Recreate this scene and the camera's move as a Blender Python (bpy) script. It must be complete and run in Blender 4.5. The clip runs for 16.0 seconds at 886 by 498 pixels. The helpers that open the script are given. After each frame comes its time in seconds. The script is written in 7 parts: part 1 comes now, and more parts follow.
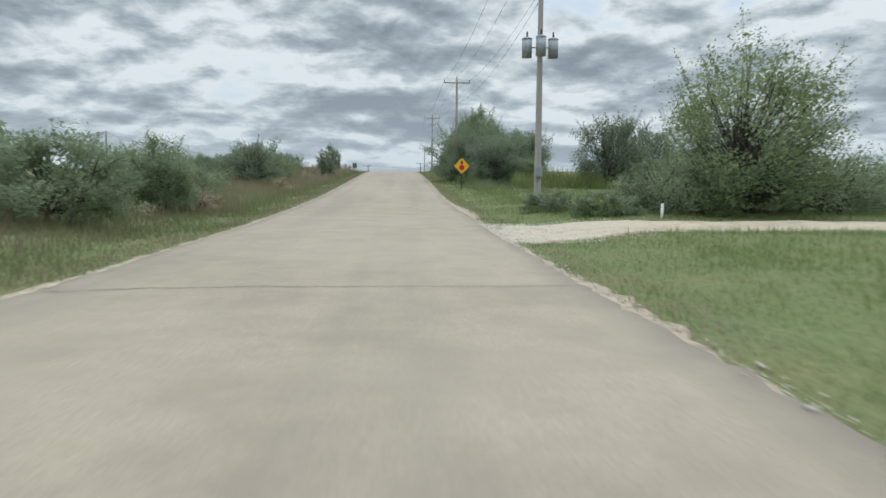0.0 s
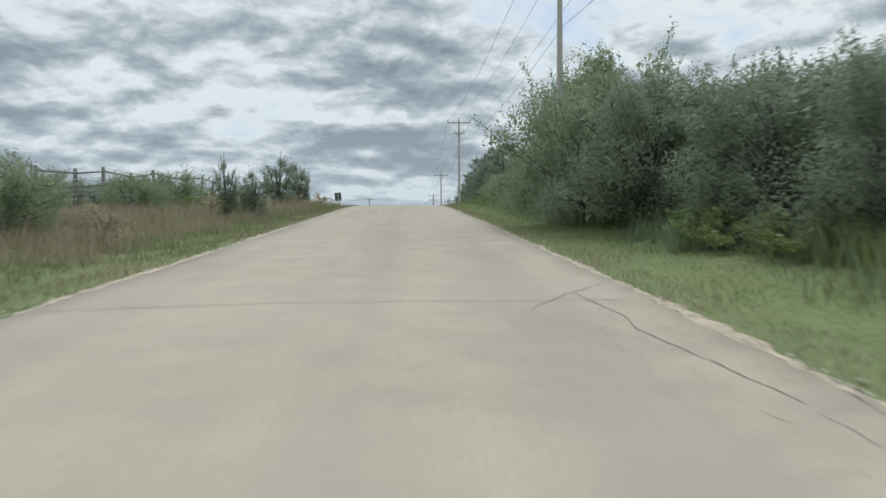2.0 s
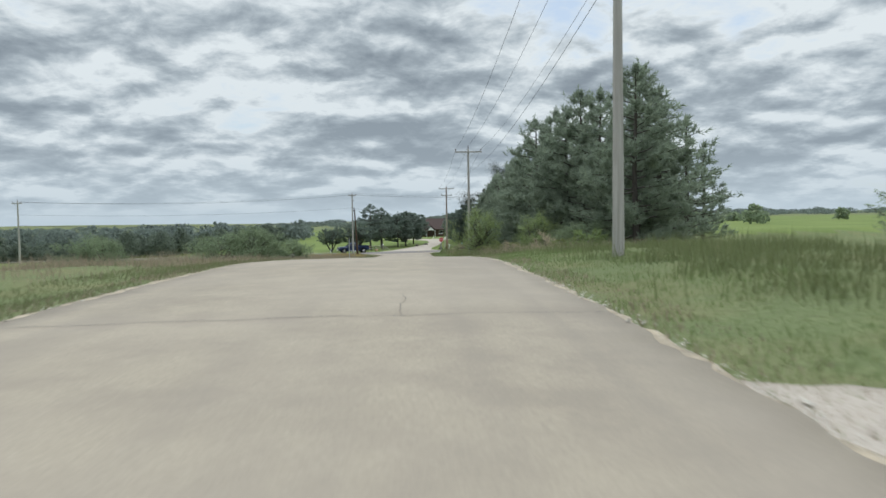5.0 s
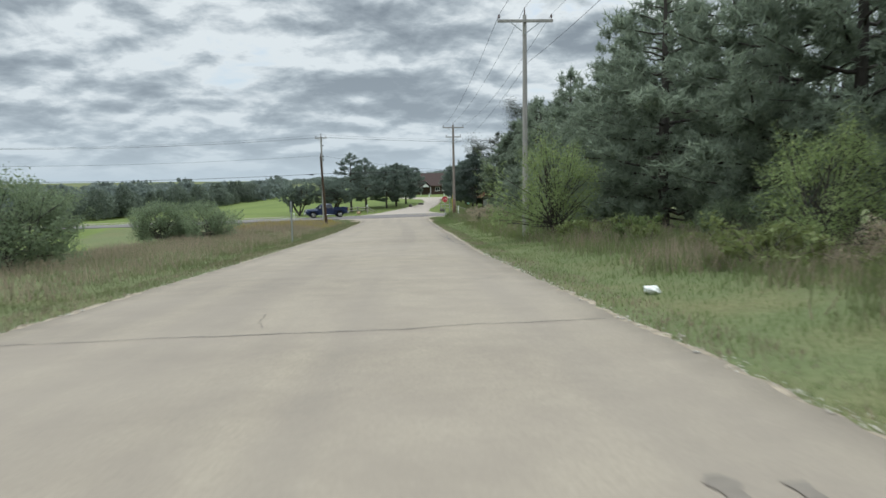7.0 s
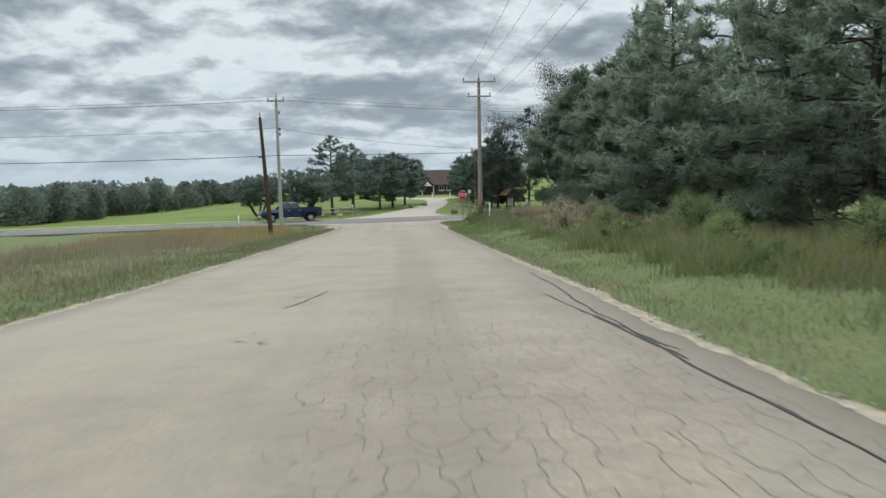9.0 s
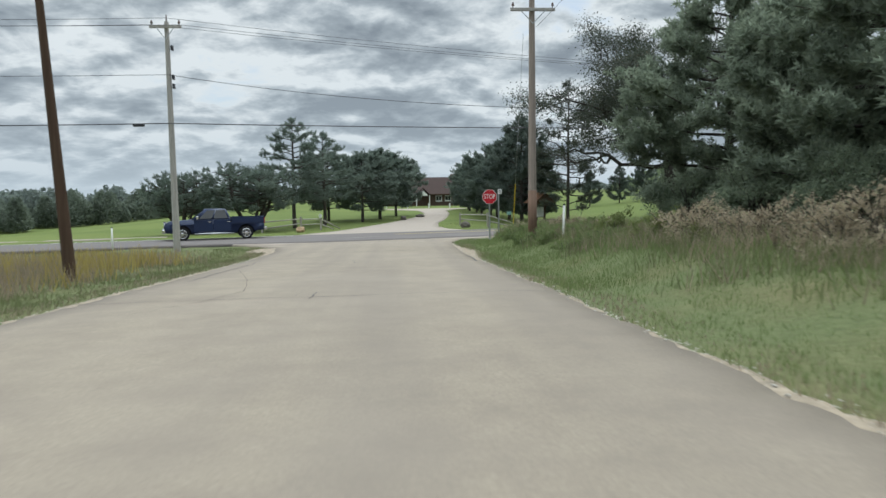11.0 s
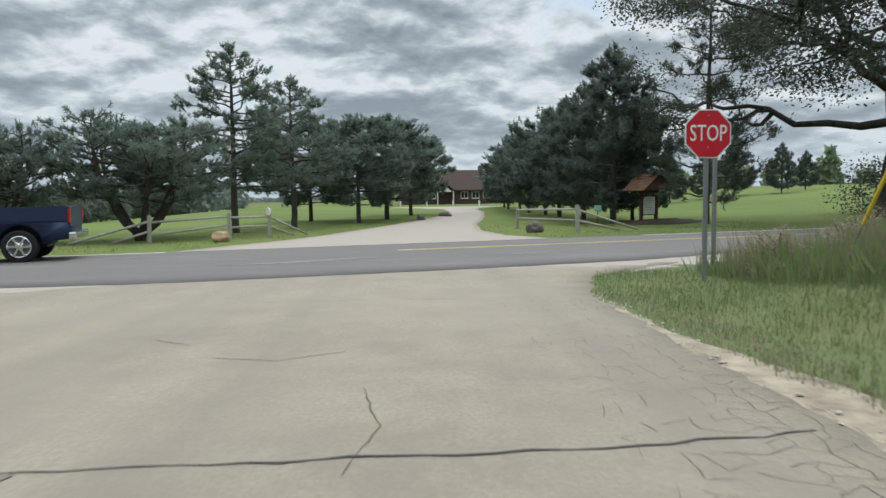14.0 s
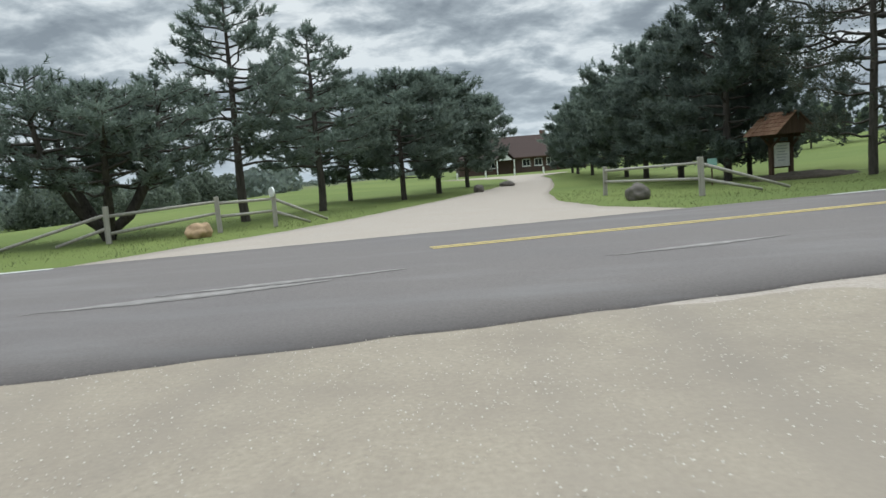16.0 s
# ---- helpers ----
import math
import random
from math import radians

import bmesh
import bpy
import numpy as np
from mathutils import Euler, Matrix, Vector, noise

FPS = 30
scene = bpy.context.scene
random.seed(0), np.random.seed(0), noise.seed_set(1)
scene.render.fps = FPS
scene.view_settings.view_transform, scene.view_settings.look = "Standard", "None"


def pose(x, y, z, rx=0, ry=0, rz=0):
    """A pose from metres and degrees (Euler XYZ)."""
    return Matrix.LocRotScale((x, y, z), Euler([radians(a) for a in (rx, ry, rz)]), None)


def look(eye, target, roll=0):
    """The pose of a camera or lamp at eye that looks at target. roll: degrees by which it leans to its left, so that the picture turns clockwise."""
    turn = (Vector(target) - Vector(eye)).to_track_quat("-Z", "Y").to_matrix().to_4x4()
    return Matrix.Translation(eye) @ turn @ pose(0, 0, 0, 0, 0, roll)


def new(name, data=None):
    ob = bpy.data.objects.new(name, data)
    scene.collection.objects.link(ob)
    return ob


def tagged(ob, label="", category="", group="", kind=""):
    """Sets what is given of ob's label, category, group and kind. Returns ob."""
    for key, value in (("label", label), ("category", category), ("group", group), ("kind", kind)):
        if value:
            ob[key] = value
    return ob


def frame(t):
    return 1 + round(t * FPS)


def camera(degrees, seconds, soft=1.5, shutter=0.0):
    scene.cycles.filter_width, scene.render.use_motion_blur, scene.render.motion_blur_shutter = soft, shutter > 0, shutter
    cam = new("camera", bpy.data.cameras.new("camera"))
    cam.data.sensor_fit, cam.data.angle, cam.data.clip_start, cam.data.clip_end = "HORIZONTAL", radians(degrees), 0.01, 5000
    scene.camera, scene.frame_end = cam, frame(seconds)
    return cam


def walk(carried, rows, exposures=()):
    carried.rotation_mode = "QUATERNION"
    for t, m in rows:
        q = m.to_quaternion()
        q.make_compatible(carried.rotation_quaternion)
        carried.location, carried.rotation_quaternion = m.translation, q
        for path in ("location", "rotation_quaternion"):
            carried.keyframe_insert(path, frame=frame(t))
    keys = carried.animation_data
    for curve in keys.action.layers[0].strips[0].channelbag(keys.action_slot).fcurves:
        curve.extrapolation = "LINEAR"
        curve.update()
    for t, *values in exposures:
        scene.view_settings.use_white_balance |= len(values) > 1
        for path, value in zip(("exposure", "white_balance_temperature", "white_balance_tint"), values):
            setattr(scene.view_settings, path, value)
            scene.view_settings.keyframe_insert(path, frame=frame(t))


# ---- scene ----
cam = camera(67.01, 16.0, soft=1.5, shutter=0.15)
PATH = [
    (0, pose(0.29, 20.91, 2.980, 85.30, -0.45, -3.47)),
    (0.5, pose(0.21, 30.41, 3.108, 85.71, 0.26, -3.77)),
    (1, pose(0.07, 39.93, 3.343, 86.92, 0.76, -3.23)),
    (1.5, pose(-0.13, 49.49, 3.675, 87.68, 1.04, -2.77)),
    (2, pose(-0.17, 59.02, 4.148, 88.18, 0.30, -2.88)),
    (2.5, pose(-0.13, 68.47, 4.688, 88.48, 0.44, -2.78)),
    (3, pose(-0.04, 77.75, 5.237, 88.46, 0.60, -2.64)),
    (3.5, pose(0.05, 86.80, 5.766, 88.24, 0.66, -2.36)),
    (4, pose(0.16, 95.61, 6.280, 87.91, 0.74, -2.20)),
    (4.5, pose(0.20, 104.17, 6.765, 87.64, 0.82, -2.30)),
    (5, pose(0.16, 112.50, 7.155, 87.35, 0.91, -2.57)),
    (5.5, pose(0.07, 120.60, 7.335, 86.92, 0.99, -2.91)),
    (6, pose(-0.03, 128.48, 7.28, 86.22, 1.05, -3.21)),
    (6.5, pose(-0.12, 136.15, 6.961, 85.12, 1.07, -3.36)),
    (7, pose(-0.17, 143.61, 6.508, 83.68, 1.05, -3.35)),
    (7.5, pose(-0.19, 150.89, 6.027, 82.56, 0.99, -3.46)),
    (8, pose(-0.20, 157.98, 5.587, 82.31, 1.00, -3.56)),
    (8.5, pose(-0.20, 164.87, 5.206, 82.88, 0.97, -3.59)),
    (9, pose(-0.20, 171.48, 4.804, 84.02, 1.10, -3.49)),
    (9.5, pose(-0.17, 177.77, 4.438, 84.79, 1.16, -3.53)),
    (10, pose(-0.12, 183.72, 4.122, 85.13, 1.09, -3.73)),
    (10.5, pose(-0.06, 189.37, 3.846, 85.21, 0.96, -3.97)),
    (11, pose(0.02, 194.74, 3.601, 85.22, 0.82, -4.15)),
    (11.5, pose(0.09, 199.85, 3.376, 85.34, 0.75, -4.16)),
    (12, pose(0.17, 204.71, 3.163, 85.64, 0.77, -4.00)),
    (12.5, pose(0.26, 209.26, 2.961, 85.78, 0.82, -3.90)),
    (13, pose(0.33, 213.31, 2.769, 85.74, 0.67, -3.72)),
    (13.5, pose(0.39, 216.82, 2.590, 85.61, 0.60, -3.29)),
    (14, pose(0.43, 219.79, 2.463, 85.43, 0.83, -2.55)),
    (14.5, pose(0.51, 222.31, 2.355, 85.46, 0.92, -0.92)),
    (15, pose(0.62, 224.58, 2.261, 84.47, 1.67, -0.10)),
    (15.5, pose(0.67, 226.50, 2.180, 83.07, 3.09, -0.31)),
    (16, pose(0.68, 227.92, 2.125, 83.36, 4.33, 2.50)),
]
walk(cam, PATH, [(0.0, 0.0, 5950, 5.0), (16.0, 0.0, 5950, 5.0)])

# ---- world and light ----
SUN_ELEV, SUN_AZ = 58.0, 18.0      # azimuth clockwise from +y

world = bpy.data.worlds.new("overcast_sky")
scene.world = world
world.use_nodes = True
wt = world.node_tree
wt.nodes.clear()


def wnode(kind, **sets):
    n = wt.nodes.new(kind)
    for k, v in sets.items():
        n.inputs[k].default_value = v
    return n


def wmath(op, a, b=None, clamp=False):
    n = wt.nodes.new("ShaderNodeMath")
    n.operation = op
    n.use_clamp = clamp
    for i, v in enumerate((a, b)):
        if v is None:
            continue
        if isinstance(v, (int, float)):
            n.inputs[i].default_value = v
        else:
            wt.links.new(v, n.inputs[i])
    return n.outputs[0]


def wmix(fac, a, b):
    n = wt.nodes.new("ShaderNodeMix")
    n.data_type = "RGBA"
    n.clamp_factor = True
    for sock, v in ((n.inputs[0], fac), (n.inputs[6], a), (n.inputs[7], b)):
        if isinstance(v, (tuple, float, int)):
            sock.default_value = v
        else:
            wt.links.new(v, sock)
    return n.outputs[2]


def wramp(fac, *stops):
    n = wt.nodes.new("ShaderNodeValToRGB")
    el = n.color_ramp.elements
    while len(el) < len(stops):
        el.new(0.5)
    for e, (p, c) in zip(el, stops):
        e.position = p
        e.color = (*c, 1) if isinstance(c, tuple) else (c, c, c, 1)
    wt.links.new(fac, n.inputs[0])
    return n.outputs[0]


tc = wt.nodes.new("ShaderNodeTexCoord")
sep = wt.nodes.new("ShaderNodeSeparateXYZ")
wt.links.new(tc.outputs["Generated"], sep.inputs[0])
up = wmath("MAXIMUM", sep.outputs[2], 0.0)


def layer_coords(pull, shift=(0.0, 0.0, 0.0)):
    """Places on a flat cloud layer seen from below; pull shortens the way towards the zenith."""
    far = wmath("DIVIDE", pull, wmath("ADD", up, 0.25))
    c = wt.nodes.new("ShaderNodeCombineXYZ")
    wt.links.new(wmath("MULTIPLY", sep.outputs[0], far), c.inputs[0])
    wt.links.new(wmath("MULTIPLY", sep.outputs[1], far), c.inputs[1])
    add = wt.nodes.new("ShaderNodeVectorMath")
    add.operation = "ADD"
    wt.links.new(c.outputs[0], add.inputs[0])
    add.inputs[1].default_value = shift
    return add.outputs[0]


def layer_noise(src, scale, detail, rough, distort=0.0):
    n = wnode("ShaderNodeTexNoise", Scale=scale, Detail=detail, Roughness=rough, Distortion=distort)
    wt.links.new(src, n.inputs["Vector"])
    return n.outputs[0]


CLOUD_AT = (3.1, 1.4, 0.7)


def density(pull):
    at = layer_coords(pull, CLOUD_AT)
    heap = layer_noise(at, 1.75, 5.0, 0.47, 0.1)
    puff = layer_noise(at, 5.6, 6.0, 0.6, 0.3)
    wide = layer_noise(at, 0.75, 1.0, 0.5)
    return wmath("ADD", wmath("MULTIPLY", puff, 0.24), wmath("ADD", wmath("MULTIPLY", heap, 0.62), wmath("MULTIPLY", wide, 0.14)))


heaps = density(1.0)
heaps_sunward = density(0.955)
relief = wmath("SUBTRACT", heaps, heaps_sunward)
body_n = wmath("ADD", heaps, wmath("MULTIPLY", relief, 1.35))
cloud_col = wramp(body_n, (0.395, (0.80, 0.80, 0.785)), (0.445, (0.66, 0.67, 0.67)), (0.50, (0.50, 0.525, 0.54)),
                  (0.56, (0.37, 0.397, 0.42)), (0.66, (0.26, 0.285, 0.312)))
sky_tex = wt.nodes.new("ShaderNodeTexSky")
sky_tex.sky_type = "NISHITA"
sky_tex.sun_disc = False
sky_tex.sun_elevation = radians(SUN_ELEV)
sky_tex.sun_rotation = radians(SUN_AZ)
sky_dim = wt.nodes.new("ShaderNodeVectorMath")
sky_dim.operation = "SCALE"
sky_dim.inputs["Scale"].default_value = 0.11
wt.links.new(sky_tex.outputs[0], sky_dim.inputs[0])
cover = wramp(heaps, (0.33, 0.45), (0.40, 1.0))
mixed = wmix(cover, sky_dim.outputs[0], cloud_col)
haze = wramp(up, (0.0, 1.0), (0.03, 0.62), (0.09, 0.22), (0.22, 0.0))
mixed = wmix(haze, mixed, (0.55, 0.60, 0.635, 1))
lift = wmath("ADD", 1.0, wmath("MULTIPLY", wmath("MAXIMUM", wmath("SUBTRACT", up, 0.34), 0.0), 5.0))
bright = wt.nodes.new("ShaderNodeVectorMath")
bright.operation = "SCALE"
wt.links.new(mixed, bright.inputs[0])
wt.links.new(lift, bright.inputs["Scale"])
bg = wnode("ShaderNodeBackground", Strength=1.0)
wt.links.new(bright.outputs[0], bg.inputs[0])
wout = wt.nodes.new("ShaderNodeOutputWorld")
wt.links.new(bg.outputs[0], wout.inputs[0])

sun = new("sun", bpy.data.lights.new("sun", "SUN"))
sun.data.energy, sun.data.angle, sun.data.color = 1.35, radians(25), (1.0, 0.97, 0.92)
ca, sa = math.cos(radians(SUN_AZ)), math.sin(radians(SUN_AZ))
sun.matrix_world = look((80 * sa, 80 * ca, 80 * math.tan(radians(SUN_ELEV))), (0, 0, 0))

# ---- materials ----


class Mat:
    """A small builder of node materials on object coordinates."""

    def __init__(self, name, rough=0.8, metal=0.0, spec=0.3):
        self.m = bpy.data.materials.new(name)
        self.m.use_nodes = True
        self.t = self.m.node_tree
        self.b = self.t.nodes["Principled BSDF"]
        self.b.inputs["Roughness"].default_value = rough
        self.b.inputs["Metallic"].default_value = metal
        self.b.inputs["Specular IOR Level"].default_value = spec
        self.c = self.t.nodes.new("ShaderNodeTexCoord")
        self.out = self.t.nodes["Material Output"]

    def mapped(self, scale=(1, 1, 1)):
        n = self.t.nodes.new("ShaderNodeMapping")
        n.inputs["Scale"].default_value = scale
        self.t.links.new(self.c.outputs["Object"], n.inputs[0])
        return n.outputs[0]

    def noise(self, scale, detail=4, rough=0.55, stretch=(1, 1, 1), distort=0.0):
        n = self.t.nodes.new("ShaderNodeTexNoise")
        for k, v in (("Scale", scale), ("Detail", detail), ("Roughness", rough), ("Distortion", distort)):
            n.inputs[k].default_value = v
        self.t.links.new(self.mapped(stretch), n.inputs["Vector"])
        return n.outputs[0]

    def voronoi(self, scale, feature="DISTANCE_TO_EDGE", stretch=(1, 1, 1)):
        n = self.t.nodes.new("ShaderNodeTexVoronoi")
        n.feature = feature
        n.inputs["Scale"].default_value = scale
        self.t.links.new(self.mapped(stretch), n.inputs["Vector"])
        return n.outputs[0]

    def island(self):
        return self.t.nodes.new("ShaderNodeNewGeometry").outputs["Random Per Island"]

    def each(self):
        return self.t.nodes.new("ShaderNodeObjectInfo").outputs["Random"]

    def ramp(self, fac, *stops):
        n = self.t.nodes.new("ShaderNodeValToRGB")
        el = n.color_ramp.elements
        while len(el) < len(stops):
            el.new(0.5)
        for e, (p, c) in zip(el, stops):
            e.position = p
            e.color = (*c, 1) if isinstance(c, tuple) else (c, c, c, 1)
        self.t.links.new(fac, n.inputs[0])
        return n.outputs[0]

    def mix(self, fac, a, b, blend="MIX"):
        n = self.t.nodes.new("ShaderNodeMix")
        n.data_type = "RGBA"
        n.blend_type = blend
        for sock, v in ((n.inputs[0], fac), (n.inputs[6], a), (n.inputs[7], b)):
            if isinstance(v, tuple):
                sock.default_value = (*v, 1) if len(v) == 3 else v
            elif isinstance(v, (float, int)):
                sock.default_value = v
            else:
                self.t.links.new(v, sock)
        return n.outputs[2]

    def math(self, op, a, b):
        n = self.t.nodes.new("ShaderNodeMath")
        n.operation = op
        for i, v in enumerate((a, b)):
            if isinstance(v, (float, int)):
                n.inputs[i].default_value = v
            else:
                self.t.links.new(v, n.inputs[i])
        return n.outputs[0]

    def color(self, v):
        if isinstance(v, tuple):
            self.b.inputs["Base Color"].default_value = (*v, 1)
        else:
            self.t.links.new(v, self.b.inputs["Base Color"])
        return self

    def bump(self, h, strength=0.4, dist=0.02):
        n = self.t.nodes.new("ShaderNodeBump")
        n.inputs["Strength"].default_value = strength
        n.inputs["Distance"].default_value = dist
        self.t.links.new(h, n.inputs["Height"])
        self.t.links.new(n.outputs[0], self.b.inputs["Normal"])
        return self

    def leafy(self, col, through_amount=0.25):
        """Adds some light passing through thin leaves."""
        self.color(col)
        tr = self.t.nodes.new("ShaderNodeBsdfTranslucent")
        self.t.links.new(col, tr.inputs[0])
        mx = self.t.nodes.new("ShaderNodeMixShader")
        mx.inputs[0].default_value = through_amount
        self.t.links.new(self.b.outputs[0], mx.inputs[1])
        self.t.links.new(tr.outputs[0], mx.inputs[2])
        self.t.links.new(mx.outputs[0], self.out.inputs[0])
        return self


def plain(name, col, rough=0.6, metal=0.0, vary=0.12, scale=6.0, bump=0.0):
    m = Mat(name, rough, metal)
    d = tuple(c * (1 - vary) for c in col)
    l = tuple(min(1, c * (1 + vary)) for c in col)
    n = m.noise(scale, 5)
    m.color(m.ramp(n, (0.3, d), (0.7, l)))
    if bump:
        m.bump(m.noise(scale * 6, 4), bump, 0.01)
    return m.m


def make_ground():
    m = Mat("meadow_ground", 0.95, spec=0.1)
    big = m.noise(0.035, 3)
    mid = m.noise(0.5, 5)
    fine = m.noise(9.0, 5, 0.7)
    green = m.ramp(fine, (0.25, (0.075, 0.09, 0.042)), (0.5, (0.12, 0.14, 0.064)), (0.8, (0.18, 0.19, 0.095)))
    dry = m.ramp(fine, (0.25, (0.10, 0.085, 0.04)), (0.75, (0.24, 0.20, 0.11)))
    col = m.mix(m.ramp(mid, (0.45, 0.0), (0.72, 0.65)), green, dry)
    col = m.mix(m.ramp(big, (0.35, 0.0), (0.7, 0.35)), col, (0.14, 0.165, 0.065))
    return m.color(col).bump(fine, 0.5, 0.06).m


def make_lawn():
    m = Mat("mown_lawn", 0.95, spec=0.1)
    fine = m.noise(14.0, 5, 0.7)
    mid = m.noise(0.25, 4)
    stripe = m.noise(0.05, 2)
    g = m.ramp(fine, (0.25, (0.083, 0.111, 0.031)), (0.75, (0.144, 0.180, 0.055)))
    g = m.mix(m.ramp(mid, (0.4, 0.0), (0.7, 0.6)), g, (0.128, 0.164, 0.046))
    g = m.mix(m.ramp(stripe, (0.4, 0.0), (0.6, 0.4)), g, (0.176, 0.206, 0.063))
    return m.color(g).bump(fine, 0.4, 0.03).m


def make_chipseal():
    m = Mat("pale_chip_seal", 0.88, spec=0.25)
    stone = m.voronoi(55.0, "F1")
    fine = m.noise(30.0, 6, 0.7)
    mid = m.noise(1.3, 6, 0.65)
    wide = m.noise(0.22, 4)
    track = m.noise(0.5, 4, 0.5, (1.6, 0.035, 1))
    col = m.ramp(fine, (0.25, (0.206, 0.174, 0.134)), (0.55, (0.291, 0.246, 0.186)), (0.8, (0.358, 0.312, 0.247)))
    col = m.mix(m.ramp(mid, (0.36, 0.65), (0.60, 0.0)), col, (0.204, 0.170, 0.135))
    col = m.mix(m.ramp(track, (0.46, 0.0), (0.62, 0.65)), col, (0.201, 0.170, 0.138))
    col = m.mix(m.ramp(wide, (0.35, 0.35), (0.6, 0.0)), col, (0.315, 0.269, 0.216))
    return m.color(col).bump(stone, 0.25, 0.004).m


def make_asphalt():
    m = Mat("grey_asphalt", 0.85, spec=0.3)
    fine = m.noise(40.0, 6, 0.75)
    mid = m.noise(0.9, 5, 0.6, (0.35, 1.3, 1))
    wide = m.noise(0.15, 4)
    col = m.ramp(fine, (0.28, (0.108, 0.094, 0.087)), (0.72, (0.185, 0.163, 0.151)))
    col = m.mix(m.ramp(mid, (0.5, 0.0), (0.75, 0.6)), col, (0.20, 0.187, 0.18))
    col = m.mix(m.ramp(wide, (0.4, 0.0), (0.65, 0.4)), col, (0.115, 0.106, 0.107))
    return m.color(col).bump(fine, 0.5, 0.006).m


def make_gravel():
    m = Mat("pale_gravel", 0.95, spec=0.15)
    fine = m.noise(22.0, 6, 0.75)
    mid = m.noise(0.9, 5)
    col = m.ramp(fine, (0.25, (0.255, 0.219, 0.184)), (0.75, (0.449, 0.393, 0.337)))
    col = m.mix(m.ramp(mid, (0.4, 0.0), (0.7, 0.5)), col, (0.332, 0.281, 0.230))
    return m.color(col).bump(m.voronoi(24.0, "F1"), 0.6, 0.012).m


def make_sandy():
    m = Mat("rutted_pale_sand", 0.95, spec=0.1)
    fine = m.noise(26.0, 6, 0.75)
    clod = m.noise(2.2, 6, 0.7)
    rut = m.noise(0.8, 4, 0.6, (0.25, 1.6, 1))
    col = m.ramp(fine, (0.25, (0.32, 0.265, 0.20)), (0.75, (0.48, 0.415, 0.325)))
    col = m.mix(m.ramp(clod, (0.36, 0.6), (0.52, 0.0)), col, (0.26, 0.21, 0.15))
    col = m.mix(m.ramp(rut, (0.5, 0.0), (0.66, 0.5)), col, (0.27, 0.23, 0.165))
    h = m.math("ADD", m.math("MULTIPLY", clod, 1.0), m.math("MULTIPLY", fine, 0.25))
    return m.color(col).bump(h, 0.7, 0.03).m


def make_leaf(name, dark, lit, odd, rough=0.6, thru=0.25):
    m = Mat(name, rough, spec=0.25)
    r = m.island()
    col = m.ramp(r, (0.0, dark), (0.55, lit), (0.9, lit), (1.0, odd))
    wide = m.noise(0.7, 3)
    col = m.mix(m.ramp(wide, (0.35, 0.5), (0.65, 0.0)), col, dark)
    return m.leafy(col, thru).m


def make_bark(name, dark, lit, scale=9.0):
    m = Mat(name, 0.95, spec=0.1)
    n = m.noise(scale, 6, 0.65, (1, 1, 0.22))
    return m.color(m.ramp(n, (0.3, dark), (0.7, lit))).bump(n, 0.8, 0.03).m


def make_pole_wood(name, tone):
    m = Mat(name, 0.9, spec=0.15)
    n = m.noise(14.0, 6, 0.7, (1, 1, 0.04))
    w = m.noise(0.8, 4)
    c = m.ramp(n, (0.3, tuple(v * 0.6 for v in tone)), (0.7, tone))
    c = m.mix(m.ramp(w, (0.4, 0.0), (0.7, 0.45)), c, tuple(v * 0.7 for v in tone))
    return m.color(c).bump(n, 0.6, 0.01).m


GROUND, LAWN, CHIP, ASPHALT, GRAVEL = make_ground(), make_lawn(), make_chipseal(), make_asphalt(), make_gravel()
SANDY = make_sandy()
LEAF = make_leaf("shrub_leaves", (0.165, 0.205, 0.125), (0.255, 0.31, 0.18), (0.33, 0.36, 0.21), thru=0.58)
LEAF_DARK = make_leaf("dark_shrub_leaves", (0.14, 0.173, 0.12), (0.225, 0.27, 0.175), (0.29, 0.315, 0.195), thru=0.58)
LEAF_LIGHT = make_leaf("light_green_leaves", (0.19, 0.24, 0.10), (0.32, 0.39, 0.165), (0.44, 0.48, 0.22), thru=0.55)
LEAF_MID = make_leaf("fresh_tree_leaves", (0.15, 0.19, 0.095), (0.24, 0.295, 0.145), (0.33, 0.36, 0.19), thru=0.55)
# Distance haze is put into this colour: greyer and bluer than the near leaves.
LEAF_HAZED = make_leaf("hazed_far_leaves", (0.165, 0.195, 0.175), (0.20, 0.235, 0.20), (0.24, 0.26, 0.21), thru=0.5)
LEAF_EDGE = make_leaf("wood_edge_leaves", (0.13, 0.155, 0.12), (0.19, 0.225, 0.17), (0.24, 0.265, 0.19), thru=0.5)
LEAF_OAK = make_leaf("oak_leaves", (0.055, 0.068, 0.05), (0.09, 0.10, 0.075), (0.14, 0.115, 0.075), thru=0.35)
NEEDLE = make_leaf("pine_needles", (0.135, 0.168, 0.14), (0.20, 0.242, 0.198), (0.24, 0.27, 0.205), 0.85, 0.6)
NEEDLE_DEEP = make_leaf("deep_pine_needles", (0.10, 0.125, 0.108), (0.15, 0.18, 0.15), (0.19, 0.21, 0.165), 0.85, 0.55)
NEEDLE_SOFT = make_leaf("soft_pine_needles", (0.195, 0.23, 0.172), (0.265, 0.31, 0.225), (0.30, 0.33, 0.23), 0.9, 0.65)
NEEDLE_THIN = make_leaf("thin_pine_needles", (0.065, 0.08, 0.062), (0.10, 0.115, 0.085), (0.18, 0.13, 0.085), 0.6, 0.4)
BARK = make_bark("grey_brown_bark", (0.045, 0.040, 0.036), (0.12, 0.108, 0.095))
BARK_OAK = make_bark("dark_oak_bark", (0.028, 0.025, 0.022), (0.075, 0.068, 0.06), 5.0)
BARK_PINE = make_bark("pine_bark", (0.042, 0.038, 0.034), (0.11, 0.097, 0.085))
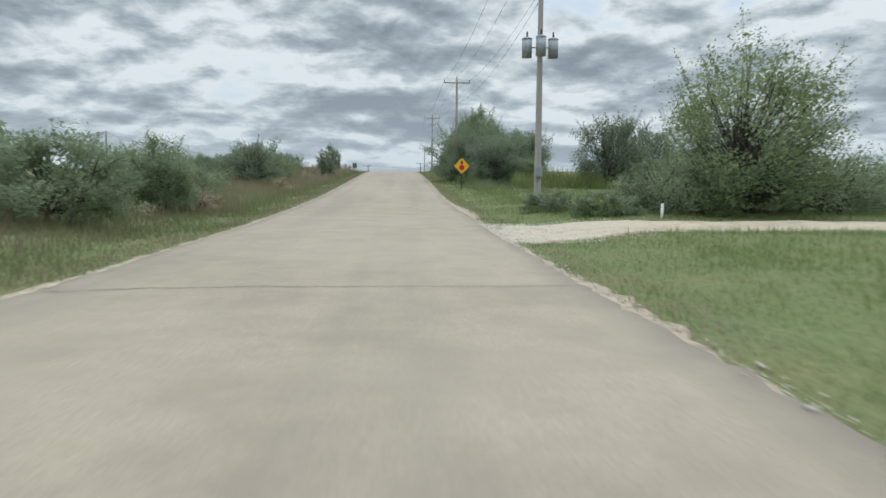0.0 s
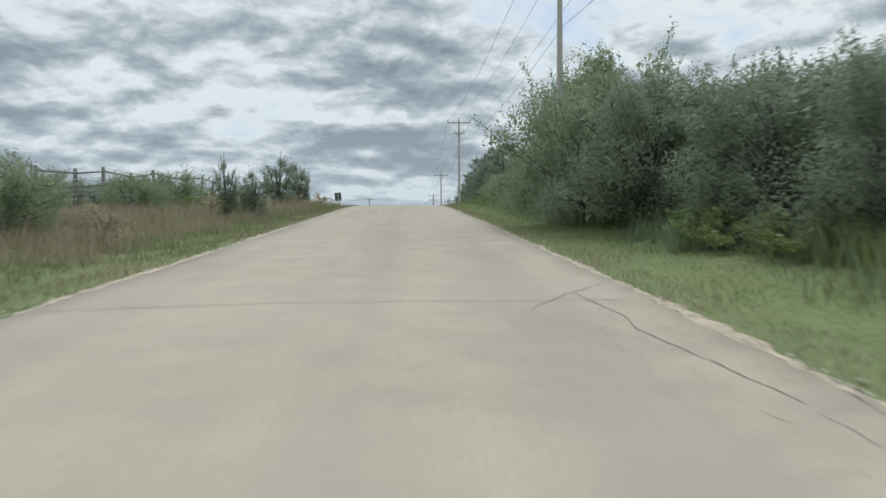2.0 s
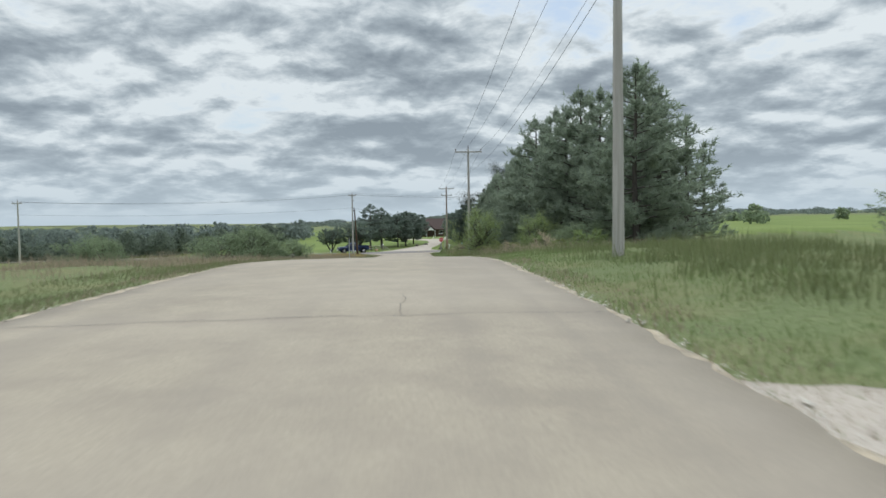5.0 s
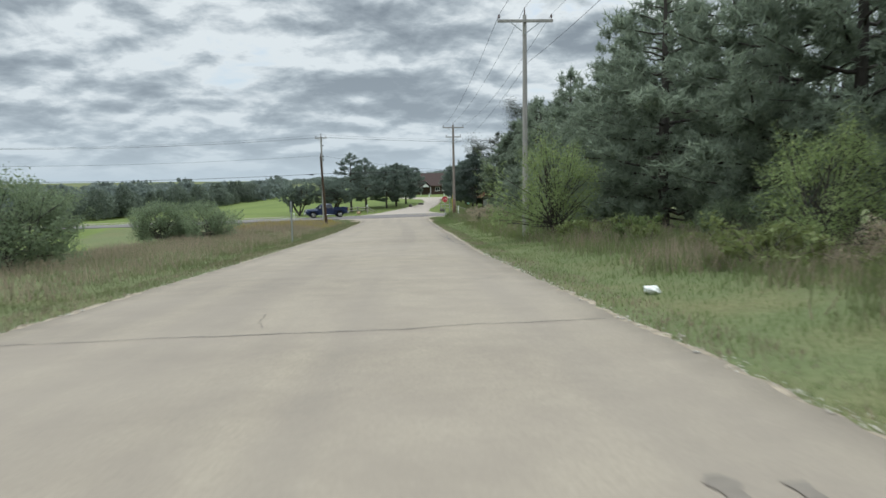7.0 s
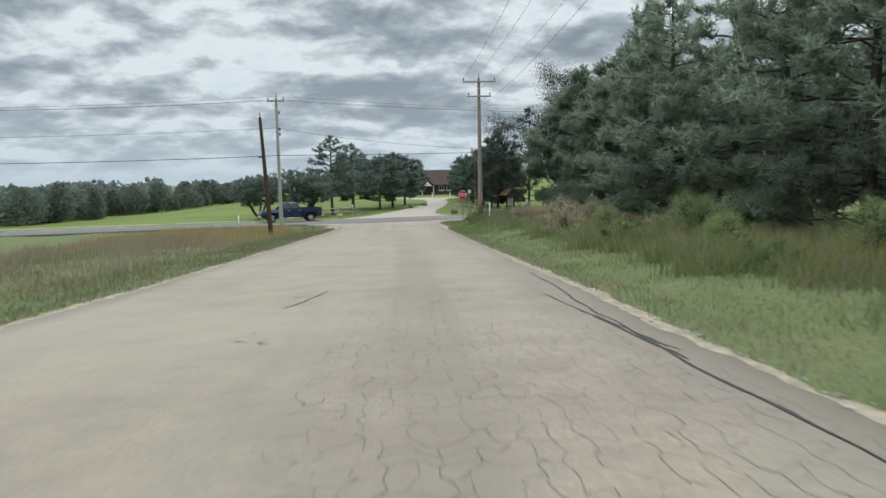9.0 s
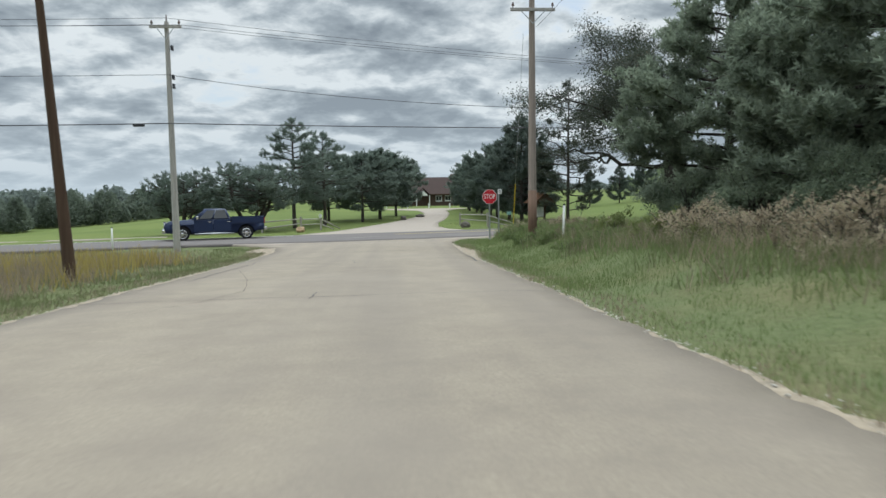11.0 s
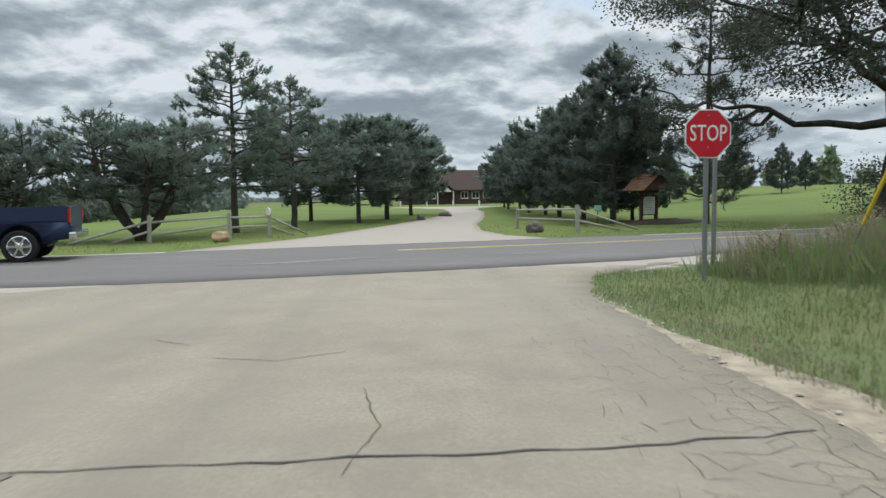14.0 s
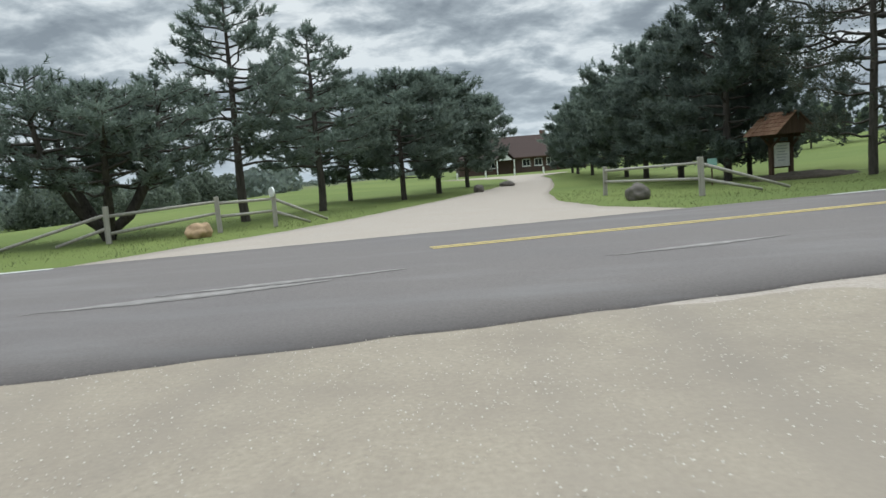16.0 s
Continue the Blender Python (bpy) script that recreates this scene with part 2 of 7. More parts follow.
GRASS = make_leaf("green_grass", (0.13, 0.15, 0.068), (0.185, 0.21, 0.095), (0.26, 0.26, 0.14), 0.7, 0.45)
GRASS_LIGHT = make_leaf("fresh_verge_grass", (0.15, 0.195, 0.075), (0.20, 0.255, 0.10), (0.28, 0.29, 0.14), 0.7, 0.5)
GRASS_YELLOW = make_leaf("yellow_green_leaves", (0.15, 0.18, 0.065), (0.22, 0.255, 0.095), (0.31, 0.32, 0.14), 0.7, 0.35)
DRY = make_leaf("dry_grass", (0.22, 0.18, 0.13), (0.37, 0.30, 0.22), (0.48, 0.41, 0.31), 0.8, 0.5)
STRAW = make_leaf("straw_weeds", (0.30, 0.25, 0.17), (0.48, 0.41, 0.30), (0.40, 0.42, 0.24), 0.8, 0.55)
RUST = make_leaf("rusty_weeds", (0.17, 0.13, 0.095), (0.29, 0.22, 0.16), (0.36, 0.31, 0.21), 0.8, 0.5)
GOLD = make_leaf("goldenrod_flowers", (0.28, 0.22, 0.07), (0.44, 0.36, 0.12), (0.34, 0.33, 0.14), 0.7, 0.35)
POLE_GREY = make_pole_wood("weathered_pole_wood", (0.47, 0.445, 0.41))
POLE_TAN = make_pole_wood("tan_pole_wood", (0.37, 0.31, 0.27))
POLE_BROWN = make_pole_wood("brown_pole_wood", (0.25, 0.165, 0.12))
RAIL_WOOD = make_pole_wood("grey_split_rail_wood", (0.44, 0.41, 0.36))
DARK_WOOD = make_pole_wood("dark_stained_wood", (0.10, 0.065, 0.045))
STEEL = plain("galvanised_steel", (0.42, 0.44, 0.45), 0.45, 0.85, 0.1, 12)
DARK_METAL = plain("dark_painted_metal", (0.05, 0.05, 0.055), 0.5, 0.3)
GREY_METAL = plain("grey_transformer_paint", (0.30, 0.32, 0.34), 0.45, 0.2)
WIRE = plain("dark_wire", (0.05, 0.05, 0.052), 0.6, 0.2)
INSULATOR = plain("brown_porcelain", (0.10, 0.06, 0.05), 0.25)
SIGN_RED = plain("red_sign_sheeting", (0.52, 0.025, 0.04), 0.4, 0, 0.08, 3)
SIGN_WHITE = plain("white_sign_sheeting", (0.80, 0.80, 0.78), 0.4, 0, 0.05, 3)
SIGN_YELLOW = plain("amber_sign_sheeting", (0.80, 0.43, 0.03), 0.4, 0, 0.08, 3)
SIGN_BLACK = plain("black_sign_ink", (0.015, 0.015, 0.016), 0.5)
POST_GREEN = plain("dark_green_post_paint", (0.05, 0.065, 0.05), 0.6, 0.2)
SIGN_BACK = plain("bare_sign_back", (0.10, 0.10, 0.105), 0.5, 0.5)
YELLOW_PLASTIC = plain("yellow_plastic", (0.70, 0.52, 0.04), 0.5)
WHITE_PAINT = plain("white_paint", (0.72, 0.72, 0.68), 0.6, 0, 0.1, 5)
LINE_YELLOW = plain("worn_yellow_road_paint", (0.55, 0.43, 0.17), 0.8, 0, 0.25, 9)
LINE_WHITE = plain("worn_white_road_paint", (0.58, 0.57, 0.54), 0.8, 0, 0.2, 9)
FLECK = plain("pale_loose_stones", (0.42, 0.385, 0.33), 0.95, 0, 0.25, 20)
WORN = plain("worn_pale_asphalt", (0.235, 0.215, 0.20), 0.85, 0, 0.2, 5)
TAR = plain("black_crack_tar", (0.035, 0.032, 0.03), 0.6, 0, 0.3, 4)
STAIN = plain("grey_road_stain", (0.175, 0.150, 0.122), 0.85, 0, 0.2, 3)
DIRT = plain("pale_sandy_dirt", (0.285, 0.235, 0.172), 0.95, 0, 0.35, 5, 0.5)
CRACK = plain("dirt_filled_crack", (0.115, 0.094, 0.075), 0.9, 0, 0.3, 4)
STAIN_FAINT = plain("faint_tyre_mark", (0.240, 0.207, 0.165), 0.85, 0, 0.12, 3)
ROCK = plain("grey_brown_boulder", (0.13, 0.115, 0.10), 0.9, 0, 0.35, 5, 0.6)
ROCK_TAN = plain("tan_boulder", (0.36, 0.25, 0.15), 0.9, 0, 0.3, 5, 0.6)
MULCH = plain("dark_mulch", (0.06, 0.05, 0.035), 0.95, 0, 0.4, 12, 0.8)

# ---- mesh helpers ----


def mesh_np(name, verts, faces, mat, smooth=False):
    me = bpy.data.meshes.new(name)
    verts = np.ascontiguousarray(verts, dtype=np.float32)
    faces = np.ascontiguousarray(faces, dtype=np.int32)
    k = faces.shape[1]
    me.vertices.add(len(verts))
    me.vertices.foreach_set("co", verts.ravel())
    me.loops.add(faces.size)
    me.loops.foreach_set("vertex_index", faces.ravel())
    me.polygons.add(len(faces))
    me.polygons.foreach_set("loop_start", np.arange(0, faces.size, k, dtype=np.int32))
    if smooth:
        me.polygons.foreach_set("use_smooth", np.ones(len(faces), dtype=bool))
    me.update(calc_edges=True)
    me.validate()
    me.materials.append(mat)
    return me


def part(name, bm, mat, parent=None, label="", smooth=False):
    """Links a bmesh, or a ready mesh, as one object under a thing."""
    if isinstance(bm, bpy.types.Mesh):
        me = bm
    else:
        me = bpy.data.meshes.new(name)
        bmesh.ops.recalc_face_normals(bm, faces=bm.faces)
        bm.to_mesh(me)
        bm.free()
        me.materials.append(mat)
        if smooth:
            me.polygons.foreach_set("use_smooth", [True] * len(me.polygons))
    ob = new(name, me)
    if parent is not None:
        ob.parent = parent
    return tagged(ob, label)


def thing(name, m, label, category, group="", kind=""):
    ob = new(name)
    ob.empty_display_size = 0.3
    ob.matrix_world = m
    return tagged(ob, label, category, group, kind)


def box(bm, size, m=Matrix(), bevel=0.0):
    r = bmesh.ops.create_cube(bm, size=1.0, matrix=m @ Matrix.Diagonal((*size, 1)))
    if bevel:
        es = list({e for v in r["verts"] for e in v.link_edges})
        bmesh.ops.bevel(bm, geom=es, offset=bevel, segments=2, affect="EDGES", profile=0.6)
    return bm


def boxes(size, at=(0, 0, 0), bevel=0.0, rot=(0, 0, 0)):
    return box(bmesh.new(), size, pose(*at, *rot), bevel)


def rod(bm, a, b, r0, r1=None, sides=8, caps=True):
    """A tapered round bar from a to b."""
    a, b = Vector(a), Vector(b)
    r1 = r0 if r1 is None else r1
    d = b - a
    m = Matrix.Translation((a + b) / 2) @ d.to_track_quat("Z", "Y").to_matrix().to_4x4()
    bmesh.ops.create_cone(bm, cap_ends=caps, segments=sides, radius1=r0, radius2=r1, depth=d.length, matrix=m)
    return bm


def prism(pts, depth, axis="y", bevel=0.0):
    """A flat outline in x, z (or x, y), given a thickness."""
    bm = bmesh.new()
    if axis == "y":
        vs = [bm.verts.new((x, -depth / 2, z)) for x, z in pts]
    else:
        vs = [bm.verts.new((x, y, -depth / 2)) for x, y in pts]
    f = bm.faces.new(vs)
    r = bmesh.ops.extrude_face_region(bm, geom=[f])
    mv = Vector((0, depth, 0)) if axis == "y" else Vector((0, 0, depth))
    bmesh.ops.translate(bm, vec=mv, verts=[v for v in r["geom"] if isinstance(v, bmesh.types.BMVert)])
    if bevel:
        bmesh.ops.bevel(bm, geom=list(bm.edges), offset=bevel, segments=2, affect="EDGES")
    return bm


def tubes(paths, sides=5):
    """Tapered tubes along polylines: each path is (points, radii). Returns verts and faces."""
    V, F, n0 = [], [], 0
    ang = np.linspace(0, 2 * np.pi, sides, endpoint=False)
    for pts, rad in paths:
        pts = np.asarray(pts, float)
        rad = np.asarray(rad, float)
        d = np.gradient(pts, axis=0)
        d /= np.linalg.norm(d, axis=1)[:, None] + 1e-9
        ref = np.where(np.abs(d[:, 2:3]) > 0.9, np.array([[1.0, 0, 0]]), np.array([[0, 0, 1.0]]))
        u = np.cross(d, ref)
        u /= np.linalg.norm(u, axis=1)[:, None] + 1e-9
        w = np.cross(d, u)
        ring = pts[:, None] + rad[:, None, None] * (np.cos(ang)[None, :, None] * u[:, None] + np.sin(ang)[None, :, None] * w[:, None])
        V.append(ring.reshape(-1, 3))
        k = len(pts)
        i = np.arange(k - 1)[:, None] * sides + np.arange(sides)[None]
        j = np.arange(k - 1)[:, None] * sides + (np.arange(sides)[None] + 1) % sides
        F.append(n0 + np.stack([i, j, j + sides, i + sides], -1).reshape(-1, 4))
        n0 += k * sides
    return np.concatenate(V), np.concatenate(F)


# ---- the land ----
PROFILE_Y = (-400, -60, 0, 20, 30, 40, 50, 60, 70, 80, 90, 100, 110, 120, 130, 140, 150, 160, 170, 180, 190, 200, 210, 220,
             230, 238, 244, 252, 262, 280, 305, 345, 420, 700)
PROFILE_Z = (-1.5, 1.1, 1.53, 1.77, 1.90, 2.15, 2.50, 3.00, 3.58, 4.17, 4.76, 5.35, 5.86, 6.14, 6.06, 5.56, 4.88, 4.27, 3.70, 3.12,
             2.62, 2.17, 1.73, 1.26, 1.00, 0.98, 0.86, 0.70, 0.64, 0.62, 0.75, 0.95, 1.2, 1.0)
LEFT_Y = (0, 35, 53, 80, 120, 152, 180, 214, 224, 228, 232)
LEFT_X = (-3.7, -3.75, -3.9, -4.0, -4.2, -4.75, -4.95, -5.0, -5.25, -5.9, -9.5)
RIGHT_Y = (0, 40, 56, 80, 108, 152, 167, 184, 224, 229, 231.5, 233, 236)
RIGHT_X = (2.5, 2.5, 2.4, 2.5, 2.25, 2.3, 2.25, 2.6, 2.7, 2.9, 3.6, 5.4, 9.0)
SKEW = 0.268
MAIN_Y = 237.6


def sstep(a, b, v):
    t = np.clip((np.asarray(v, float) - a) / (b - a), 0, 1)
    return t * t * (3 - 2 * t)


DENSE_Y = np.linspace(-400, 700, 2201)
_z = np.interp(DENSE_Y, PROFILE_Y, PROFILE_Z)
_k = np.hanning(17)
DENSE_Z = np.convolve(np.pad(_z, 8, mode="edge"), _k / _k.sum(), mode="valid")


def road_z(x, y):
    """Height of the road surfaces and of the land beside them."""
    x, y = np.asarray(x, float), np.asarray(y, float)
    w = sstep(219, 229, y)
    return np.interp(y - w * SKEW * np.clip(x, -70, 70), DENSE_Y, DENSE_Z)


def land(x, y):
    """Height of the open ground."""
    x, y = np.asarray(x, float), np.asarray(y, float)
    z = road_z(x, y)
    near = 1 - sstep(222, 231, y - SKEW * x)
    lx, rx = np.interp(y, LEFT_Y, LEFT_X), np.interp(y, RIGHT_Y, RIGHT_X)
    z = z - near * 0.10 * sstep(0.3, 1.5, lx - x) * (1 - sstep(2.5, 5, lx - x))
    bank = 0.20 + 0.42 * sstep(185, 212, y)
    z = z + near * bank * sstep(0.8, 3.5, x - rx)
    z = z + near * 0.15 * sstep(2.0, 5.0, lx - x) * (1 - sstep(100, 140, y))
    fall = sstep(7, 48, -x) * sstep(105, 160, y) * near
    z = z - fall * np.maximum(z - 0.55, 0)
    z = z - 4.5 * sstep(45, 240, -x) * sstep(90, 170, y)
    z = z - 2.6 * sstep(20, 62, -x) * sstep(246, 285, y - SKEW * x)
    rise = sstep(10, 75, x) * sstep(232, 246, y - SKEW * x)
    z = z + rise * 2.6
    dist = np.hypot(x, y - 150)
    z = z + sstep(500, 1500, dist) * (3 + 3 * np.sin(x * 0.004 + 1) + 2 * np.sin(y * 0.003))
    bumps = 0.05 * np.sin(x * 0.9 + 1.3 * np.sin(y * 0.37)) * np.sin(y * 0.8 + 0.5)
    off_road = np.maximum(sstep(0.8, 3, lx - x), sstep(0.8, 3, x - rx))
    return z + bumps * off_road


def drive_edges(y):
    l = np.interp(y, (239, 242, 246, 252, 262, 275, 290, 305, 318), (-6.8, -6.0, -4.6, -3.3, -0.9, 1.9, 4.4, 4.0, -4.0))
    r = np.interp(y, (239, 242, 246, 252, 262, 275, 290, 305, 318), (8.0, 5.4, 4.2, 3.7, 4.4, 6.3, 7.8, 8.6, 13.5))
    return l, r


def sunk(x, y):
    """The ground sheet dips a little under the roads."""
    z = land(x, y)
    lx, rx = np.interp(y, LEFT_Y, LEFT_X), np.interp(y, RIGHT_Y, RIGHT_X)
    on = (x > lx + 0.25) & (x < rx - 0.25) & (y < 233.5 + SKEW * x)
    v = (y - SKEW * x - MAIN_Y) / math.sqrt(1 + SKEW ** 2)
    on |= (v > -4.6) & (v < 2.9)
    dl, dr = drive_edges(y)
    on |= (y > 240) & (y < 317) & (x > dl + 0.3) & (x < dr - 0.3)
    lane = (x > 2) & (x < 60) & (np.abs(y - lane_mid(x)) < 1.4)
    on |= lane
    return np.where(on, z - 0.09, z - 0.012)


def lane_mid(x):
    return 36.6 + 0.02 * (np.asarray(x, float) - 3)


def ground_sheet():
    xs = np.concatenate([-np.geomspace(2600, 42, 34), np.arange(-40, -12, 1.4), np.arange(-12, 12, 0.4), np.arange(12, 40, 1.4), np.geomspace(42, 2600, 34)])
    ys = np.concatenate([-np.geomspace(2400, 20, 18), np.arange(-14, 270, 0.8), np.arange(271, 340, 2.5), np.geomspace(345, 3600, 40)])
    X, Y = np.meshgrid(xs, ys, indexing="ij")
    V = np.stack([X, Y, sunk(X, Y)], -1).reshape(-1, 3)
    n, k = len(xs), len(ys)
    a = (np.arange(n - 1)[:, None] * k + np.arange(k - 1)[None]).ravel()
    F = np.stack([a, a + k, a + k + 1, a + 1], -1)
    return V, F, n, k


V, F, _, _ = ground_sheet()
me = mesh_np("ground", V, F, GROUND, True)
me.materials.append(LAWN)
cx, cy = V[F].mean(1)[:, 0], V[F].mean(1)[:, 1]
u = cy - SKEW * cx
mown = (u > MAIN_Y + 2.8) & (np.abs(cx) < 420) & (cy < 700)
edge = 5 * np.sin(cy * 0.11) + 4 * np.sin(cy * 0.043 + 1) + 3 * np.sin(cx * 0.09)
mown |= (cx < -24 + edge) & (cx > -210 + 3 * edge) & (cy > 168 + 2 * edge) & (u < MAIN_Y)
me.polygons.foreach_set("material_index", mown.astype(np.int32))
tagged(new("ground", me), "rolling meadow ground with green mown lawns", "ground", kind="structure")


def strip(name, mat, ys, lf, rf, zf, cols=13, thick=0.12, ragged=0.0, seed=1):
    """A paved band between two edges, with a thickness and a ragged rim."""
    rg = np.random.default_rng(seed)
    ys = np.asarray(ys, float)
    l, r = lf(ys), rf(ys)
    if ragged:
        def wob():
            a = rg.normal(0, 1, len(ys))
            b = np.convolve(rg.normal(0, 1, len(ys) + 24), np.hanning(25) / 6.0, "valid")
            return ragged * (0.45 * a + 0.8 * b)
        l, r = l + wob(), r + wob()
    s = np.linspace(0, 1, cols)
    X = l[:, None] * (1 - s) + r[:, None] * s
    Y = np.repeat(ys[:, None], cols, 1)
    Z = zf(X, Y)
    top = np.stack([X, Y, Z], -1).reshape(-1, 3)
    n, k = len(ys), cols
    a = (np.arange(n - 1)[:, None] * k + np.arange(k - 1)[None]).ravel()
    F = [np.stack([a, a + 1, a + 1 + k, a + k], -1)]
    low = np.stack([np.stack([l, ys, zf(l, ys) - thick], -1), np.stack([r, ys, zf(r, ys) - thick], -1)], 1).reshape(-1, 3)
    b = len(top)
    i = np.arange(n - 1)
    F.append(np.stack([i * k, (i + 1) * k, b + 2 * (i + 1), b + 2 * i], -1))
    F.append(np.stack([i * k + k - 1, b + 2 * i + 1, b + 2 * (i + 1) + 1, (i + 1) * k + k - 1], -1))
    return mesh_np(name, np.concatenate([top, low]), np.concatenate(F), mat, False)


def crowned(x, y):
    lx, rx = np.interp(y, LEFT_Y, LEFT_X), np.interp(y, RIGHT_Y, RIGHT_X)
    s = np.clip((x - (lx + rx) / 2) / ((rx - lx) / 2), -1, 1)
    return road_z(x, y) + 0.036 - 0.03 * s * s


def bare_edge(y):
    """Width of bare dirt beyond the right edge of the paving; wide where wheels cut the corner."""
    return 0.08 + 0.75 * np.exp(-((y - 221.5) / 3.6) ** 2) + 0.35 * np.exp(-((y - 46.0) / 4.0) ** 2) + 0.10 * np.exp(-((y - 183) / 9.0) ** 2)


def bare_edge_left(y):
    return 0.06 + 1.1 * np.exp(-((y - 226.0) / 2.0) ** 2)


for side in (-1, 1):
    def inner(y, side=side):
        return np.interp(y, LEFT_Y, LEFT_X) - 0.04 - bare_edge_left(y) if side < 0 else np.interp(y, RIGHT_Y, RIGHT_X) - 0.2

    def outer(y, side=side):
        return np.interp(y, LEFT_Y, LEFT_X) + 0.2 if side < 0 else np.interp(y, RIGHT_Y, RIGHT_X) + bare_edge(y)
    sh = part("shoulder", strip("shoulder", DIRT, np.arange(10, 228, 0.25), inner, outer, lambda x, y: land(x, y) + 0.004, 8, 0.06, 0.10, 50 + side), None)
    tagged(sh, "ragged pale dirt shoulder at the edge of the road", "road shoulder", kind="structure")
ys = np.concatenate([np.arange(-120, 0, 2.0), np.arange(0, 236.5, 0.22)])
country = part("road", strip("road", CHIP, ys, lambda y: np.interp(y, LEFT_Y, LEFT_X), lambda y: np.interp(y, RIGHT_Y, RIGHT_X), crowned, 15, 0.10, 0.075, 3), CHIP)
tagged(country, "pale tan chip-seal country road with cracks and ragged edges", "road", kind="structure")


def skewed(name, mat, us, vl, vr, lift, cols=9, ragged=0.0, seed=1, thick=0.1):
    """A band along the crossing road: u along it, v across it."""
    c, s = 1 / math.sqrt(1 + SKEW ** 2), SKEW / math.sqrt(1 + SKEW ** 2)

    def zf(v, u):
        x, y = u * c - v * s, MAIN_Y + u * s + v * c
        return road_z(x, y) + (lift(v, u) if callable(lift) else lift)
    me = strip(name, mat, us, vl, vr, zf, cols, thick, ragged, seed)
    co = np.empty(len(me.vertices) * 3, np.float32)
    me.vertices.foreach_get("co", co)
    co = co.reshape(-1, 3)
    v, u = co[:, 0].copy(), co[:, 1].copy()
    co[:, 0], co[:, 1] = u * c - v * s, MAIN_Y + u * s + v * c
    me.vertices.foreach_set("co", co.ravel())
    me.flip_normals()
    me.update()
    return me


us = np.concatenate([np.arange(-320, -40, 4.0), np.arange(-40, 40, 0.3), np.arange(40, 320, 4.0)])
main_road = part("road", skewed("road", ASPHALT, us, lambda u: -3.85 - 1.25 * np.exp(-((u + 0.5) / 8.5) ** 4), lambda u: 3.1 + 0 * u, 0.05, 9, 0.04, 5), ASPHALT)
tagged(main_road, "grey asphalt crossing road with double yellow centre line", "road", kind="structure")
def apron_lift(v, u):
    """Thin loose gravel that runs out unevenly over the end of the country road."""
    wave = 0.010 * np.sin(u * 2.3 + np.sin(v * 3.1)) + 0.007 * np.sin(u * 5.1 + v * 2.0)
    return -0.012 + 0.048 * sstep(-6.4, -4.6, v) + wave * (1 - sstep(-5.8, -5.0, v))


apron = part("gravel_apron", skewed("gravel_apron", GRAVEL, np.arange(-10, 9.5, 0.2), lambda u: -6.5 + 0.022 * u * u, lambda u: -3.75 + 0 * u, apron_lift, 17, 0.12, 9), GRAVEL)
tagged(apron, "pale loose gravel apron at the junction", "gravel", kind="structure")
for v0 in (-0.10, 0.10):
    ln = part("centre_line", skewed("centre_line", LINE_YELLOW, np.concatenate([np.arange(0.0, 40, 0.5), np.arange(40, 300, 6.0)]), lambda u, v0=v0: v0 - 0.05 + 0 * u, lambda u, v0=v0: v0 + 0.05 + 0 * u, 0.056, 2, 0.006, 3, 0.002), LINE_YELLOW, main_road)
for sgn, a, b in ((1, -300, -5.5), (1, 9.5, 300)):
    part("edge_line", skewed("edge_line", LINE_WHITE, np.arange(a, b, 0.7), lambda u: 2.85 + 0 * u, lambda u: 3.05 + 0 * u, 0.056, 2, 0.03, 11, 0.002), LINE_WHITE, main_road)
for n, (ua, ub, v0, wd) in enumerate(((-4.6, -1.5, -2.15, 0.16), (-3.4, -0.6, -1.9, 0.10), (1.5, 4.0, -2.7, 0.10), (-8.5, -6.0, 1.2, 0.09))):
    part("dusty_streak", skewed("dusty_streak", WORN, np.arange(ua, ub, 0.08), lambda u, v0=v0, wd=wd, ua=ua, ub=ub: v0 + 0.05 * u - wd * np.sin(np.pi * (u - ua) / (ub - ua)), lambda u, v0=v0, wd=wd, ua=ua, ub=ub: v0 + 0.05 * u + wd * np.sin(np.pi * (u - ua) / (ub - ua)), 0.056, 2, 0.035, 12 + n, 0.002), WORN, main_road)
drive = part("driveway", strip("driveway", GRAVEL, np.arange(236.5, 318, 0.5), lambda y: drive_edges(y)[0], lambda y: drive_edges(y)[1], lambda x, y: road_z(x, y) + 0.02, 11, 0.12, 0.09, 21), GRAVEL)
tagged(drive, "pale gravel driveway curving up to the house", "driveway", kind="structure")
part("cart_path", skewed("cart_path", GRAVEL, np.arange(-90, -13, 1.0), lambda u: 8.2 + 0 * u, lambda u: 9.6 + 0 * u, 0.02, 3, 0.05, 41), GRAVEL, None)
tagged(bpy.data.objects["cart_path"], "pale narrow gravel path across the lawn", "path", kind="structure")
xs_l = np.concatenate([np.arange(2.2, 8, 0.15), np.arange(8, 60, 0.5)])
me = strip("side_lane", SANDY, xs_l, lambda x: lane_mid(x) - 1.5 - 1.8 * np.exp(-(x - 2.2) / 1.4), lambda x: lane_mid(x) + 1.5 + 1.2 * np.exp(-(x - 2.2) / 1.6), lambda y, x: land(x, y) + 0.012 - 0.07 * (1 - sstep(2.3, 3.3, x)) + 0.018 * np.sin(x * 3.1 + y * 2.2) * np.sin(y * 3.7 - x), 17, 0.12, 0.12, 31)
co = np.empty(len(me.vertices) * 3, np.float32)
me.vertices.foreach_get("co", co)
co = co.reshape(-1, 3)[:, [1, 0, 2]]
me.vertices.foreach_set("co", np.ascontiguousarray(co).ravel())
me.flip_normals()
me.update()
tagged(part("side_lane", me, SANDY), "rutted pale sandy field lane joining the road", "lane", kind="structure")

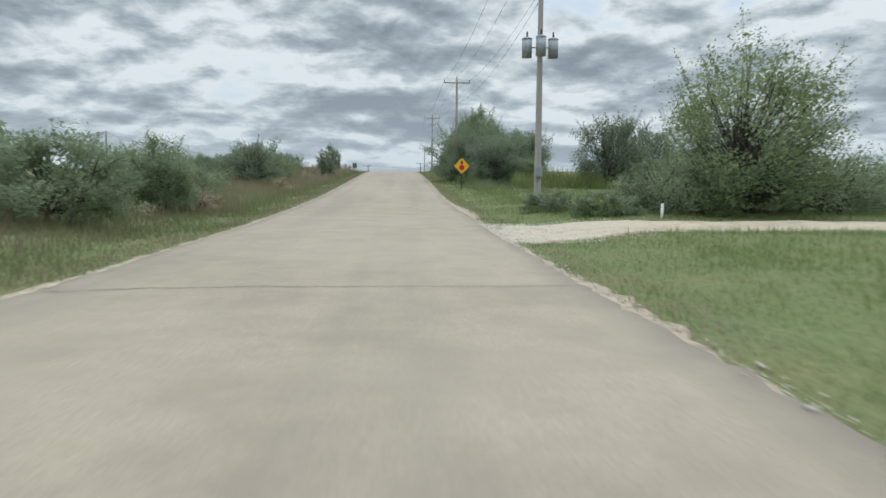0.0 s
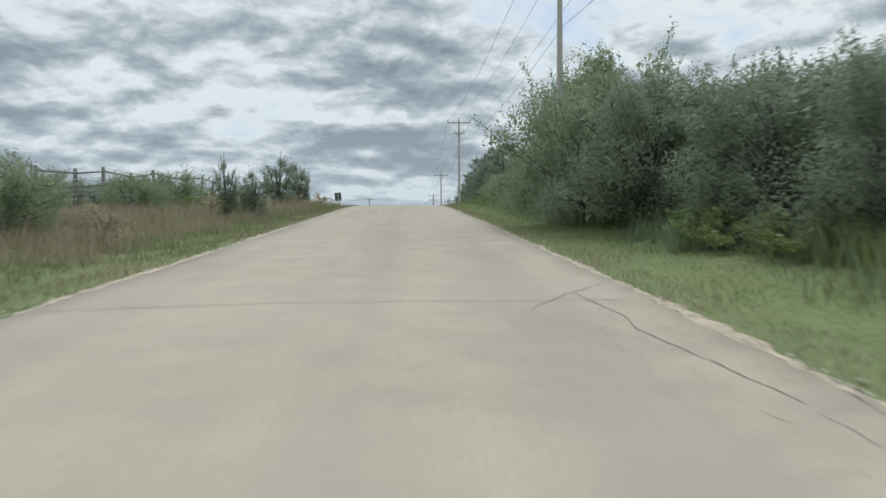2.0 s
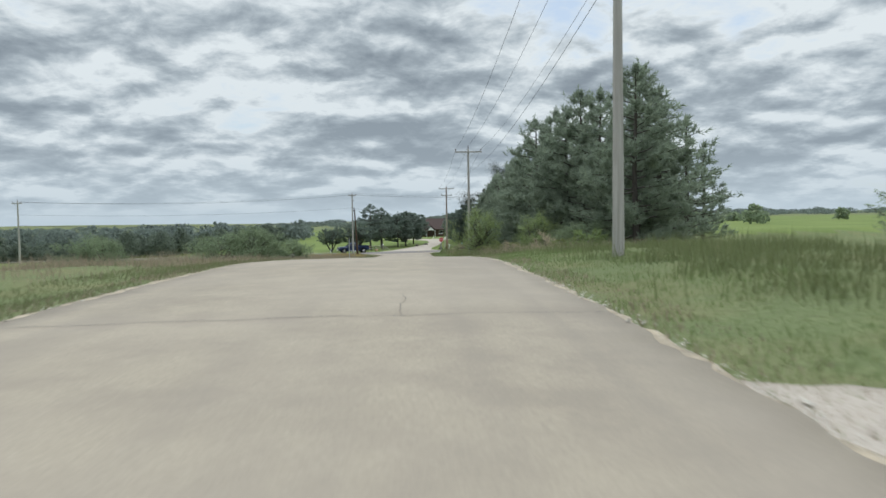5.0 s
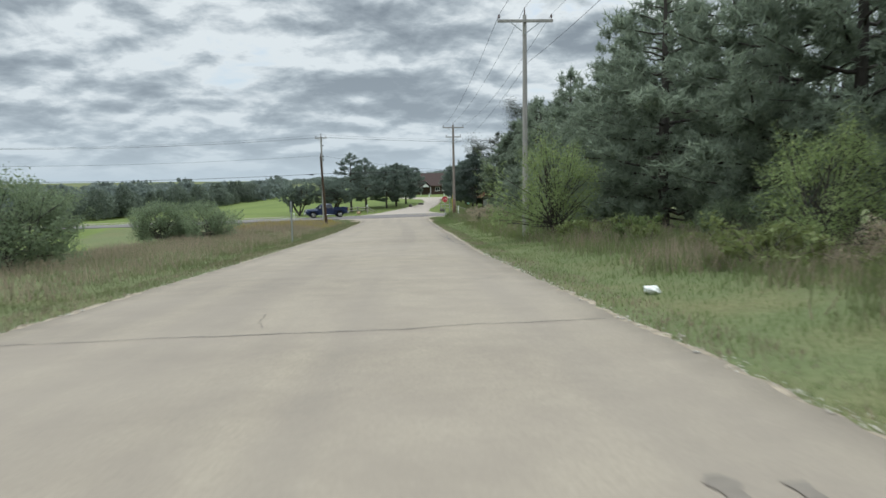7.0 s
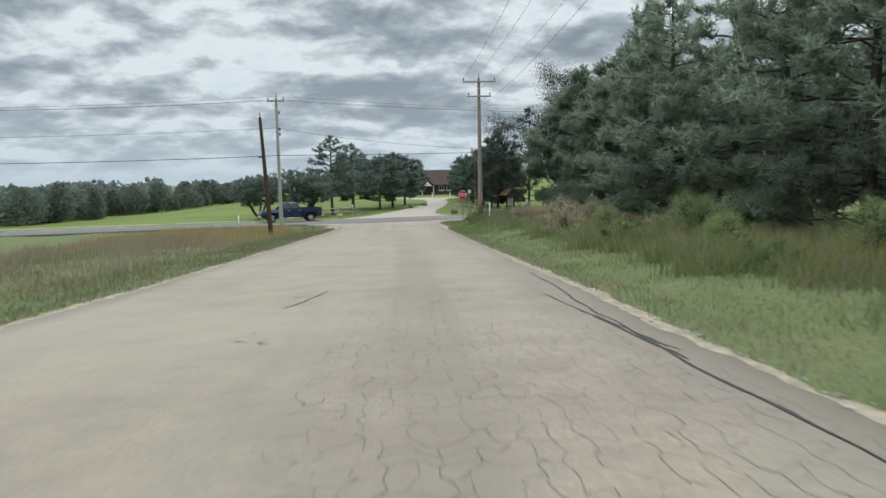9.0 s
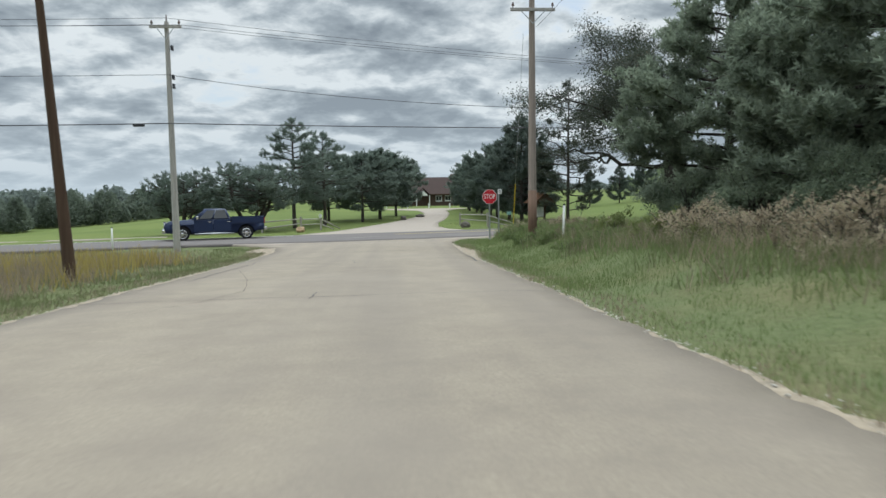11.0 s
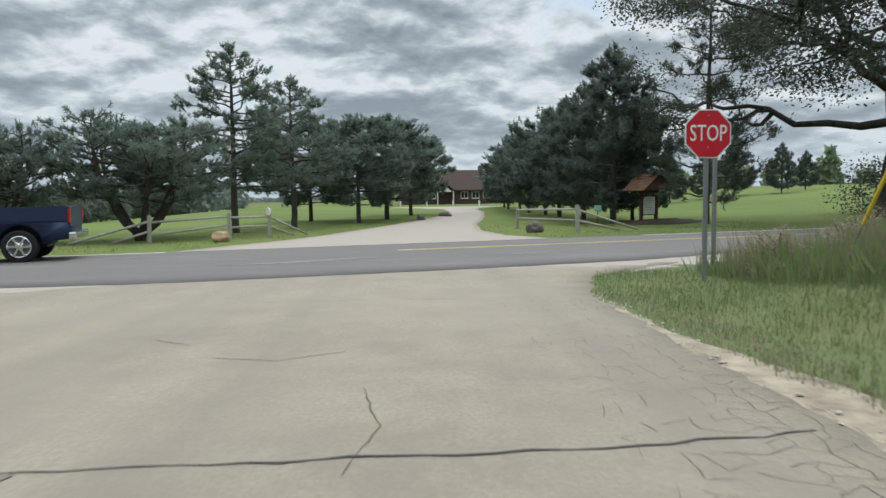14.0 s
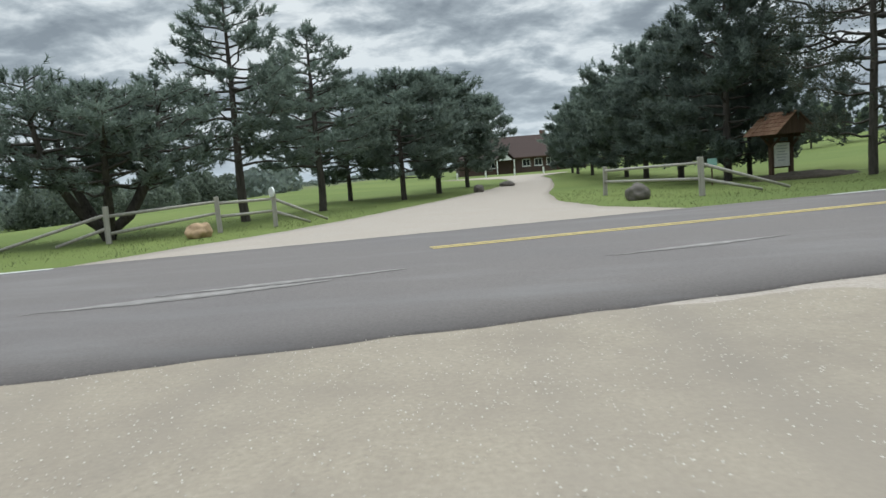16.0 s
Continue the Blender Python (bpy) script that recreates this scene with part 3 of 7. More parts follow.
xs_l = np.arange(1.9, 13, 0.25)
me = strip("field_entrance", GRAVEL, xs_l, lambda x: 113.2 - 1.2 * np.exp(-(x - 1.9) / 1.2), lambda x: 115.6 + 1.6 * np.exp(-(x - 1.9) / 1.5), lambda y, x: land(x, y) + 0.02 - 0.05 * (1 - sstep(1.9, 3.0, x)), 9, 0.12, 0.10, 33)
co = np.empty(len(me.vertices) * 3, np.float32)
me.vertices.foreach_get("co", co)
co = co.reshape(-1, 3)[:, [1, 0, 2]]
me.vertices.foreach_set("co", np.ascontiguousarray(co).ravel())
me.flip_normals()
me.update()
tagged(part("field_entrance", me, GRAVEL), "pale gravel field entrance joining the road near the crest", "lane", kind="structure")

# ---- plants ----


def unit(rg, n):
    v = rg.normal(0, 1, (n, 3))
    return v / np.linalg.norm(v, axis=1)[:, None]


def leaf_quads(rg, centres, size, droop=0.0):
    """A small pointed leaf at every centre."""
    n = len(centres)
    a = unit(rg, n)
    a[:, 2] -= droop
    a /= np.linalg.norm(a, axis=1)[:, None]
    b = np.cross(a, unit(rg, n))
    b /= np.linalg.norm(b, axis=1)[:, None] + 1e-9
    s = (size * rg.uniform(0.6, 1.35, n))[:, None]
    V = np.stack([centres - a * s, centres + b * s * 0.5, centres + a * s, centres - b * s * 0.5], 1).reshape(-1, 3)
    return V, np.arange(4 * n).reshape(-1, 4)


def wander(rg, a, b, n, wob):
    t = np.linspace(0, 1, n)[:, None]
    p = np.asarray(a)[None] * (1 - t) + np.asarray(b)[None] * t
    w = np.cumsum(rg.normal(0, wob, (n, 3)), 0)
    w -= w[-1] * t * 0.6
    w[0] = 0
    return p + w


def shrub_meshes(seed, height, width, leaves, leaf, leaf_mat, stems=5, clumps=46, trunk_h=0.0, name="shrub", open_top=0.25, spray=1.0):
    """A broadleaved bush or small tree: stems, twigs, and a crown of leaves in uneven clumps."""
    rg = np.random.default_rng(seed)
    paths, cents = [], []
    base_r = 0.012 * height + 0.02 if height > 1.5 else 0.007
    lobes = rg.uniform(0, 2 * np.pi, 5), rg.uniform(0.08, 0.25, 5), np.arange(1, 6)

    def reach(az, el):
        return 1 + sum(s * np.cos(k * az + o) for o, s, k in zip(*lobes)) * np.cos(el)
    for i in range(clumps):
        az, f = rg.uniform(0, 2 * np.pi), rg.uniform(0, 1)
        el = np.arcsin(rg.uniform(-0.55 if trunk_h < 0.2 else -0.35, 1))
        r = rg.uniform(0.45, 1.0) ** 0.6 * reach(az, el)
        zc = height * (0.5 if trunk_h < 0.2 else 0.5 + trunk_h * 0.4)
        c = np.array([np.cos(az) * np.cos(el) * width / 2 * r, np.sin(az) * np.cos(el) * width / 2 * r,
                      zc + np.sin(el) * (height - zc) * r * rg.uniform(0.8, 1.12)])
        c[2] = max(c[2], 0.12 * height)
        if trunk_h < 0.2 and i % 3 == 0:
            az = rg.uniform(0, 2 * np.pi)
            rr = rg.uniform(0.55, 0.95) * reach(az, 0.2)
            c = np.array([np.cos(az) * width / 2 * rr, np.sin(az) * width / 2 * rr, height * rg.uniform(0.08, 0.34)])
        cents.append(c)
    cents = np.array(cents)
    foot = rg.uniform(-0.12, 0.12, (stems, 2)) * width
    for s in range(stems):
        if trunk_h:
            foot[s] *= 0.25
        tip = cents[rg.integers(len(cents))]
        st = wander(rg, (foot[s, 0], foot[s, 1], -0.1), (tip[0] * 0.6, tip[1] * 0.6, height * 0.75), 7, 0.04 * height / 4)
        paths.append((st, np.linspace(base_r * rg.uniform(0.7, 1.2), base_r * 0.3, 7)))
    for c in cents:
        s = paths[rg.integers(stems)][0]
        k = min(5, max(1, int(6 * c[2] / height * 0.6)))
        paths.append((wander(rg, s[k], c * np.array([1.02, 1.02, 1.03]), 5, 0.03 * height / 4), np.linspace(base_r * 0.4, 0.006, 5)))
    pts = []
    per = leaves // clumps
    for c in cents:
        spread = rg.uniform(0.06, 0.115) * width * spray
        k = int(per * rg.uniform(0.6, 1.4))
        g = unit(rg, k) * rg.uniform(0.15, 1.0, (k, 1)) ** 0.6 * 1.45 * spread * np.array([1, 1, 0.8])
        pts.append(c + g)
        if rg.uniform() < open_top:
            d = np.array([c[0] * 0.25, c[1] * 0.25, rg.uniform(0.3, 0.7) * height * 0.35])
            tt = rg.uniform(0, 1, (k // 3, 1))
            pts.append(c + d * tt + rg.normal(0, 0.012 * width * spray, (k // 3, 3)))
            paths.append((wander(rg, c, c + d, 4, 0.02), np.linspace(0.010, 0.004, 4)))
    P = np.concatenate(pts)
    P = P[P[:, 2] > 0.02 * height]
    wood = mesh_np("trunk", *tubes(paths, 4), BARK, True)
    core = cents[rg.integers(0, len(cents), leaves // 5)] * np.array([0.86, 0.86, 0.94]) + rg.normal(0, 0.05 * width, (leaves // 5, 3))
    core = core[core[:, 2] > 0.06 * height]
    sizes = np.concatenate([np.full(len(P), leaf * 0.72), np.full(len(core), leaf * 1.6)])
    crown = mesh_np("crown", *leaf_quads(rg, np.concatenate([P, core]), sizes, 0.2), leaf_mat)
    return wood, crown


def needle_tufts(rg, centres, dirs, count, length, width):
    """Brushes of stiff needles pointing outward and along their twig."""
    n = len(centres)
    c = np.repeat(centres, count, 0)
    d = np.repeat(dirs, count, 0) * 0.9 + unit(rg, n * count)
    d /= np.linalg.norm(d, axis=1)[:, None] + 1e-9
    s = np.cross(d, unit(rg, n * count))
    s /= np.linalg.norm(s, axis=1)[:, None] + 1e-9
    L = (length * rg.uniform(0.7, 1.25, n * count))[:, None]
    c = c + np.repeat(dirs, count, 0) * rg.uniform(-0.5, 0.5, (n * count, 1)) * length * 1.4
    V = np.stack([c - s * width, c + s * width, c + d * L], 1).reshape(-1, 3)
    return V, np.arange(3 * n * count).reshape(-1, 3)


def pine_meshes(seed, height, radius, clear, tufts, per_tuft, mat=None, stems=1, flat_top=0.0, sparse=0.0, needle=0.24, trunk_r=None, lean_out=0.35, twigs=True, oval=False, fat=1.25, even=0.0):
    """A pine: trunk, whorls of limbs with twigs, and brushes of needles toward the limb ends."""
    rg = np.random.default_rng(seed)
    tr = trunk_r or 0.016 * height + 0.04
    paths, tip_c, tip_d = [], [], []
    for s in range(stems):
        spread = 0.0 if stems == 1 else radius * 0.45
        az0 = 2 * np.pi * s / max(stems, 1) + rg.uniform(-0.5, 0.5)
        hs = height * (1 if stems == 1 else rg.uniform(0.8, 1.0))
        top = np.array([np.cos(az0) * spread, np.sin(az0) * spread, hs])
        st = wander(rg, (0, 0, -0.15), top, 12, 0.018 * height / 8)
        if stems > 1:
            st[1] = (np.cos(az0) * 0.1, np.sin(az0) * 0.1, 0.45)
            bulge = np.sin(np.linspace(0, np.pi, 12))[:, None]
            st += bulge * np.array([[np.cos(az0), np.sin(az0), 0]]) * radius * 0.14
        paths.append((st, tr * (0.65 if stems > 1 else 1) * (1 - np.linspace(0, 1, 12)) ** 0.75 + 0.015))
        zz = np.linspace(0, 1, 12)
        n_limb = int((52 if stems == 1 else 26) * (1 - 0.35 * sparse))
        for i in range(n_limb):
            f = clear + (1 - clear) * (i + rg.uniform(0, 1)) / n_limb
            p0 = np.array([np.interp(f, zz, st[:, k]) for k in range(3)])
            az = i * 2.4 + rg.uniform(-0.5, 0.5) + s
            g = (f - clear) / (1 - clear)
            shape = (1 - g) ** 0.75 * (0.75 + 0.6 * min(1, g * 4)) if not flat_top else (1 - g ** 3.2) * (0.55 + 0.45 * min(1, g * 3)) + 0.05
            if oval:
                shape = (1 - g ** 1.9) * (0.72 + 0.28 * min(1, g * 3.5)) + 0.04
            ln = radius * (0.62 if stems > 1 else 1.0) * shape * rg.uniform(0.7 + 0.25 * even, 1.15 - 0.08 * even) + 0.25
            rise = (-0.10 + 0.75 * g) * lean_out + rg.uniform(-0.1, 0.15)
            tip = p0 + ln * np.array([np.cos(az), np.sin(az), rise])
            limb = wander(rg, p0, tip, 6, 0.03 * ln)
            limb[:, 2] += 0.10 * ln * np.linspace(0, 1, 6) ** 2
            paths.append((limb, np.linspace(0.05 * ln ** 0.7 * 0.5 + 0.008, 0.008, 6)))
            n_tw = max(3, int(ln * 4.2 * (1 - 0.5 * sparse)))
            for q in range(n_tw):
                ft = rg.uniform(0.32 + 0.2 * sparse, 1.02)
                b0 = np.array([np.interp(ft, np.linspace(0, 1, 6), limb[:, k]) for k in range(3)])
                az2 = az + rg.uniform(-1.2, 1.2)
                tl = rg.uniform(0.25, 0.6) * (0.35 + 0.25 * ln)
                td = np.array([np.cos(az2), np.sin(az2), rg.uniform(-0.05, 0.75)])
                td /= np.linalg.norm(td)
                b1 = b0 + td * tl
                paths.append((np.array([b0, b1]), np.array([0.012, 0.005])))
                for w in range(3):
                    tip_c.append(b0 + (b1 - b0) * rg.uniform(0.45, 1.05) + rg.normal(0, 0.09, 3))
                    tip_d.append(td * np.array([0.8, 0.8, 1]) + np.array([0, 0, 0.35]))
        for w in range(14):
            tip_c.append(st[-1] + np.array([0, 0, 0.05]) + rg.normal(0, 0.12, 3) * np.array([1, 1, 1.4]))
            tip_d.append(np.array([0, 0, 1.0]))
    C, D = np.array(tip_c), np.array(tip_d)
    D /= np.linalg.norm(D, axis=1)[:, None]
    pick = rg.permutation(len(C))[:tufts]
    extra = max(0, tufts - len(pick))
    C2, D2 = C[pick], D[pick]
    if extra:
        e = rg.integers(0, len(C), extra)
        C2 = np.concatenate([C2, C[e] + rg.normal(0, 0.16, (extra, 3))])
        D2 = np.concatenate([D2, D[e]])
    big = [p for p in paths if len(p[0]) > 6]
    mid = [p for p in paths if len(p[0]) == 6]
    low = [p for p in paths if len(p[0]) < 6] if twigs else []
    Vs, Fs, k0 = [], [], 0
    for group, sides in ((big, 8), (mid, 4), (low, 3)):
        if group:
            v, f = tubes(group, sides)
            Vs.append(v)
            Fs.append(f + k0)
            k0 += len(v)
    wood = mesh_np("trunk", np.concatenate(Vs), np.concatenate(Fs), BARK_PINE, True)
    crown = mesh_np("crown", *needle_tufts(rg, C2, D2, per_tuft, needle, 0.016 * needle / 0.24 * fat), mat or NEEDLE)
    return wood, crown


def plant(name, meshes, x, y, label, category="tree", group="", turn=0.0, scale=1.0, wide=1.0, sink=0.0):
    """Sets one tree or bush on the ground."""
    root = thing(name, pose(x, y, float(land(x, y)) - sink, 0, 0, turn) @ Matrix.Diagonal((scale * wide, scale * wide, scale, 1)), label, category, group)
    part("trunk", meshes[0], None, root)
    part("crown", meshes[1], None, root)
    return root


rnd = random.Random(4)
bush_a = shrub_meshes(11, 3.2, 4.6, 15000, 0.060, LEAF, clumps=90)
bush_b = shrub_meshes(12, 3.4, 4.4, 15000, 0.058, LEAF_DARK, clumps=96)
bush_c = shrub_meshes(13, 4.6, 5.2, 26000, 0.062, LEAF, stems=6, clumps=116, open_top=0.35)
bush_d = shrub_meshes(14, 5.2, 5.4, 27000, 0.062, LEAF_DARK, stems=6, clumps=124, open_top=0.3)
bush_light = shrub_meshes(15, 5.0, 5.2, 14000, 0.052, LEAF_LIGHT, stems=4, clumps=110, open_top=0.35)
bush_low = shrub_meshes(16, 1.8, 4.2, 11000, 0.046, LEAF, stems=8, clumps=70, open_top=0.5)
tree_slim = shrub_meshes(17, 4.0, 2.6, 9500, 0.048, LEAF_DARK, stems=4, clumps=80, open_top=0.5, spray=1.15)
tree_open = shrub_meshes(18, 5.4, 5.3, 22000, 0.058, LEAF_MID, stems=5, clumps=170, open_top=0.4, spray=1.15)

# bushes on the far side of the side lane and along the verge
RB = "roadside bushes"
plant("tree", tree_open, 11.6, 42.6, "airy green broadleaf tree beside the gravel lane", "tree", RB, 30, 1.0, 1.12)
for x, y, m, s, w, tr in ((9.0, 42.0, bush_low, 0.95, 1.0, 10), (14.5, 42.8, bush_low, 1.05, 1.1, 120), (18.5, 43.5, bush_low, 1.0, 1.2, 200), (12.0, 44.0, bush_a, 0.8, 1.0, 80)):
    plant("bush", m, x, y, "dense dark green bush beside the gravel lane", "bush", RB, tr, s, w)
for x, y, m, s, w, tr in ((14.2, 65.2, bush_d, 0.95, 0.85, 30), (18.0, 67.0, bush_b, 1.2, 1.0, 160),
                          (7.0, 71.0, bush_d, 0.66, 1.1, 20), (5.9, 75.3, bush_d, 0.76, 1.05, 75), (9.2, 68.5, bush_a, 0.62, 0.9, 140),
                          (6.9, 67.8, bush_d, 0.62, 1.0, 45), (5.7, 79.8, bush_c, 0.98, 0.95, 200), (5.9, 77.2, bush_a, 0.95, 0.8, 250), (7.0, 82.6, bush_c, 1.25, 0.8, 310), (7.4, 93.5, bush_b, 1.0, 0.9, 15), (8.4, 74.0, bush_d, 0.76, 0.95, 190), (7.2, 85.0, bush_d, 1.0, 0.95, 290), (7.5, 89.0, bush_d, 1.12, 0.9, 330),
                          (8.2, 90.6, bush_c, 1.48, 0.66, 110), (11.0, 79.0, bush_d, 0.8, 1.0, 15), (11.4, 86.0, bush_c, 0.95, 1.1, 70)):
    plant("bush", m, x, y, "tall tangled green bush on the road bank", "bush", RB, tr, s, w)
for x, y, m, s, w, tr in ((11.6, 116.6, tree_open, 1.08, 1.05, 200), (14.2, 116.0, tree_open, 1.0, 1.0, 40)):
    plant("tree", m, x, y, "loose green roadside tree with thin upper twigs", "tree", RB, tr, s, w)
for x, y, m, s, w, tr in ((6.9, 109.2, bush_a, 0.7, 0.9, 20), (7.4, 105.0, bush_b, 0.6, 0.9, 200), (7.8, 98.8, bush_low, 1.05, 0.9, 0), (10.6, 97.0, bush_low, 1.2, 0.9, 60), (7.0, 113.5, bush_low, 0.85, 0.9, 70), (10.5, 101.5, bush_a, 0.62, 1.0, 33), (9.4, 113.5, bush_a, 0.7, 1.1, 90), (12.5, 112.0, bush_b, 0.75, 1.1, 260), (8.5, 121.0, bush_low, 0.8, 1.0, 150)):
    plant("bush", m, x, y, "low rounded green bush in tall grass", "bush", RB, tr, s, w)

LB = "bushes along the field edge"
for x, y, m, s, w, tr in ((-8.2, 38.0, bush_a, 0.72, 1.05, 0), (-7.8, 43.5, bush_c, 0.52, 1.1, 80), (-10.5, 35.0, bush_b, 0.7, 1.1, 190), (-9.0, 49.0, bush_low, 1.0, 0.9, 33),
                          (-10.0, 67.0, bush_b, 0.84, 1.05, 10), (-10.6, 71.5, bush_a, 0.85, 1.0, 140), (-9.6, 75.0, bush_low, 1.0, 0.7, 20),
                          (-12.5, 90.0, bush_low, 0.9, 0.8, 20), (-13.5, 97.0, bush_low, 1.1, 0.8, 120)):
    plant("bush", m, x, y, "green bush in dry grass beside the road", "bush", LB, tr, s, w)
plant("tree", tree_slim, -8.9, 104.0, "young dark green tree standing in dry grass", "tree", LB, 10, 0.82, 1.0, 0.1)
plant("tree", tree_slim, -8.9, 112.8, "young dark green tree standing in dry grass", "tree", LB, 150, 0.84, 1.05, 0.1)
plant("tree", tree_slim, -6.9, 88.3, "small bushy sapling in the dry roadside grass", "tree", LB, 70, 0.5, 0.95)
plant("tree", tree_slim, -7.3, 85.7, "slender sapling in the dry roadside grass", "tree", LB, 200, 0.58, 0.6)
for k in range(17):
    plant("vine_bush", bush_b, -18.4 - 0.08 * k, 120.0 - 2.2 * k, "dark tangled vine trained along the trellis", "vine", "trellis vines", 47 * k, 0.42 + 0.05 * (k % 3), 1.15)
for x, y, m, s, w, tr in ((-12.3, 164.7, bush_a, 0.92, 0.9, 0), (-14.6, 164.0, bush_low, 1.3, 0.9, 90), (-13.9, 190.5, bush_low, 1.35, 0.75, 30), (-16.6, 190.0, bush_a, 0.9, 0.95, 170), (-18.5, 153.0, bush_a, 0.8, 1.0, 220), (-11.0, 120.5, bush_low, 0.7, 0.8, 10), (-16.0, 124.0, bush_b, 0.7, 0.9, 10)):
    plant("bush", m, x, y, "willowy green bush at the field edge", "bush", LB, tr, s, w)
plant("tree", bush_light, 5.95, 171.2, "light green leafy tree in front of the pines", "tree", RB, 0, 0.84, 0.95)
plant("bush", bush_light, 8.3, 156.5, "light green leafy bush in front of the pines", "bush", RB, 130, 0.55, 0.95)
for x, y, s in ((9.5, 149.5, 0.9), (9.6, 163.0, 0.75), (9.8, 190.5, 0.8), (10.5, 196.0, 0.62), (11.0, 203.5, 0.6)):
    plant("bush", bush_low, x, y, "low green bush at the edge of the pines", "bush", RB, x * 50, s, 0.8)

for x, y, s in ((8.4, 191.0, 0.30), (7.2, 195.5, 0.22), (7.0, 186.0, 0.2), (8.0, 182.5, 0.24), (7.6, 203.0, 0.22)):
    plant("bush", bush_light, x, y, "small yellow-green bush among the tall weeds", "bush", RB, x * 83, s, 1.25)

# lumpy weeds: leafy, yellow-green and brown clumps
weed_green = shrub_meshes(21, 0.9, 1.4, 1500, 0.045, GRASS_LIGHT, stems=6, clumps=26, open_top=0.5)
weed_yellow = shrub_meshes(22, 0.95, 1.3, 1500, 0.042, GRASS_YELLOW, stems=6, clumps=24, open_top=0.6)
weed_brown = shrub_meshes(23, 1.1, 1.5, 1500, 0.035, STRAW, stems=9, clumps=30, open_top=0.8)
WG = "weed clumps on the verge"
wr = random.Random(12)
for k in range(64):
    y = wr.uniform(141, 222)
    x = float(np.interp(y, RIGHT_Y, RIGHT_X)) + wr.uniform(3.0, 6.8)
    brown = 193 < y < 214 or (y < 160 and wr.random() < 0.4)
    kind_m, kind_l = (weed_brown, "brown seeding weed clump on the grassy bank") if brown and wr.random() < 0.75 else ((weed_yellow, "yellow-green leafy weed clump on the verge") if wr.random() < 0.6 else (weed_green, "green leafy weed clump on the verge"))
    plant("weed_clump", kind_m, x, y, kind_l, "weeds", WG, wr.uniform(0, 360), wr.uniform(0.6, 1.15), wr.uniform(0.9, 1.3), 0.03)
for k in range(22):
    x = wr.uniform(5.7, 10.5)
    y = wr.uniform(225.5, 231.0)
    plant("weed_clump", weed_brown if k % 5 < 3 else weed_green, x, y, "tall brown weed clump round the stop sign" if k % 5 < 3 else "tall green weed clump round the stop sign", "weeds", WG, wr.uniform(0, 360), wr.uniform(0.5, 0.85), wr.uniform(1.0, 1.4), 0.03)
for k in range(26):
    y = wr.uniform(24, 118)
    x = float(np.interp(y, LEFT_Y, LEFT_X)) - wr.uniform(2.6, 6.5)
    plant("weed_clump", weed_brown if k % 3 else weed_green, x, y, "rusty brown weed clump at the field edge" if k % 3 else "green weed clump at the field edge", "weeds", WG, wr.uniform(0, 360), wr.uniform(0.6, 1.0), wr.uniform(0.9, 1.3), 0.03)
for k in range(30):
    y = wr.uniform(68, 100)
    x = float(np.interp(y, RIGHT_Y, RIGHT_X)) + wr.uniform(2.6, 4.2)
    plant("weed_clump", weed_green if k % 4 else weed_yellow, x, y, "green leafy weed clump below the bushes", "weeds", WG, wr.uniform(0, 360), wr.uniform(0.5, 0.95), wr.uniform(0.9, 1.3), 0.03)

for k in range(26):
    y = wr.uniform(212, 225)
    x = float(np.interp(y, RIGHT_Y, RIGHT_X)) + wr.uniform(2.2, 4.6)
    plant("weed_clump", weed_green, x, y, "green weed clump on the bank by the pole", "weeds", WG, wr.uniform(0, 360), wr.uniform(0.35, 0.6), wr.uniform(1.1, 1.6), 0.03)
weed_dark = shrub_meshes(24, 1.0, 1.6, 1700, 0.05, LEAF, stems=6, clumps=28, open_top=0.5)
for k in range(26):
    x, y = wr.uniform(4.6, 10.5), wr.uniform(39.4, 46.5)
    plant("weed_clump", weed_dark if k % 3 else weed_green, x, y, "dark green weed clump beside the sandy lane", "weeds", WG, wr.uniform(0, 360), wr.uniform(0.35, 0.75), wr.uniform(1.0, 1.5), 0.03)

# the pine plantation beside the road
pine_1 = pine_meshes(31, 10.2, 3.1, 0.04, 2100, 12, needle=0.27, fat=1.5, twigs=False, oval=True, mat=NEEDLE_SOFT)
pine_2 = pine_meshes(32, 9.4, 3.0, 0.05, 2100, 12, needle=0.27, fat=1.5, twigs=False, mat=NEEDLE_SOFT)
pine_3 = pine_meshes(33, 10.8, 2.9, 0.04, 2100, 12, needle=0.27, fat=1.5, twigs=False, oval=True, mat=NEEDLE_SOFT)
pine_back = pine_meshes(34, 10.8, 2.9, 0.10, 420, 9, needle=0.42, fat=2.0, twigs=False, oval=True, mat=NEEDLE_SOFT)
pine_dense = pine_meshes(44, 9.6, 3.6, 0.10, 5600, 12, needle=0.24, fat=2.1, oval=True, twigs=False, even=0.9)
soft_crown = pine_dense[1].copy()
soft_crown.materials[0] = NEEDLE_SOFT
pine_edge = (pine_dense[0], soft_crown)
PL = "pine plantation"
for i in range(19):
    y = 150.0 + i * 3.9 + rnd.uniform(-0.8, 0.8)
    plant("pine_tree", (pine_1, pine_2, pine_3)[i % 3] if i < 15 else pine_edge, 12.2 + rnd.uniform(-0.9, 0.9) + (1.2 if i < 3 else 1.5 if i > 14 else 0), y, "dense dark green pine in a roadside plantation", "tree", PL, rnd.uniform(0, 360), rnd.uniform(0.84, 1.06) * (1.13 if i < 10 else 1.0), rnd.uniform(0.95, 1.15))
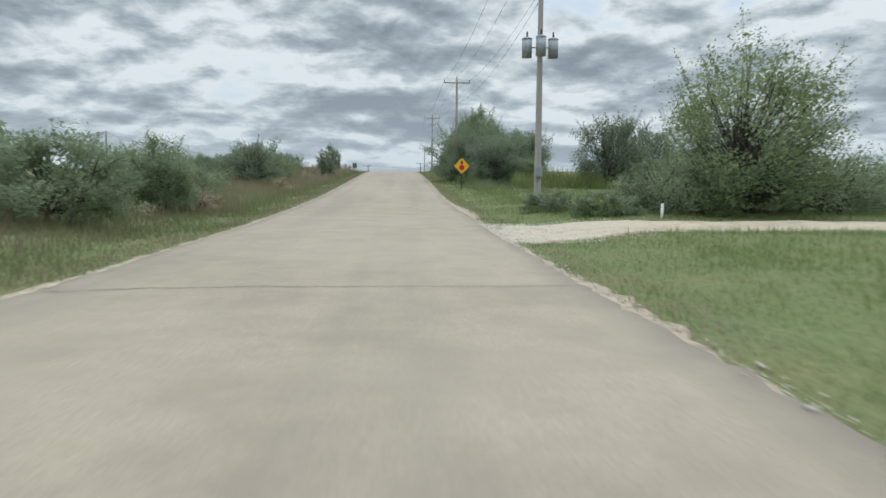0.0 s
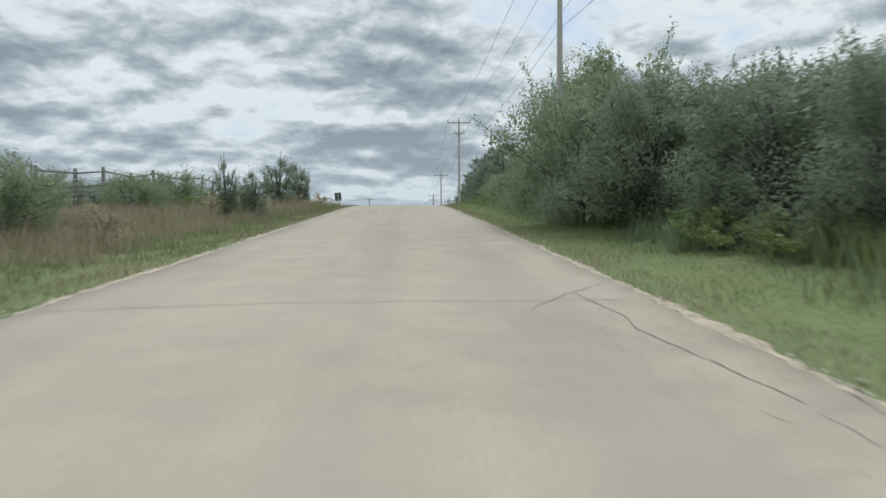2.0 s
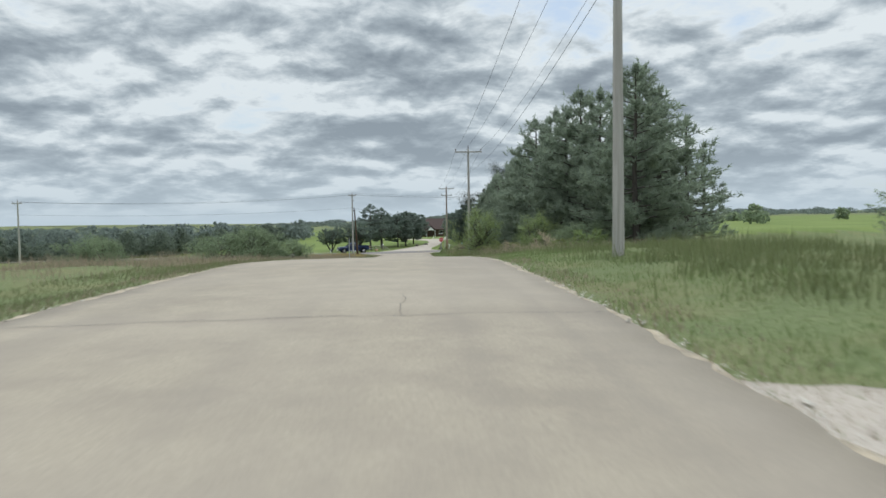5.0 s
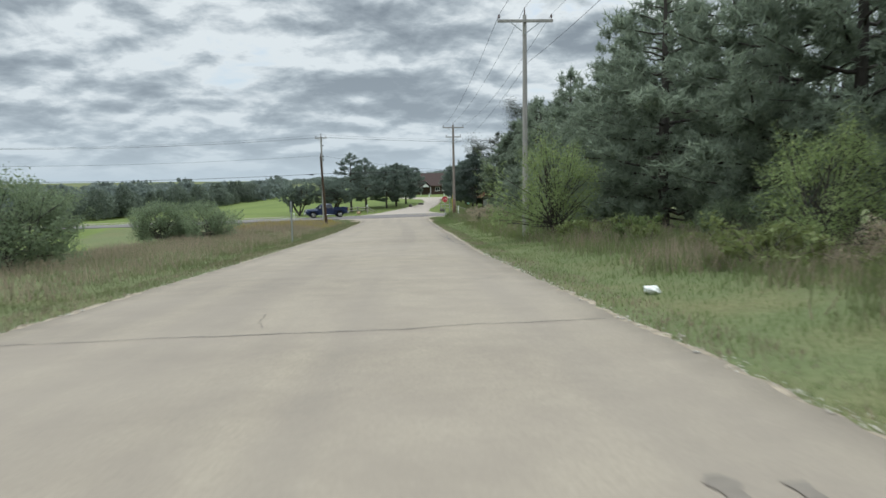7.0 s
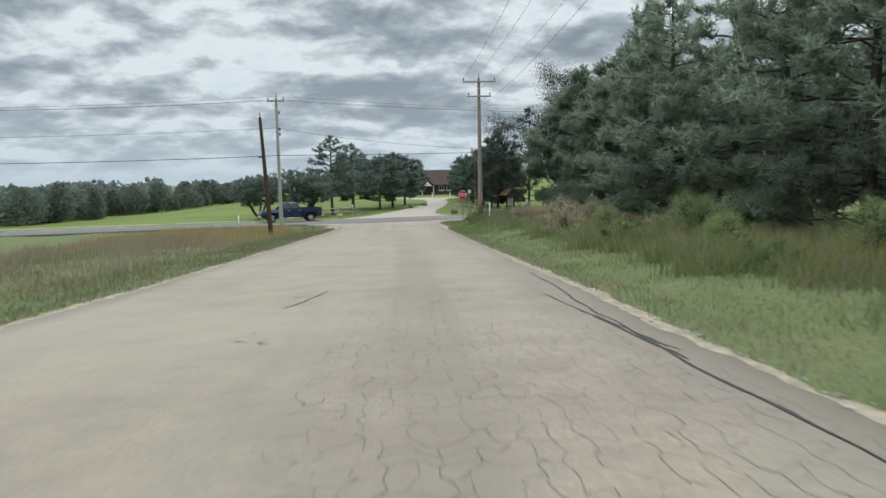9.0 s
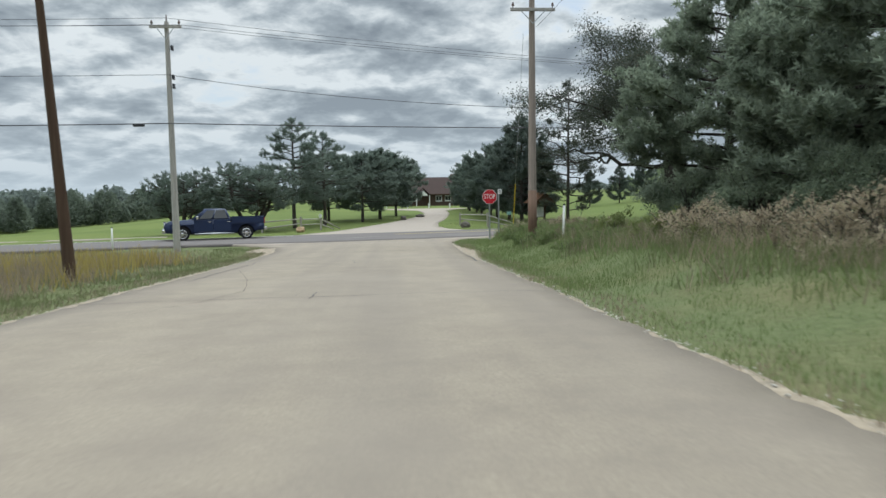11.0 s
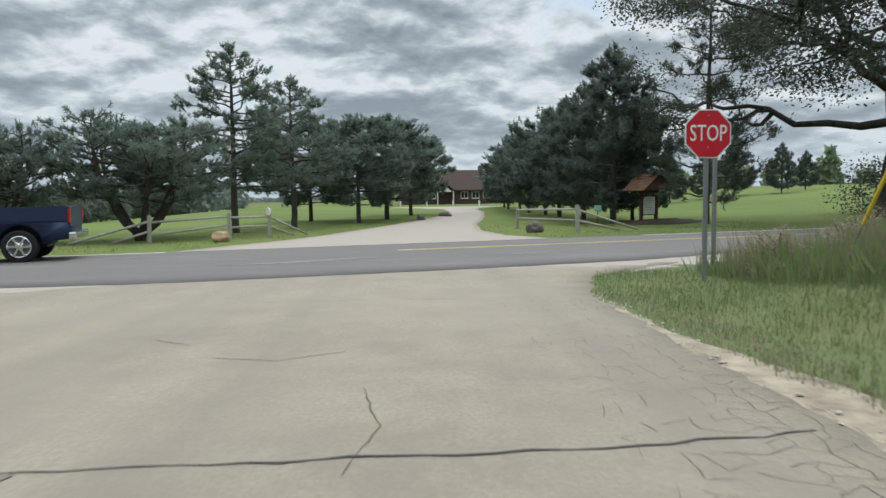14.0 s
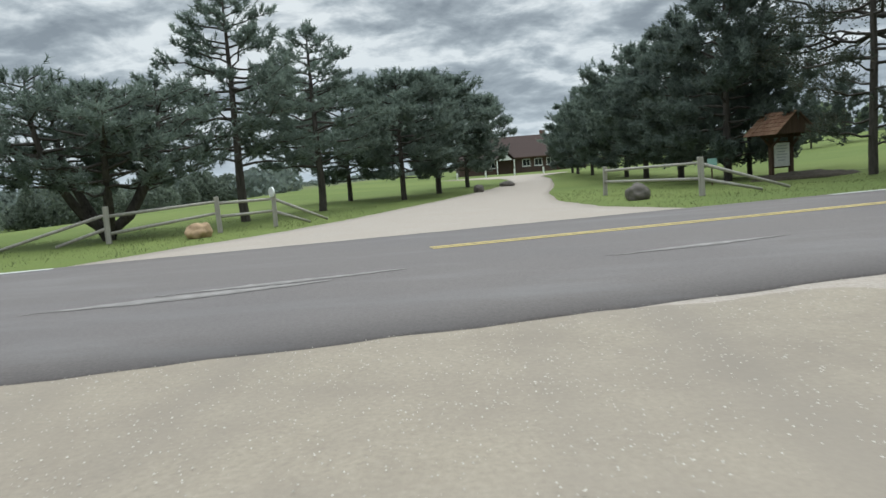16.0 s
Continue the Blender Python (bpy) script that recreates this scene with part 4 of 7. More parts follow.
for r in range(3):
    for i in range(16):
        y = 155.0 + r * 9.0 + i * 4.2 + rnd.uniform(-1.2, 1.2)
        plant("pine_tree", pine_back, 16.5 + r * 4.6 + rnd.uniform(-1, 1), y, "dark green pine deep in the plantation", "tree", PL, rnd.uniform(0, 360), rnd.uniform(0.74, 0.96), 1.15)

for x, y, s, m in ((10.2, 209.0, 0.62, bush_b), (10.6, 213.5, 0.7, bush_b), (10.9, 218.5, 0.66, bush_b), (12.5, 221.6, 0.72, bush_b), (15.5, 222.5, 0.8, bush_b), (10.4, 200.0, 0.5, bush_b)):
    plant("bush", m, x, y, "dark undergrowth bush at the edge of the pines", "bush", RB, x * 71, s, 1.0)

# pines round the driveway
G = "pines along the driveway"
pine_multi = pine_meshes(41, 5.3, 4.3, 0.36, 3000, 16, stems=5, flat_top=1, needle=0.20, trunk_r=0.26, lean_out=0.35, fat=1.7)
pine_tall = pine_meshes(42, 9.6, 3.4, 0.25, 1900, 15, sparse=0.1, needle=0.23, fat=1.7)
pine_round = pine_meshes(43, 7.4, 3.4, 0.19, 3400, 13, flat_top=1, needle=0.25, fat=2.1, twigs=False, even=0.6)
pine_dense[1].materials[0] = NEEDLE_DEEP
pine_thin = pine_meshes(45, 12.0, 2.9, 0.10, 2000, 12, trunk_r=0.15, mat=NEEDLE_THIN, sparse=0.6, needle=0.2)
plant("pine_tree", pine_multi, -11.5, 249.6, "broad dark pine with several stems near the fence", "tree", G, 0, 1.0, 1.0)
plant("pine_tree", pine_multi, -16.2, 247.0, "round dark pine with a forked base on the lawn", "tree", G, 140, 0.88, 0.72)
plant("pine_tree", pine_tall, -8.9, 255.5, "tall open pine with a bare upper trunk", "tree", G, 30, 0.97, 1.0)
plant("pine_tree", pine_tall, -6.8, 260.6, "medium open pine on the lawn", "tree", G, 200, 0.90, 1.05)
plant("pine_tree", pine_round, -3.4, 267.0, "round dense pine beside the driveway", "tree", G, 0, 0.95, 1.05)
plant("pine_tree", pine_round, -1.7, 274.0, "round dense pine beside the driveway", "tree", G, 100, 1.05, 1.15)
plant("pine_tree", pine_round, 0.2, 284.0, "round dense pine beside the driveway", "tree", G, 40, 1.0, 1.1)
plant("pine_tree", pine_round, -7.5, 272.0, "dark pine behind the driveway trees", "tree", G, 220, 1.0, 1.0)
plant("pine_tree", pine_dense, 12.4, 259.5, "large dense dark pine near the notice board", "tree", G, 0, 1.02, 0.95)
plant("pine_tree", pine_dense, 14.4, 262.0, "large dense dark pine near the notice board", "tree", G, 90, 0.72, 0.9)
for i, (x, y, s) in enumerate(((12.4, 266.5, 0.92), (12.0, 272.5, 0.86), (12.2, 279.0, 0.82), (11.9, 286.0, 0.80), (12.1, 293.0, 0.78), (12.0, 301.0, 0.78), (12.6, 309.0, 0.76))):
    plant("pine_tree", pine_round if i % 2 else pine_dense, x, y, "dense dark pine in a row beside the driveway", "tree", G, i * 77, s * (1.28 if i % 2 else 1), 1.0)
plant("pine_tree", pine_thin, 15.4, 253.4, "tall thin pine with sparse browning needles", "tree", G, 60, 1.0, 1.0)
for x, y, s in ((36, 300, 0.6), (41, 303, 0.75), (46, 301, 0.6), (30, 296, 0.55), (52, 306, 0.5)):
    plant("pine_tree", pine_dense, x, y, "small dark conifer on the far lawn", "tree", "far conifers", x * 31, s, 0.8)


def oak_meshes(seed):
    """A wide old oak: heavy trunk, long crooked limbs that fork, thin foliage."""
    rg = np.random.default_rng(seed)
    paths, ends = [], []
    trunk = wander(rg, (0, 0, -0.3), (0.2, 0.1, 8.5), 9, 0.08)
    paths.append((trunk, np.array([0.70, 0.50, 0.43, 0.40, 0.37, 0.34, 0.30, 0.26, 0.20])))

    def grow(p, d, ln, r, depth):
        q = p + d * ln
        q[2] += 0.12 * ln if depth < 2 else -0.05 * ln
        pts = wander(rg, p, q, 6, 0.07 * ln)
        paths.append((pts, np.linspace(r, r * 0.5, 6)))
        if depth == 4:
            ends.append(pts[3])
            ends.append(pts[-1])
            return
        for k in range(3 if depth < 3 else 2):
            nd = d + rg.normal(0, 0.55, 3) * np.array([1, 1, 0.7])
            nd /= np.linalg.norm(nd)
            f = rg.uniform(0.55, 1.0) if k else 1.0
            at = np.array([np.interp(f, np.linspace(0, 1, 6), pts[:, c]) for c in range(3)])
            grow(at, nd, ln * rg.uniform(0.55, 0.8), r * 0.52, depth + 1)
    for i in range(13):
        az = i * 2.4 + rg.uniform(-0.3, 0.3)
        f = 3.7 + 4.7 * i / 12
        st = np.array([np.interp(f, trunk[:, 2], trunk[:, k]) for k in range(3)])
        d = np.array([np.cos(az), np.sin(az), 0.0 + 0.09 * i])
        grow(st, d / np.linalg.norm(d), rg.uniform(4.4, 5.6) * (1 - 0.035 * i), 0.22, 1)
    E = np.array(ends)
    k = 210
    P = np.repeat(E, k, 0) + rg.normal(0, 0.52, (len(E) * k, 3)) * np.array([1, 1, 0.7])
    return mesh_np("trunk", *tubes(paths, 6), BARK_OAK, True), mesh_np("crown", *leaf_quads(rg, P, 0.072), LEAF_OAK)


oak = oak_meshes(5)
plant("oak_tree", oak, 23.6, 251.2, "large old oak with dark crooked limbs and thin foliage", "tree", "", 0.0, 1.12, 1.15)

bare = thing("bare_tree", pose(31.0, 108.0, float(land(31.0, 108.0)), 0, 0, 40) @ Matrix.Diagonal((0.38, 0.38, 0.42, 1)), "small leafless tree standing in the field", "tree")
part("trunk", oak[0], None, bare)

# far woods beyond the lower fields


def woods(name, seed, spots, label, leaf_mat=LEAF_DARK, fine=1.4):
    rg = np.random.default_rng(seed)
    P = []
    for x, y, w, h in spots:
        n = int((50 + 9 * w) * fine)
        ang = rg.uniform(0, 2 * np.pi, n)
        f = rg.uniform(0, 1, n) ** 0.5
        zz = rg.uniform(0.03, 1, n) ** 0.8
        prof = np.sqrt(np.clip(1 - (2 * zz - 0.75) ** 2 / 1.6, 0, 1))
        px, py = x + np.cos(ang) * f * w / 2 * prof, y + np.sin(ang) * f * w / 2 * prof
        P.append(np.stack([px, py, land(px, py) + zz * h * (1 + 0.12 * np.sin(ang * 3 + x))], -1))
    P = np.concatenate(P)
    me = mesh_np(name, *leaf_quads(rg, P, 1.25 / math.sqrt(fine)), leaf_mat)
    return tagged(new(name, me), label, "woods", kind="stuff")


rg = np.random.default_rng(77)
spots = []
for i in range(420):
    d = rg.uniform(0, 1)
    x = -60 - 620 * d + rg.uniform(-30, 30)
    y = 330 + 60 * math.sin(x * 0.01) + rg.uniform(-40, 120) + d * 160
    if x > -140 and y < 360:
        y += 60
    spots.append((x, y, rg.uniform(8, 15), rg.uniform(4.5, 8.5)))
woods("far_woods", 78, spots, "low dark green woods beyond the fields, greyed with painted haze", LEAF_HAZED, 3.0)
spots = []
for i in range(95):
    f = (i + rg.uniform(0, 1)) / 95
    d = abs(rg.normal(0, 9))
    x = np.interp(f, (0, 0.3, 0.6, 0.75, 1), (-230, -150, -84, -60, -46)) - d * 0.6
    y = np.interp(f, (0, 0.3, 0.6, 0.75, 1), (238, 262, 283, 299, 372)) + d
    spots.append((x, y, rg.uniform(3.5, 9), rg.uniform(2.2, 6.8)))
woods("wood_edge", 81, spots, "green edge of the woods below the lawn", LEAF_EDGE, 26.0)
spots = []
for i in range(260):
    x = rg.uniform(-1500, 900)
    y = 760 + rg.uniform(0, 500) + abs(x) * 0.1
    spots.append((x, y, rg.uniform(18, 34), rg.uniform(5, 8)))
woods("far_woods", 79, spots, "wooded ridge on the horizon, greyed with painted haze", LEAF_HAZED)
spots = [(rg.uniform(48, 150), rg.uniform(38, 170), rg.uniform(5, 10), rg.uniform(3.0, 5.5)) for i in range(24)]
spots += [(rg.uniform(60, 230), rg.uniform(330, 420), rg.uniform(5, 10), rg.uniform(3, 6)) for i in range(20)]
spots += [(rg.uniform(-140, -45), rg.uniform(60, 150), rg.uniform(5, 9), rg.uniform(2.5, 4.5)) for i in range(26)]
spots += [(rg.uniform(-120, -54), rg.uniform(104, 138), rg.uniform(6, 11), rg.uniform(5.5, 7.5)) for i in range(42)]
woods("far_woods", 80, spots, "scattered dark trees behind the roadside fields", LEAF)


# ---- grass ----


def clumps_at(x, y, seed):
    """Uneven growth from 0 to 1, in clumps of half a metre to a few metres."""
    rg = np.random.default_rng(1000 + seed)
    v = np.zeros(len(x))
    for wave, amp in ((5.0, 1.0), (2.6, 0.9), (1.3, 0.8), (0.6, 0.6)):
        for _ in range(3):
            a, p = rg.uniform(0, 2 * np.pi), rg.uniform(0, 2 * np.pi)
            v += amp * np.sin((x * np.cos(a) + y * np.sin(a)) * 2 * np.pi / (wave * rg.uniform(0.7, 1.4)) + p)
    return 1 / (1 + np.exp(-v * 0.9))


def blades(name, mat, seed, n, xf, yr, hmin, hmax, width, label, bend=0.35, keep=None):
    """Many single blades of grass standing on the ground."""
    rg = np.random.default_rng(seed)
    y = rg.uniform(*yr, n)
    x = xf(rg, y)
    if keep is not None:
        k = keep(x, y)
        x, y = x[k], y[k]
    patch = clumps_at(x, y, seed)
    if hmax > 0.3:
        end = np.minimum(y - yr[0], yr[1] - y) / (0.12 * (yr[1] - yr[0]) + 1.0)
        k = rg.uniform(0, 1, len(x)) < np.clip(0.25 + 1.5 * patch, 0, 1) * np.clip(end + 0.15, 0, 1)
        x, y, patch = x[k], y[k], patch[k] * np.clip(0.45 + 0.55 * end[k], 0, 1)
    n = len(x)
    z = land(x, y) - 0.02
    h = rg.uniform(hmin, hmax, n) * (0.35 + 0.75 * patch)
    az = rg.uniform(0, 2 * np.pi, n)
    w = width * rg.uniform(0.6, 1.3, n)
    dx, dy = np.cos(az) * w / 2, np.sin(az) * w / 2
    b = bend * h * rg.uniform(0.1, 1.0, n)
    az2 = rg.uniform(0, 2 * np.pi, n)
    lx, ly = np.cos(az2) * b, np.sin(az2) * b
    V = np.stack([np.stack([x - dx, y - dy, z], -1), np.stack([x + dx, y + dy, z], -1), np.stack([x + lx, y + ly, z + h], -1)], 1).reshape(-1, 3)
    F = np.arange(3 * n).reshape(-1, 3)
    me = mesh_np(name, V, F, mat)
    return tagged(new(name, me), label, "grass", kind="stuff")


def stray(rg, y, a):
    """Frays the near border of a band of tall growth."""
    if a < 1.5:
        return 0.0
    return 0.35 * np.sin(y * 0.9 + a) + 0.3 * np.sin(y * 2.3 + 2 * a) - np.abs(rg.normal(0, 0.4, len(y)))


def right_of(a, b, p=1.0):
    return lambda rg, y: np.interp(y, RIGHT_Y, RIGHT_X) + a + stray(rg, y, a) + (b - a) * rg.uniform(0, 1, len(y)) ** p


def left_of(a, b, p=1.0):
    return lambda rg, y: np.interp(y, LEFT_Y, LEFT_X) - a - stray(rg, y, a) - (b - a) * rg.uniform(0, 1, len(y)) ** p


def off_lane(x, y):
    entrance = (x > 1.9) & (x < 13) & (y > 113.2) & (y < 115.6)
    return ~entrance & ((x < 2) | (np.abs(y - lane_mid(x)) > 1.6 + 1.6 * np.exp(-(np.maximum(x, 2.2) - 2.2) / 1.6)))


def by_junction(x, y):
    paved = (x > np.interp(y, LEFT_Y, LEFT_X)) & (x < np.interp(y, RIGHT_Y, RIGHT_X))
    bare = x < np.interp(y, RIGHT_Y, RIGHT_X) + 0.8 * bare_edge(y) * (0.75 + 0.25 * np.sin(x * 17 + y * 3.1) * np.sin(y * 5.3))
    bare &= x > np.interp(y, LEFT_Y, LEFT_X) - 0.8 * bare_edge_left(y)
    return (y - SKEW * x < MAIN_Y - 6.3) & off_lane(x, y) & ~paved & ~bare


blades("verge_grass", GRASS_LIGHT, 1, 200000, right_of(0.0, 3.4, 0.9), (18, 229), 0.04, 0.13, 0.011, "short fresh green grass on the road verge", keep=by_junction)
blades("verge_grass", GRASS, 2, 150000, left_of(0.0, 2.8, 0.9), (18, 229), 0.04, 0.14, 0.012, "short green grass on the road verge", keep=by_junction)
blades("verge_grass", DRY, 18, 30000, left_of(0.0, 1.2), (18, 229), 0.04, 0.14, 0.014, "dry grass tufts at the edge of the road", keep=by_junction)
blades("verge_grass", DRY, 19, 30000, right_of(0.0, 0.9), (18, 229), 0.04, 0.13, 0.014, "dry grass tufts at the edge of the road", keep=by_junction)
blades("meadow_grass", GRASS_LIGHT, 3, 90000, right_of(2.6, 18), (18, 60), 0.08, 0.26, 0.014, "green meadow grass beside the lane", keep=off_lane)
blades("tall_weeds", LEAF, 24, 26000, right_of(2.9, 6.0), (62, 101), 0.2, 0.75, 0.032, "leafy weeds at the foot of the bushes", 0.5)
blades("tall_weeds", GRASS, 4, 60000, right_of(2.6, 9.0), (56, 140), 0.15, 0.6, 0.02, "tall green weeds under the roadside bushes", keep=off_lane)
blades("tall_weeds", DRY, 5, 52000, right_of(2.9, 10.5), (136, 224), 0.25, 0.8, 0.018, "tall dry brown grass in front of the pines", 0.8)
blades("tall_weeds", GRASS, 6, 60000, right_of(2.7, 9.5), (136, 228), 0.15, 0.55, 0.022, "green weeds among the dry grass", keep=by_junction)
blades("tall_weeds", RUST, 7, 60000, left_of(2.3, 10.0, 0.8), (20, 124), 0.2, 0.7, 0.016, "rusty brown weeds along the field edge", 0.8)
blades("tall_weeds", GRASS, 8, 60000, left_of(1.8, 10.0), (20, 124), 0.15, 0.55, 0.02, "green weeds along the field edge", 0.5)
blades("tall_weeds", DRY, 9, 60000, left_of(2.2, 12.0), (124, 226), 0.2, 0.6, 0.016, "dry golden grass beside the downhill road", 0.7, keep=by_junction)
blades("tall_weeds", GRASS, 10, 40000, left_of(1.6, 12.0), (130, 228), 0.12, 0.36, 0.02, "green grass beside the downhill road", keep=by_junction)
blades("goldenrod", GOLD, 11, 7000, left_of(3.0, 12.0), (203, 223), 0.45, 0.8, 0.045, "yellow goldenrod patch near the junction", 0.5)
blades("goldenrod", DRY, 21, 16000, left_of(3.4, 12.0), (198, 223), 0.35, 0.75, 0.02, "dry goldenrod stems near the junction", 0.4)
blades("corner_weeds", RUST, 12, 7000, lambda rg, y: rg.uniform(5.4, 13, len(y)), (210, 230), 0.2, 0.7, 0.018, "brown weeds round the stop sign", 0.8, keep=by_junction)
blades("corner_weeds", GRASS_LIGHT, 13, 80000, lambda rg, y: rg.uniform(3.0, 12, len(y)), (206, 232), 0.05, 0.16, 0.012, "green weeds at the junction corner", keep=by_junction)
blades("sign_weeds", RUST, 31, 7000, lambda rg, y: rg.uniform(5.5, 12, len(y)), (225, 232.5), 0.4, 1.05, 0.02, "tall brown weeds growing round the stop sign", 0.8, keep=by_junction)
blades("sign_weeds", GRASS_LIGHT, 32, 9000, lambda rg, y: rg.uniform(5.4, 12, len(y)), (224, 232.5), 0.35, 0.85, 0.03, "tall pale green weeds growing round the stop sign", 0.7, keep=by_junction)
blades("tall_weeds", GRASS_LIGHT, 33, 24000, right_of(2.8, 9.0), (150, 224), 0.2, 0.6, 0.022, "pale green weeds among the dry grass", 0.8)
blades("yellow_weeds", GRASS_YELLOW, 34, 16000, right_of(2.9, 7.0), (170, 202), 0.2, 0.75, 0.035, "yellow-green leafy weeds beside the pines", 0.9)
blades("tall_weeds", DRY, 35, 26000, left_of(2.5, 9.0), (58, 124), 0.3, 0.85, 0.016, "pale dry grass along the field edge", 0.6)
blades("yellow_weeds", GOLD, 14, 3000, right_of(4.0, 7.0), (178, 204), 0.4, 0.7, 0.035, "yellow flowering weeds beside the pines", 0.5)
blades("corner_weeds", GRASS_LIGHT, 22, 12000, lambda rg, y: rg.uniform(5.2, 13, len(y)), (212, 230), 0.2, 0.6, 0.022, "tall green weeds round the stop sign", keep=by_junction)
blades("corn_leaves", GRASS_YELLOW, 15, 5000, lambda rg, y: rg.uniform(7.6, 14, len(y)), (62.5, 67.5), 0.7, 1.6, 0.06, "clump of tall light green maize leaves", 0.6)
blades("yellow_weeds", GRASS_YELLOW, 16, 1600, lambda rg, y: rg.uniform(5.2, 7.8, len(y)), (66, 69), 0.5, 0.9, 0.04, "light green weeds near the warning sign", 0.5)
blades("lawn_grass", GRASS, 17, 26000, lambda rg, y: rg.uniform(-16, 18, len(y)), (240, 262), 0.03, 0.10, 0.02, "mown lawn grass beside the crossing road",
       keep=lambda x, y: (y - SKEW * x > MAIN_Y + 3.5) & ((x < drive_edges(y)[0] - 0.1) | (x > drive_edges(y)[1] + 0.1)))

# ---- poles and wires ----


def utility_pole(x, y, top, base_r, label, arms=(), wood=POLE_GREY, lean=(0, 0), brown_foot=0.0):
    """A wooden pole; arms are (height, half length, insulator offsets)."""
    z0 = float(land(x, y))
    h = top - z0
    root = thing("utility_pole", pose(x, y, z0), label, "utility pole", "utility poles")
    t = np.linspace(-0.5 / h, 1, 10)
    V, F = tubes([(np.column_stack([lean[0] * t, lean[1] * t, h * t]), base_r * (1 - 0.42 * np.maximum(t, 0)))], 12)
    V = np.concatenate([V, [[lean[0], lean[1], h]]])
    tip = len(V) - 1
    F = np.concatenate([F, np.array([[tip - 12 + k, tip - 12 + (k + 1) % 12, tip, tip] for k in range(12)])])
    part("pole", mesh_np("pole", V, F, wood, True), None, root)
    if brown_foot:
        part("foot", rod(bmesh.new(), (0, 0, -0.2), (lean[0] * brown_foot / h, 0, brown_foot), base_r * 1.03, base_r * (1.02 - 0.42 * brown_foot / h), 12), POLE_BROWN, root, "bare brown lower pole", True)
    for ah, half, offs in arms:
        f = (ah - z0) / h
        ax, ay = lean[0] * f, lean[1] * f
        part("crossarm", boxes((2 * half, 0.10, 0.12), (ax, ay - base_r, ah - z0), 0.012), POLE_GREY, root)
        for s in (-1, 1):
            part("brace", rod(bmesh.new(), (ax + s * half * 0.55, ay - base_r - 0.06, ah - z0 - 0.05), (ax, ay - base_r - 0.04, ah - z0 - 0.55), 0.018, None, 6), STEEL, root)
        for o in offs:
            bm = bmesh.new()
            rod(bm, (ax + o, ay - base_r, ah - z0 + 0.05), (ax + o, ay - base_r, ah - z0 + 0.14), 0.018, None, 6)
            rod(bm, (ax + o, ay - base_r, ah - z0 + 0.14), (ax + o, ay - base_r, ah - z0 + 0.19), 0.06, 0.045, 10)
            rod(bm, (ax + o, ay - base_r, ah - z0 + 0.19), (ax + o, ay - base_r, ah - z0 + 0.27), 0.05, 0.03, 10)
            part("insulator", bm, INSULATOR, root)
    part("pole_top_pin", rod(bmesh.new(), (lean[0], lean[1], h), (lean[0], lean[1], h + 0.32), 0.035, 0.02, 8), INSULATOR, root)
    return root


def wire(a, b, sag, r, label):
    """One hanging line between two points."""
    t = np.linspace(0, 1, 15)[:, None]
    p = np.array(a)[None] * (1 - t) + np.array(b)[None] * t
    p[:, 2] -= sag * 4 * t[:, 0] * (1 - t[:, 0])
    me = mesh_np("overhead_wire", *tubes([(p, np.full(15, r))], 4), WIRE)
    return tagged(new("overhead_wire", me), label, "wire", "overhead wires")


ARM = (1.22, (-1.15, 1.15))
LINE = [(5.85, -2.0, 12.3), (5.68, 47.5, 12.9), (5.24, 82.9, 13.37), (5.0, 128.1, 15.2), (5.29, 173.6, 13.4), (5.68, 222.0, 12.2)]
for i, (x, y, top) in enumerate(LINE):
    arms = [(top - 0.28, ARM[0], ARM[1])]
    if i in (3, 5):
        arms.append((top - 1.35, 0.55 if i == 3 else 0.9, (0.5,) if i == 3 else (-0.8, 0.8)))
    p = utility_pole(x, y, top, 0.145 if i != 5 else 0.185, "weathered grey wooden utility pole with a crossarm" if i != 5 else "weathered brown wooden utility pole with two crossarms", arms, POLE_GREY if i != 5 else POLE_TAN, brown_foot=1.9 if i == 5 else 0.0)
    if i == 1:
        z0 = float(land(x, y))
        for k, (ox, oy) in enumerate(((-0.52, 0.0), (0.52, 0.0), (-0.05, -0.42))):
            bm = rod(bmesh.new(), (ox, oy, 8.35 - z0), (ox, oy, 9.05 - z0), 0.20, 0.20, 16)
            rod(bm, (ox, oy, 9.05 - z0), (ox, oy, 9.11 - z0), 0.215, 0.16, 16)
            tr = part("transformer", bm, GREY_METAL, p, "grey cylindrical transformer", True)
            part("bushing", rod(bmesh.new(), (ox, oy, 9.1 - z0), (ox, oy, 9.35 - z0), 0.045, 0.03, 8), INSULATOR, tr)
            part("bracket", rod(bmesh.new(), (ox, oy, 8.75 - z0), (0, 0, 8.75 - z0), 0.035, None, 6), STEEL, p)
        part("meter_box", boxes((0.28, 0.16, 0.4), (0.0, -0.2, 1.3), 0.02), GREY_METAL, p)
for (x0, y0, t0), (x1, y1, t1) in zip(LINE[:-1], LINE[1:]):
    for o in (-1.15, 1.15):
        wire((x0 + o, y0 - 0.16, t0 - 0.02), (x1 + o, y1 - 0.16, t1 - 0.02), 0.75, 0.008, "thin dark overhead power line")
    wire((x0, y0, t0 + 0.3), (x1, y1, t1 + 0.3), 0.7, 0.008, "thin dark overhead power line")
    wire((x0 + 0.17, y0, t0 - 2.0), (x1 + 0.17, y1, t1 - 2.0), 0.8, 0.009, "thin dark neutral wire on the poles")

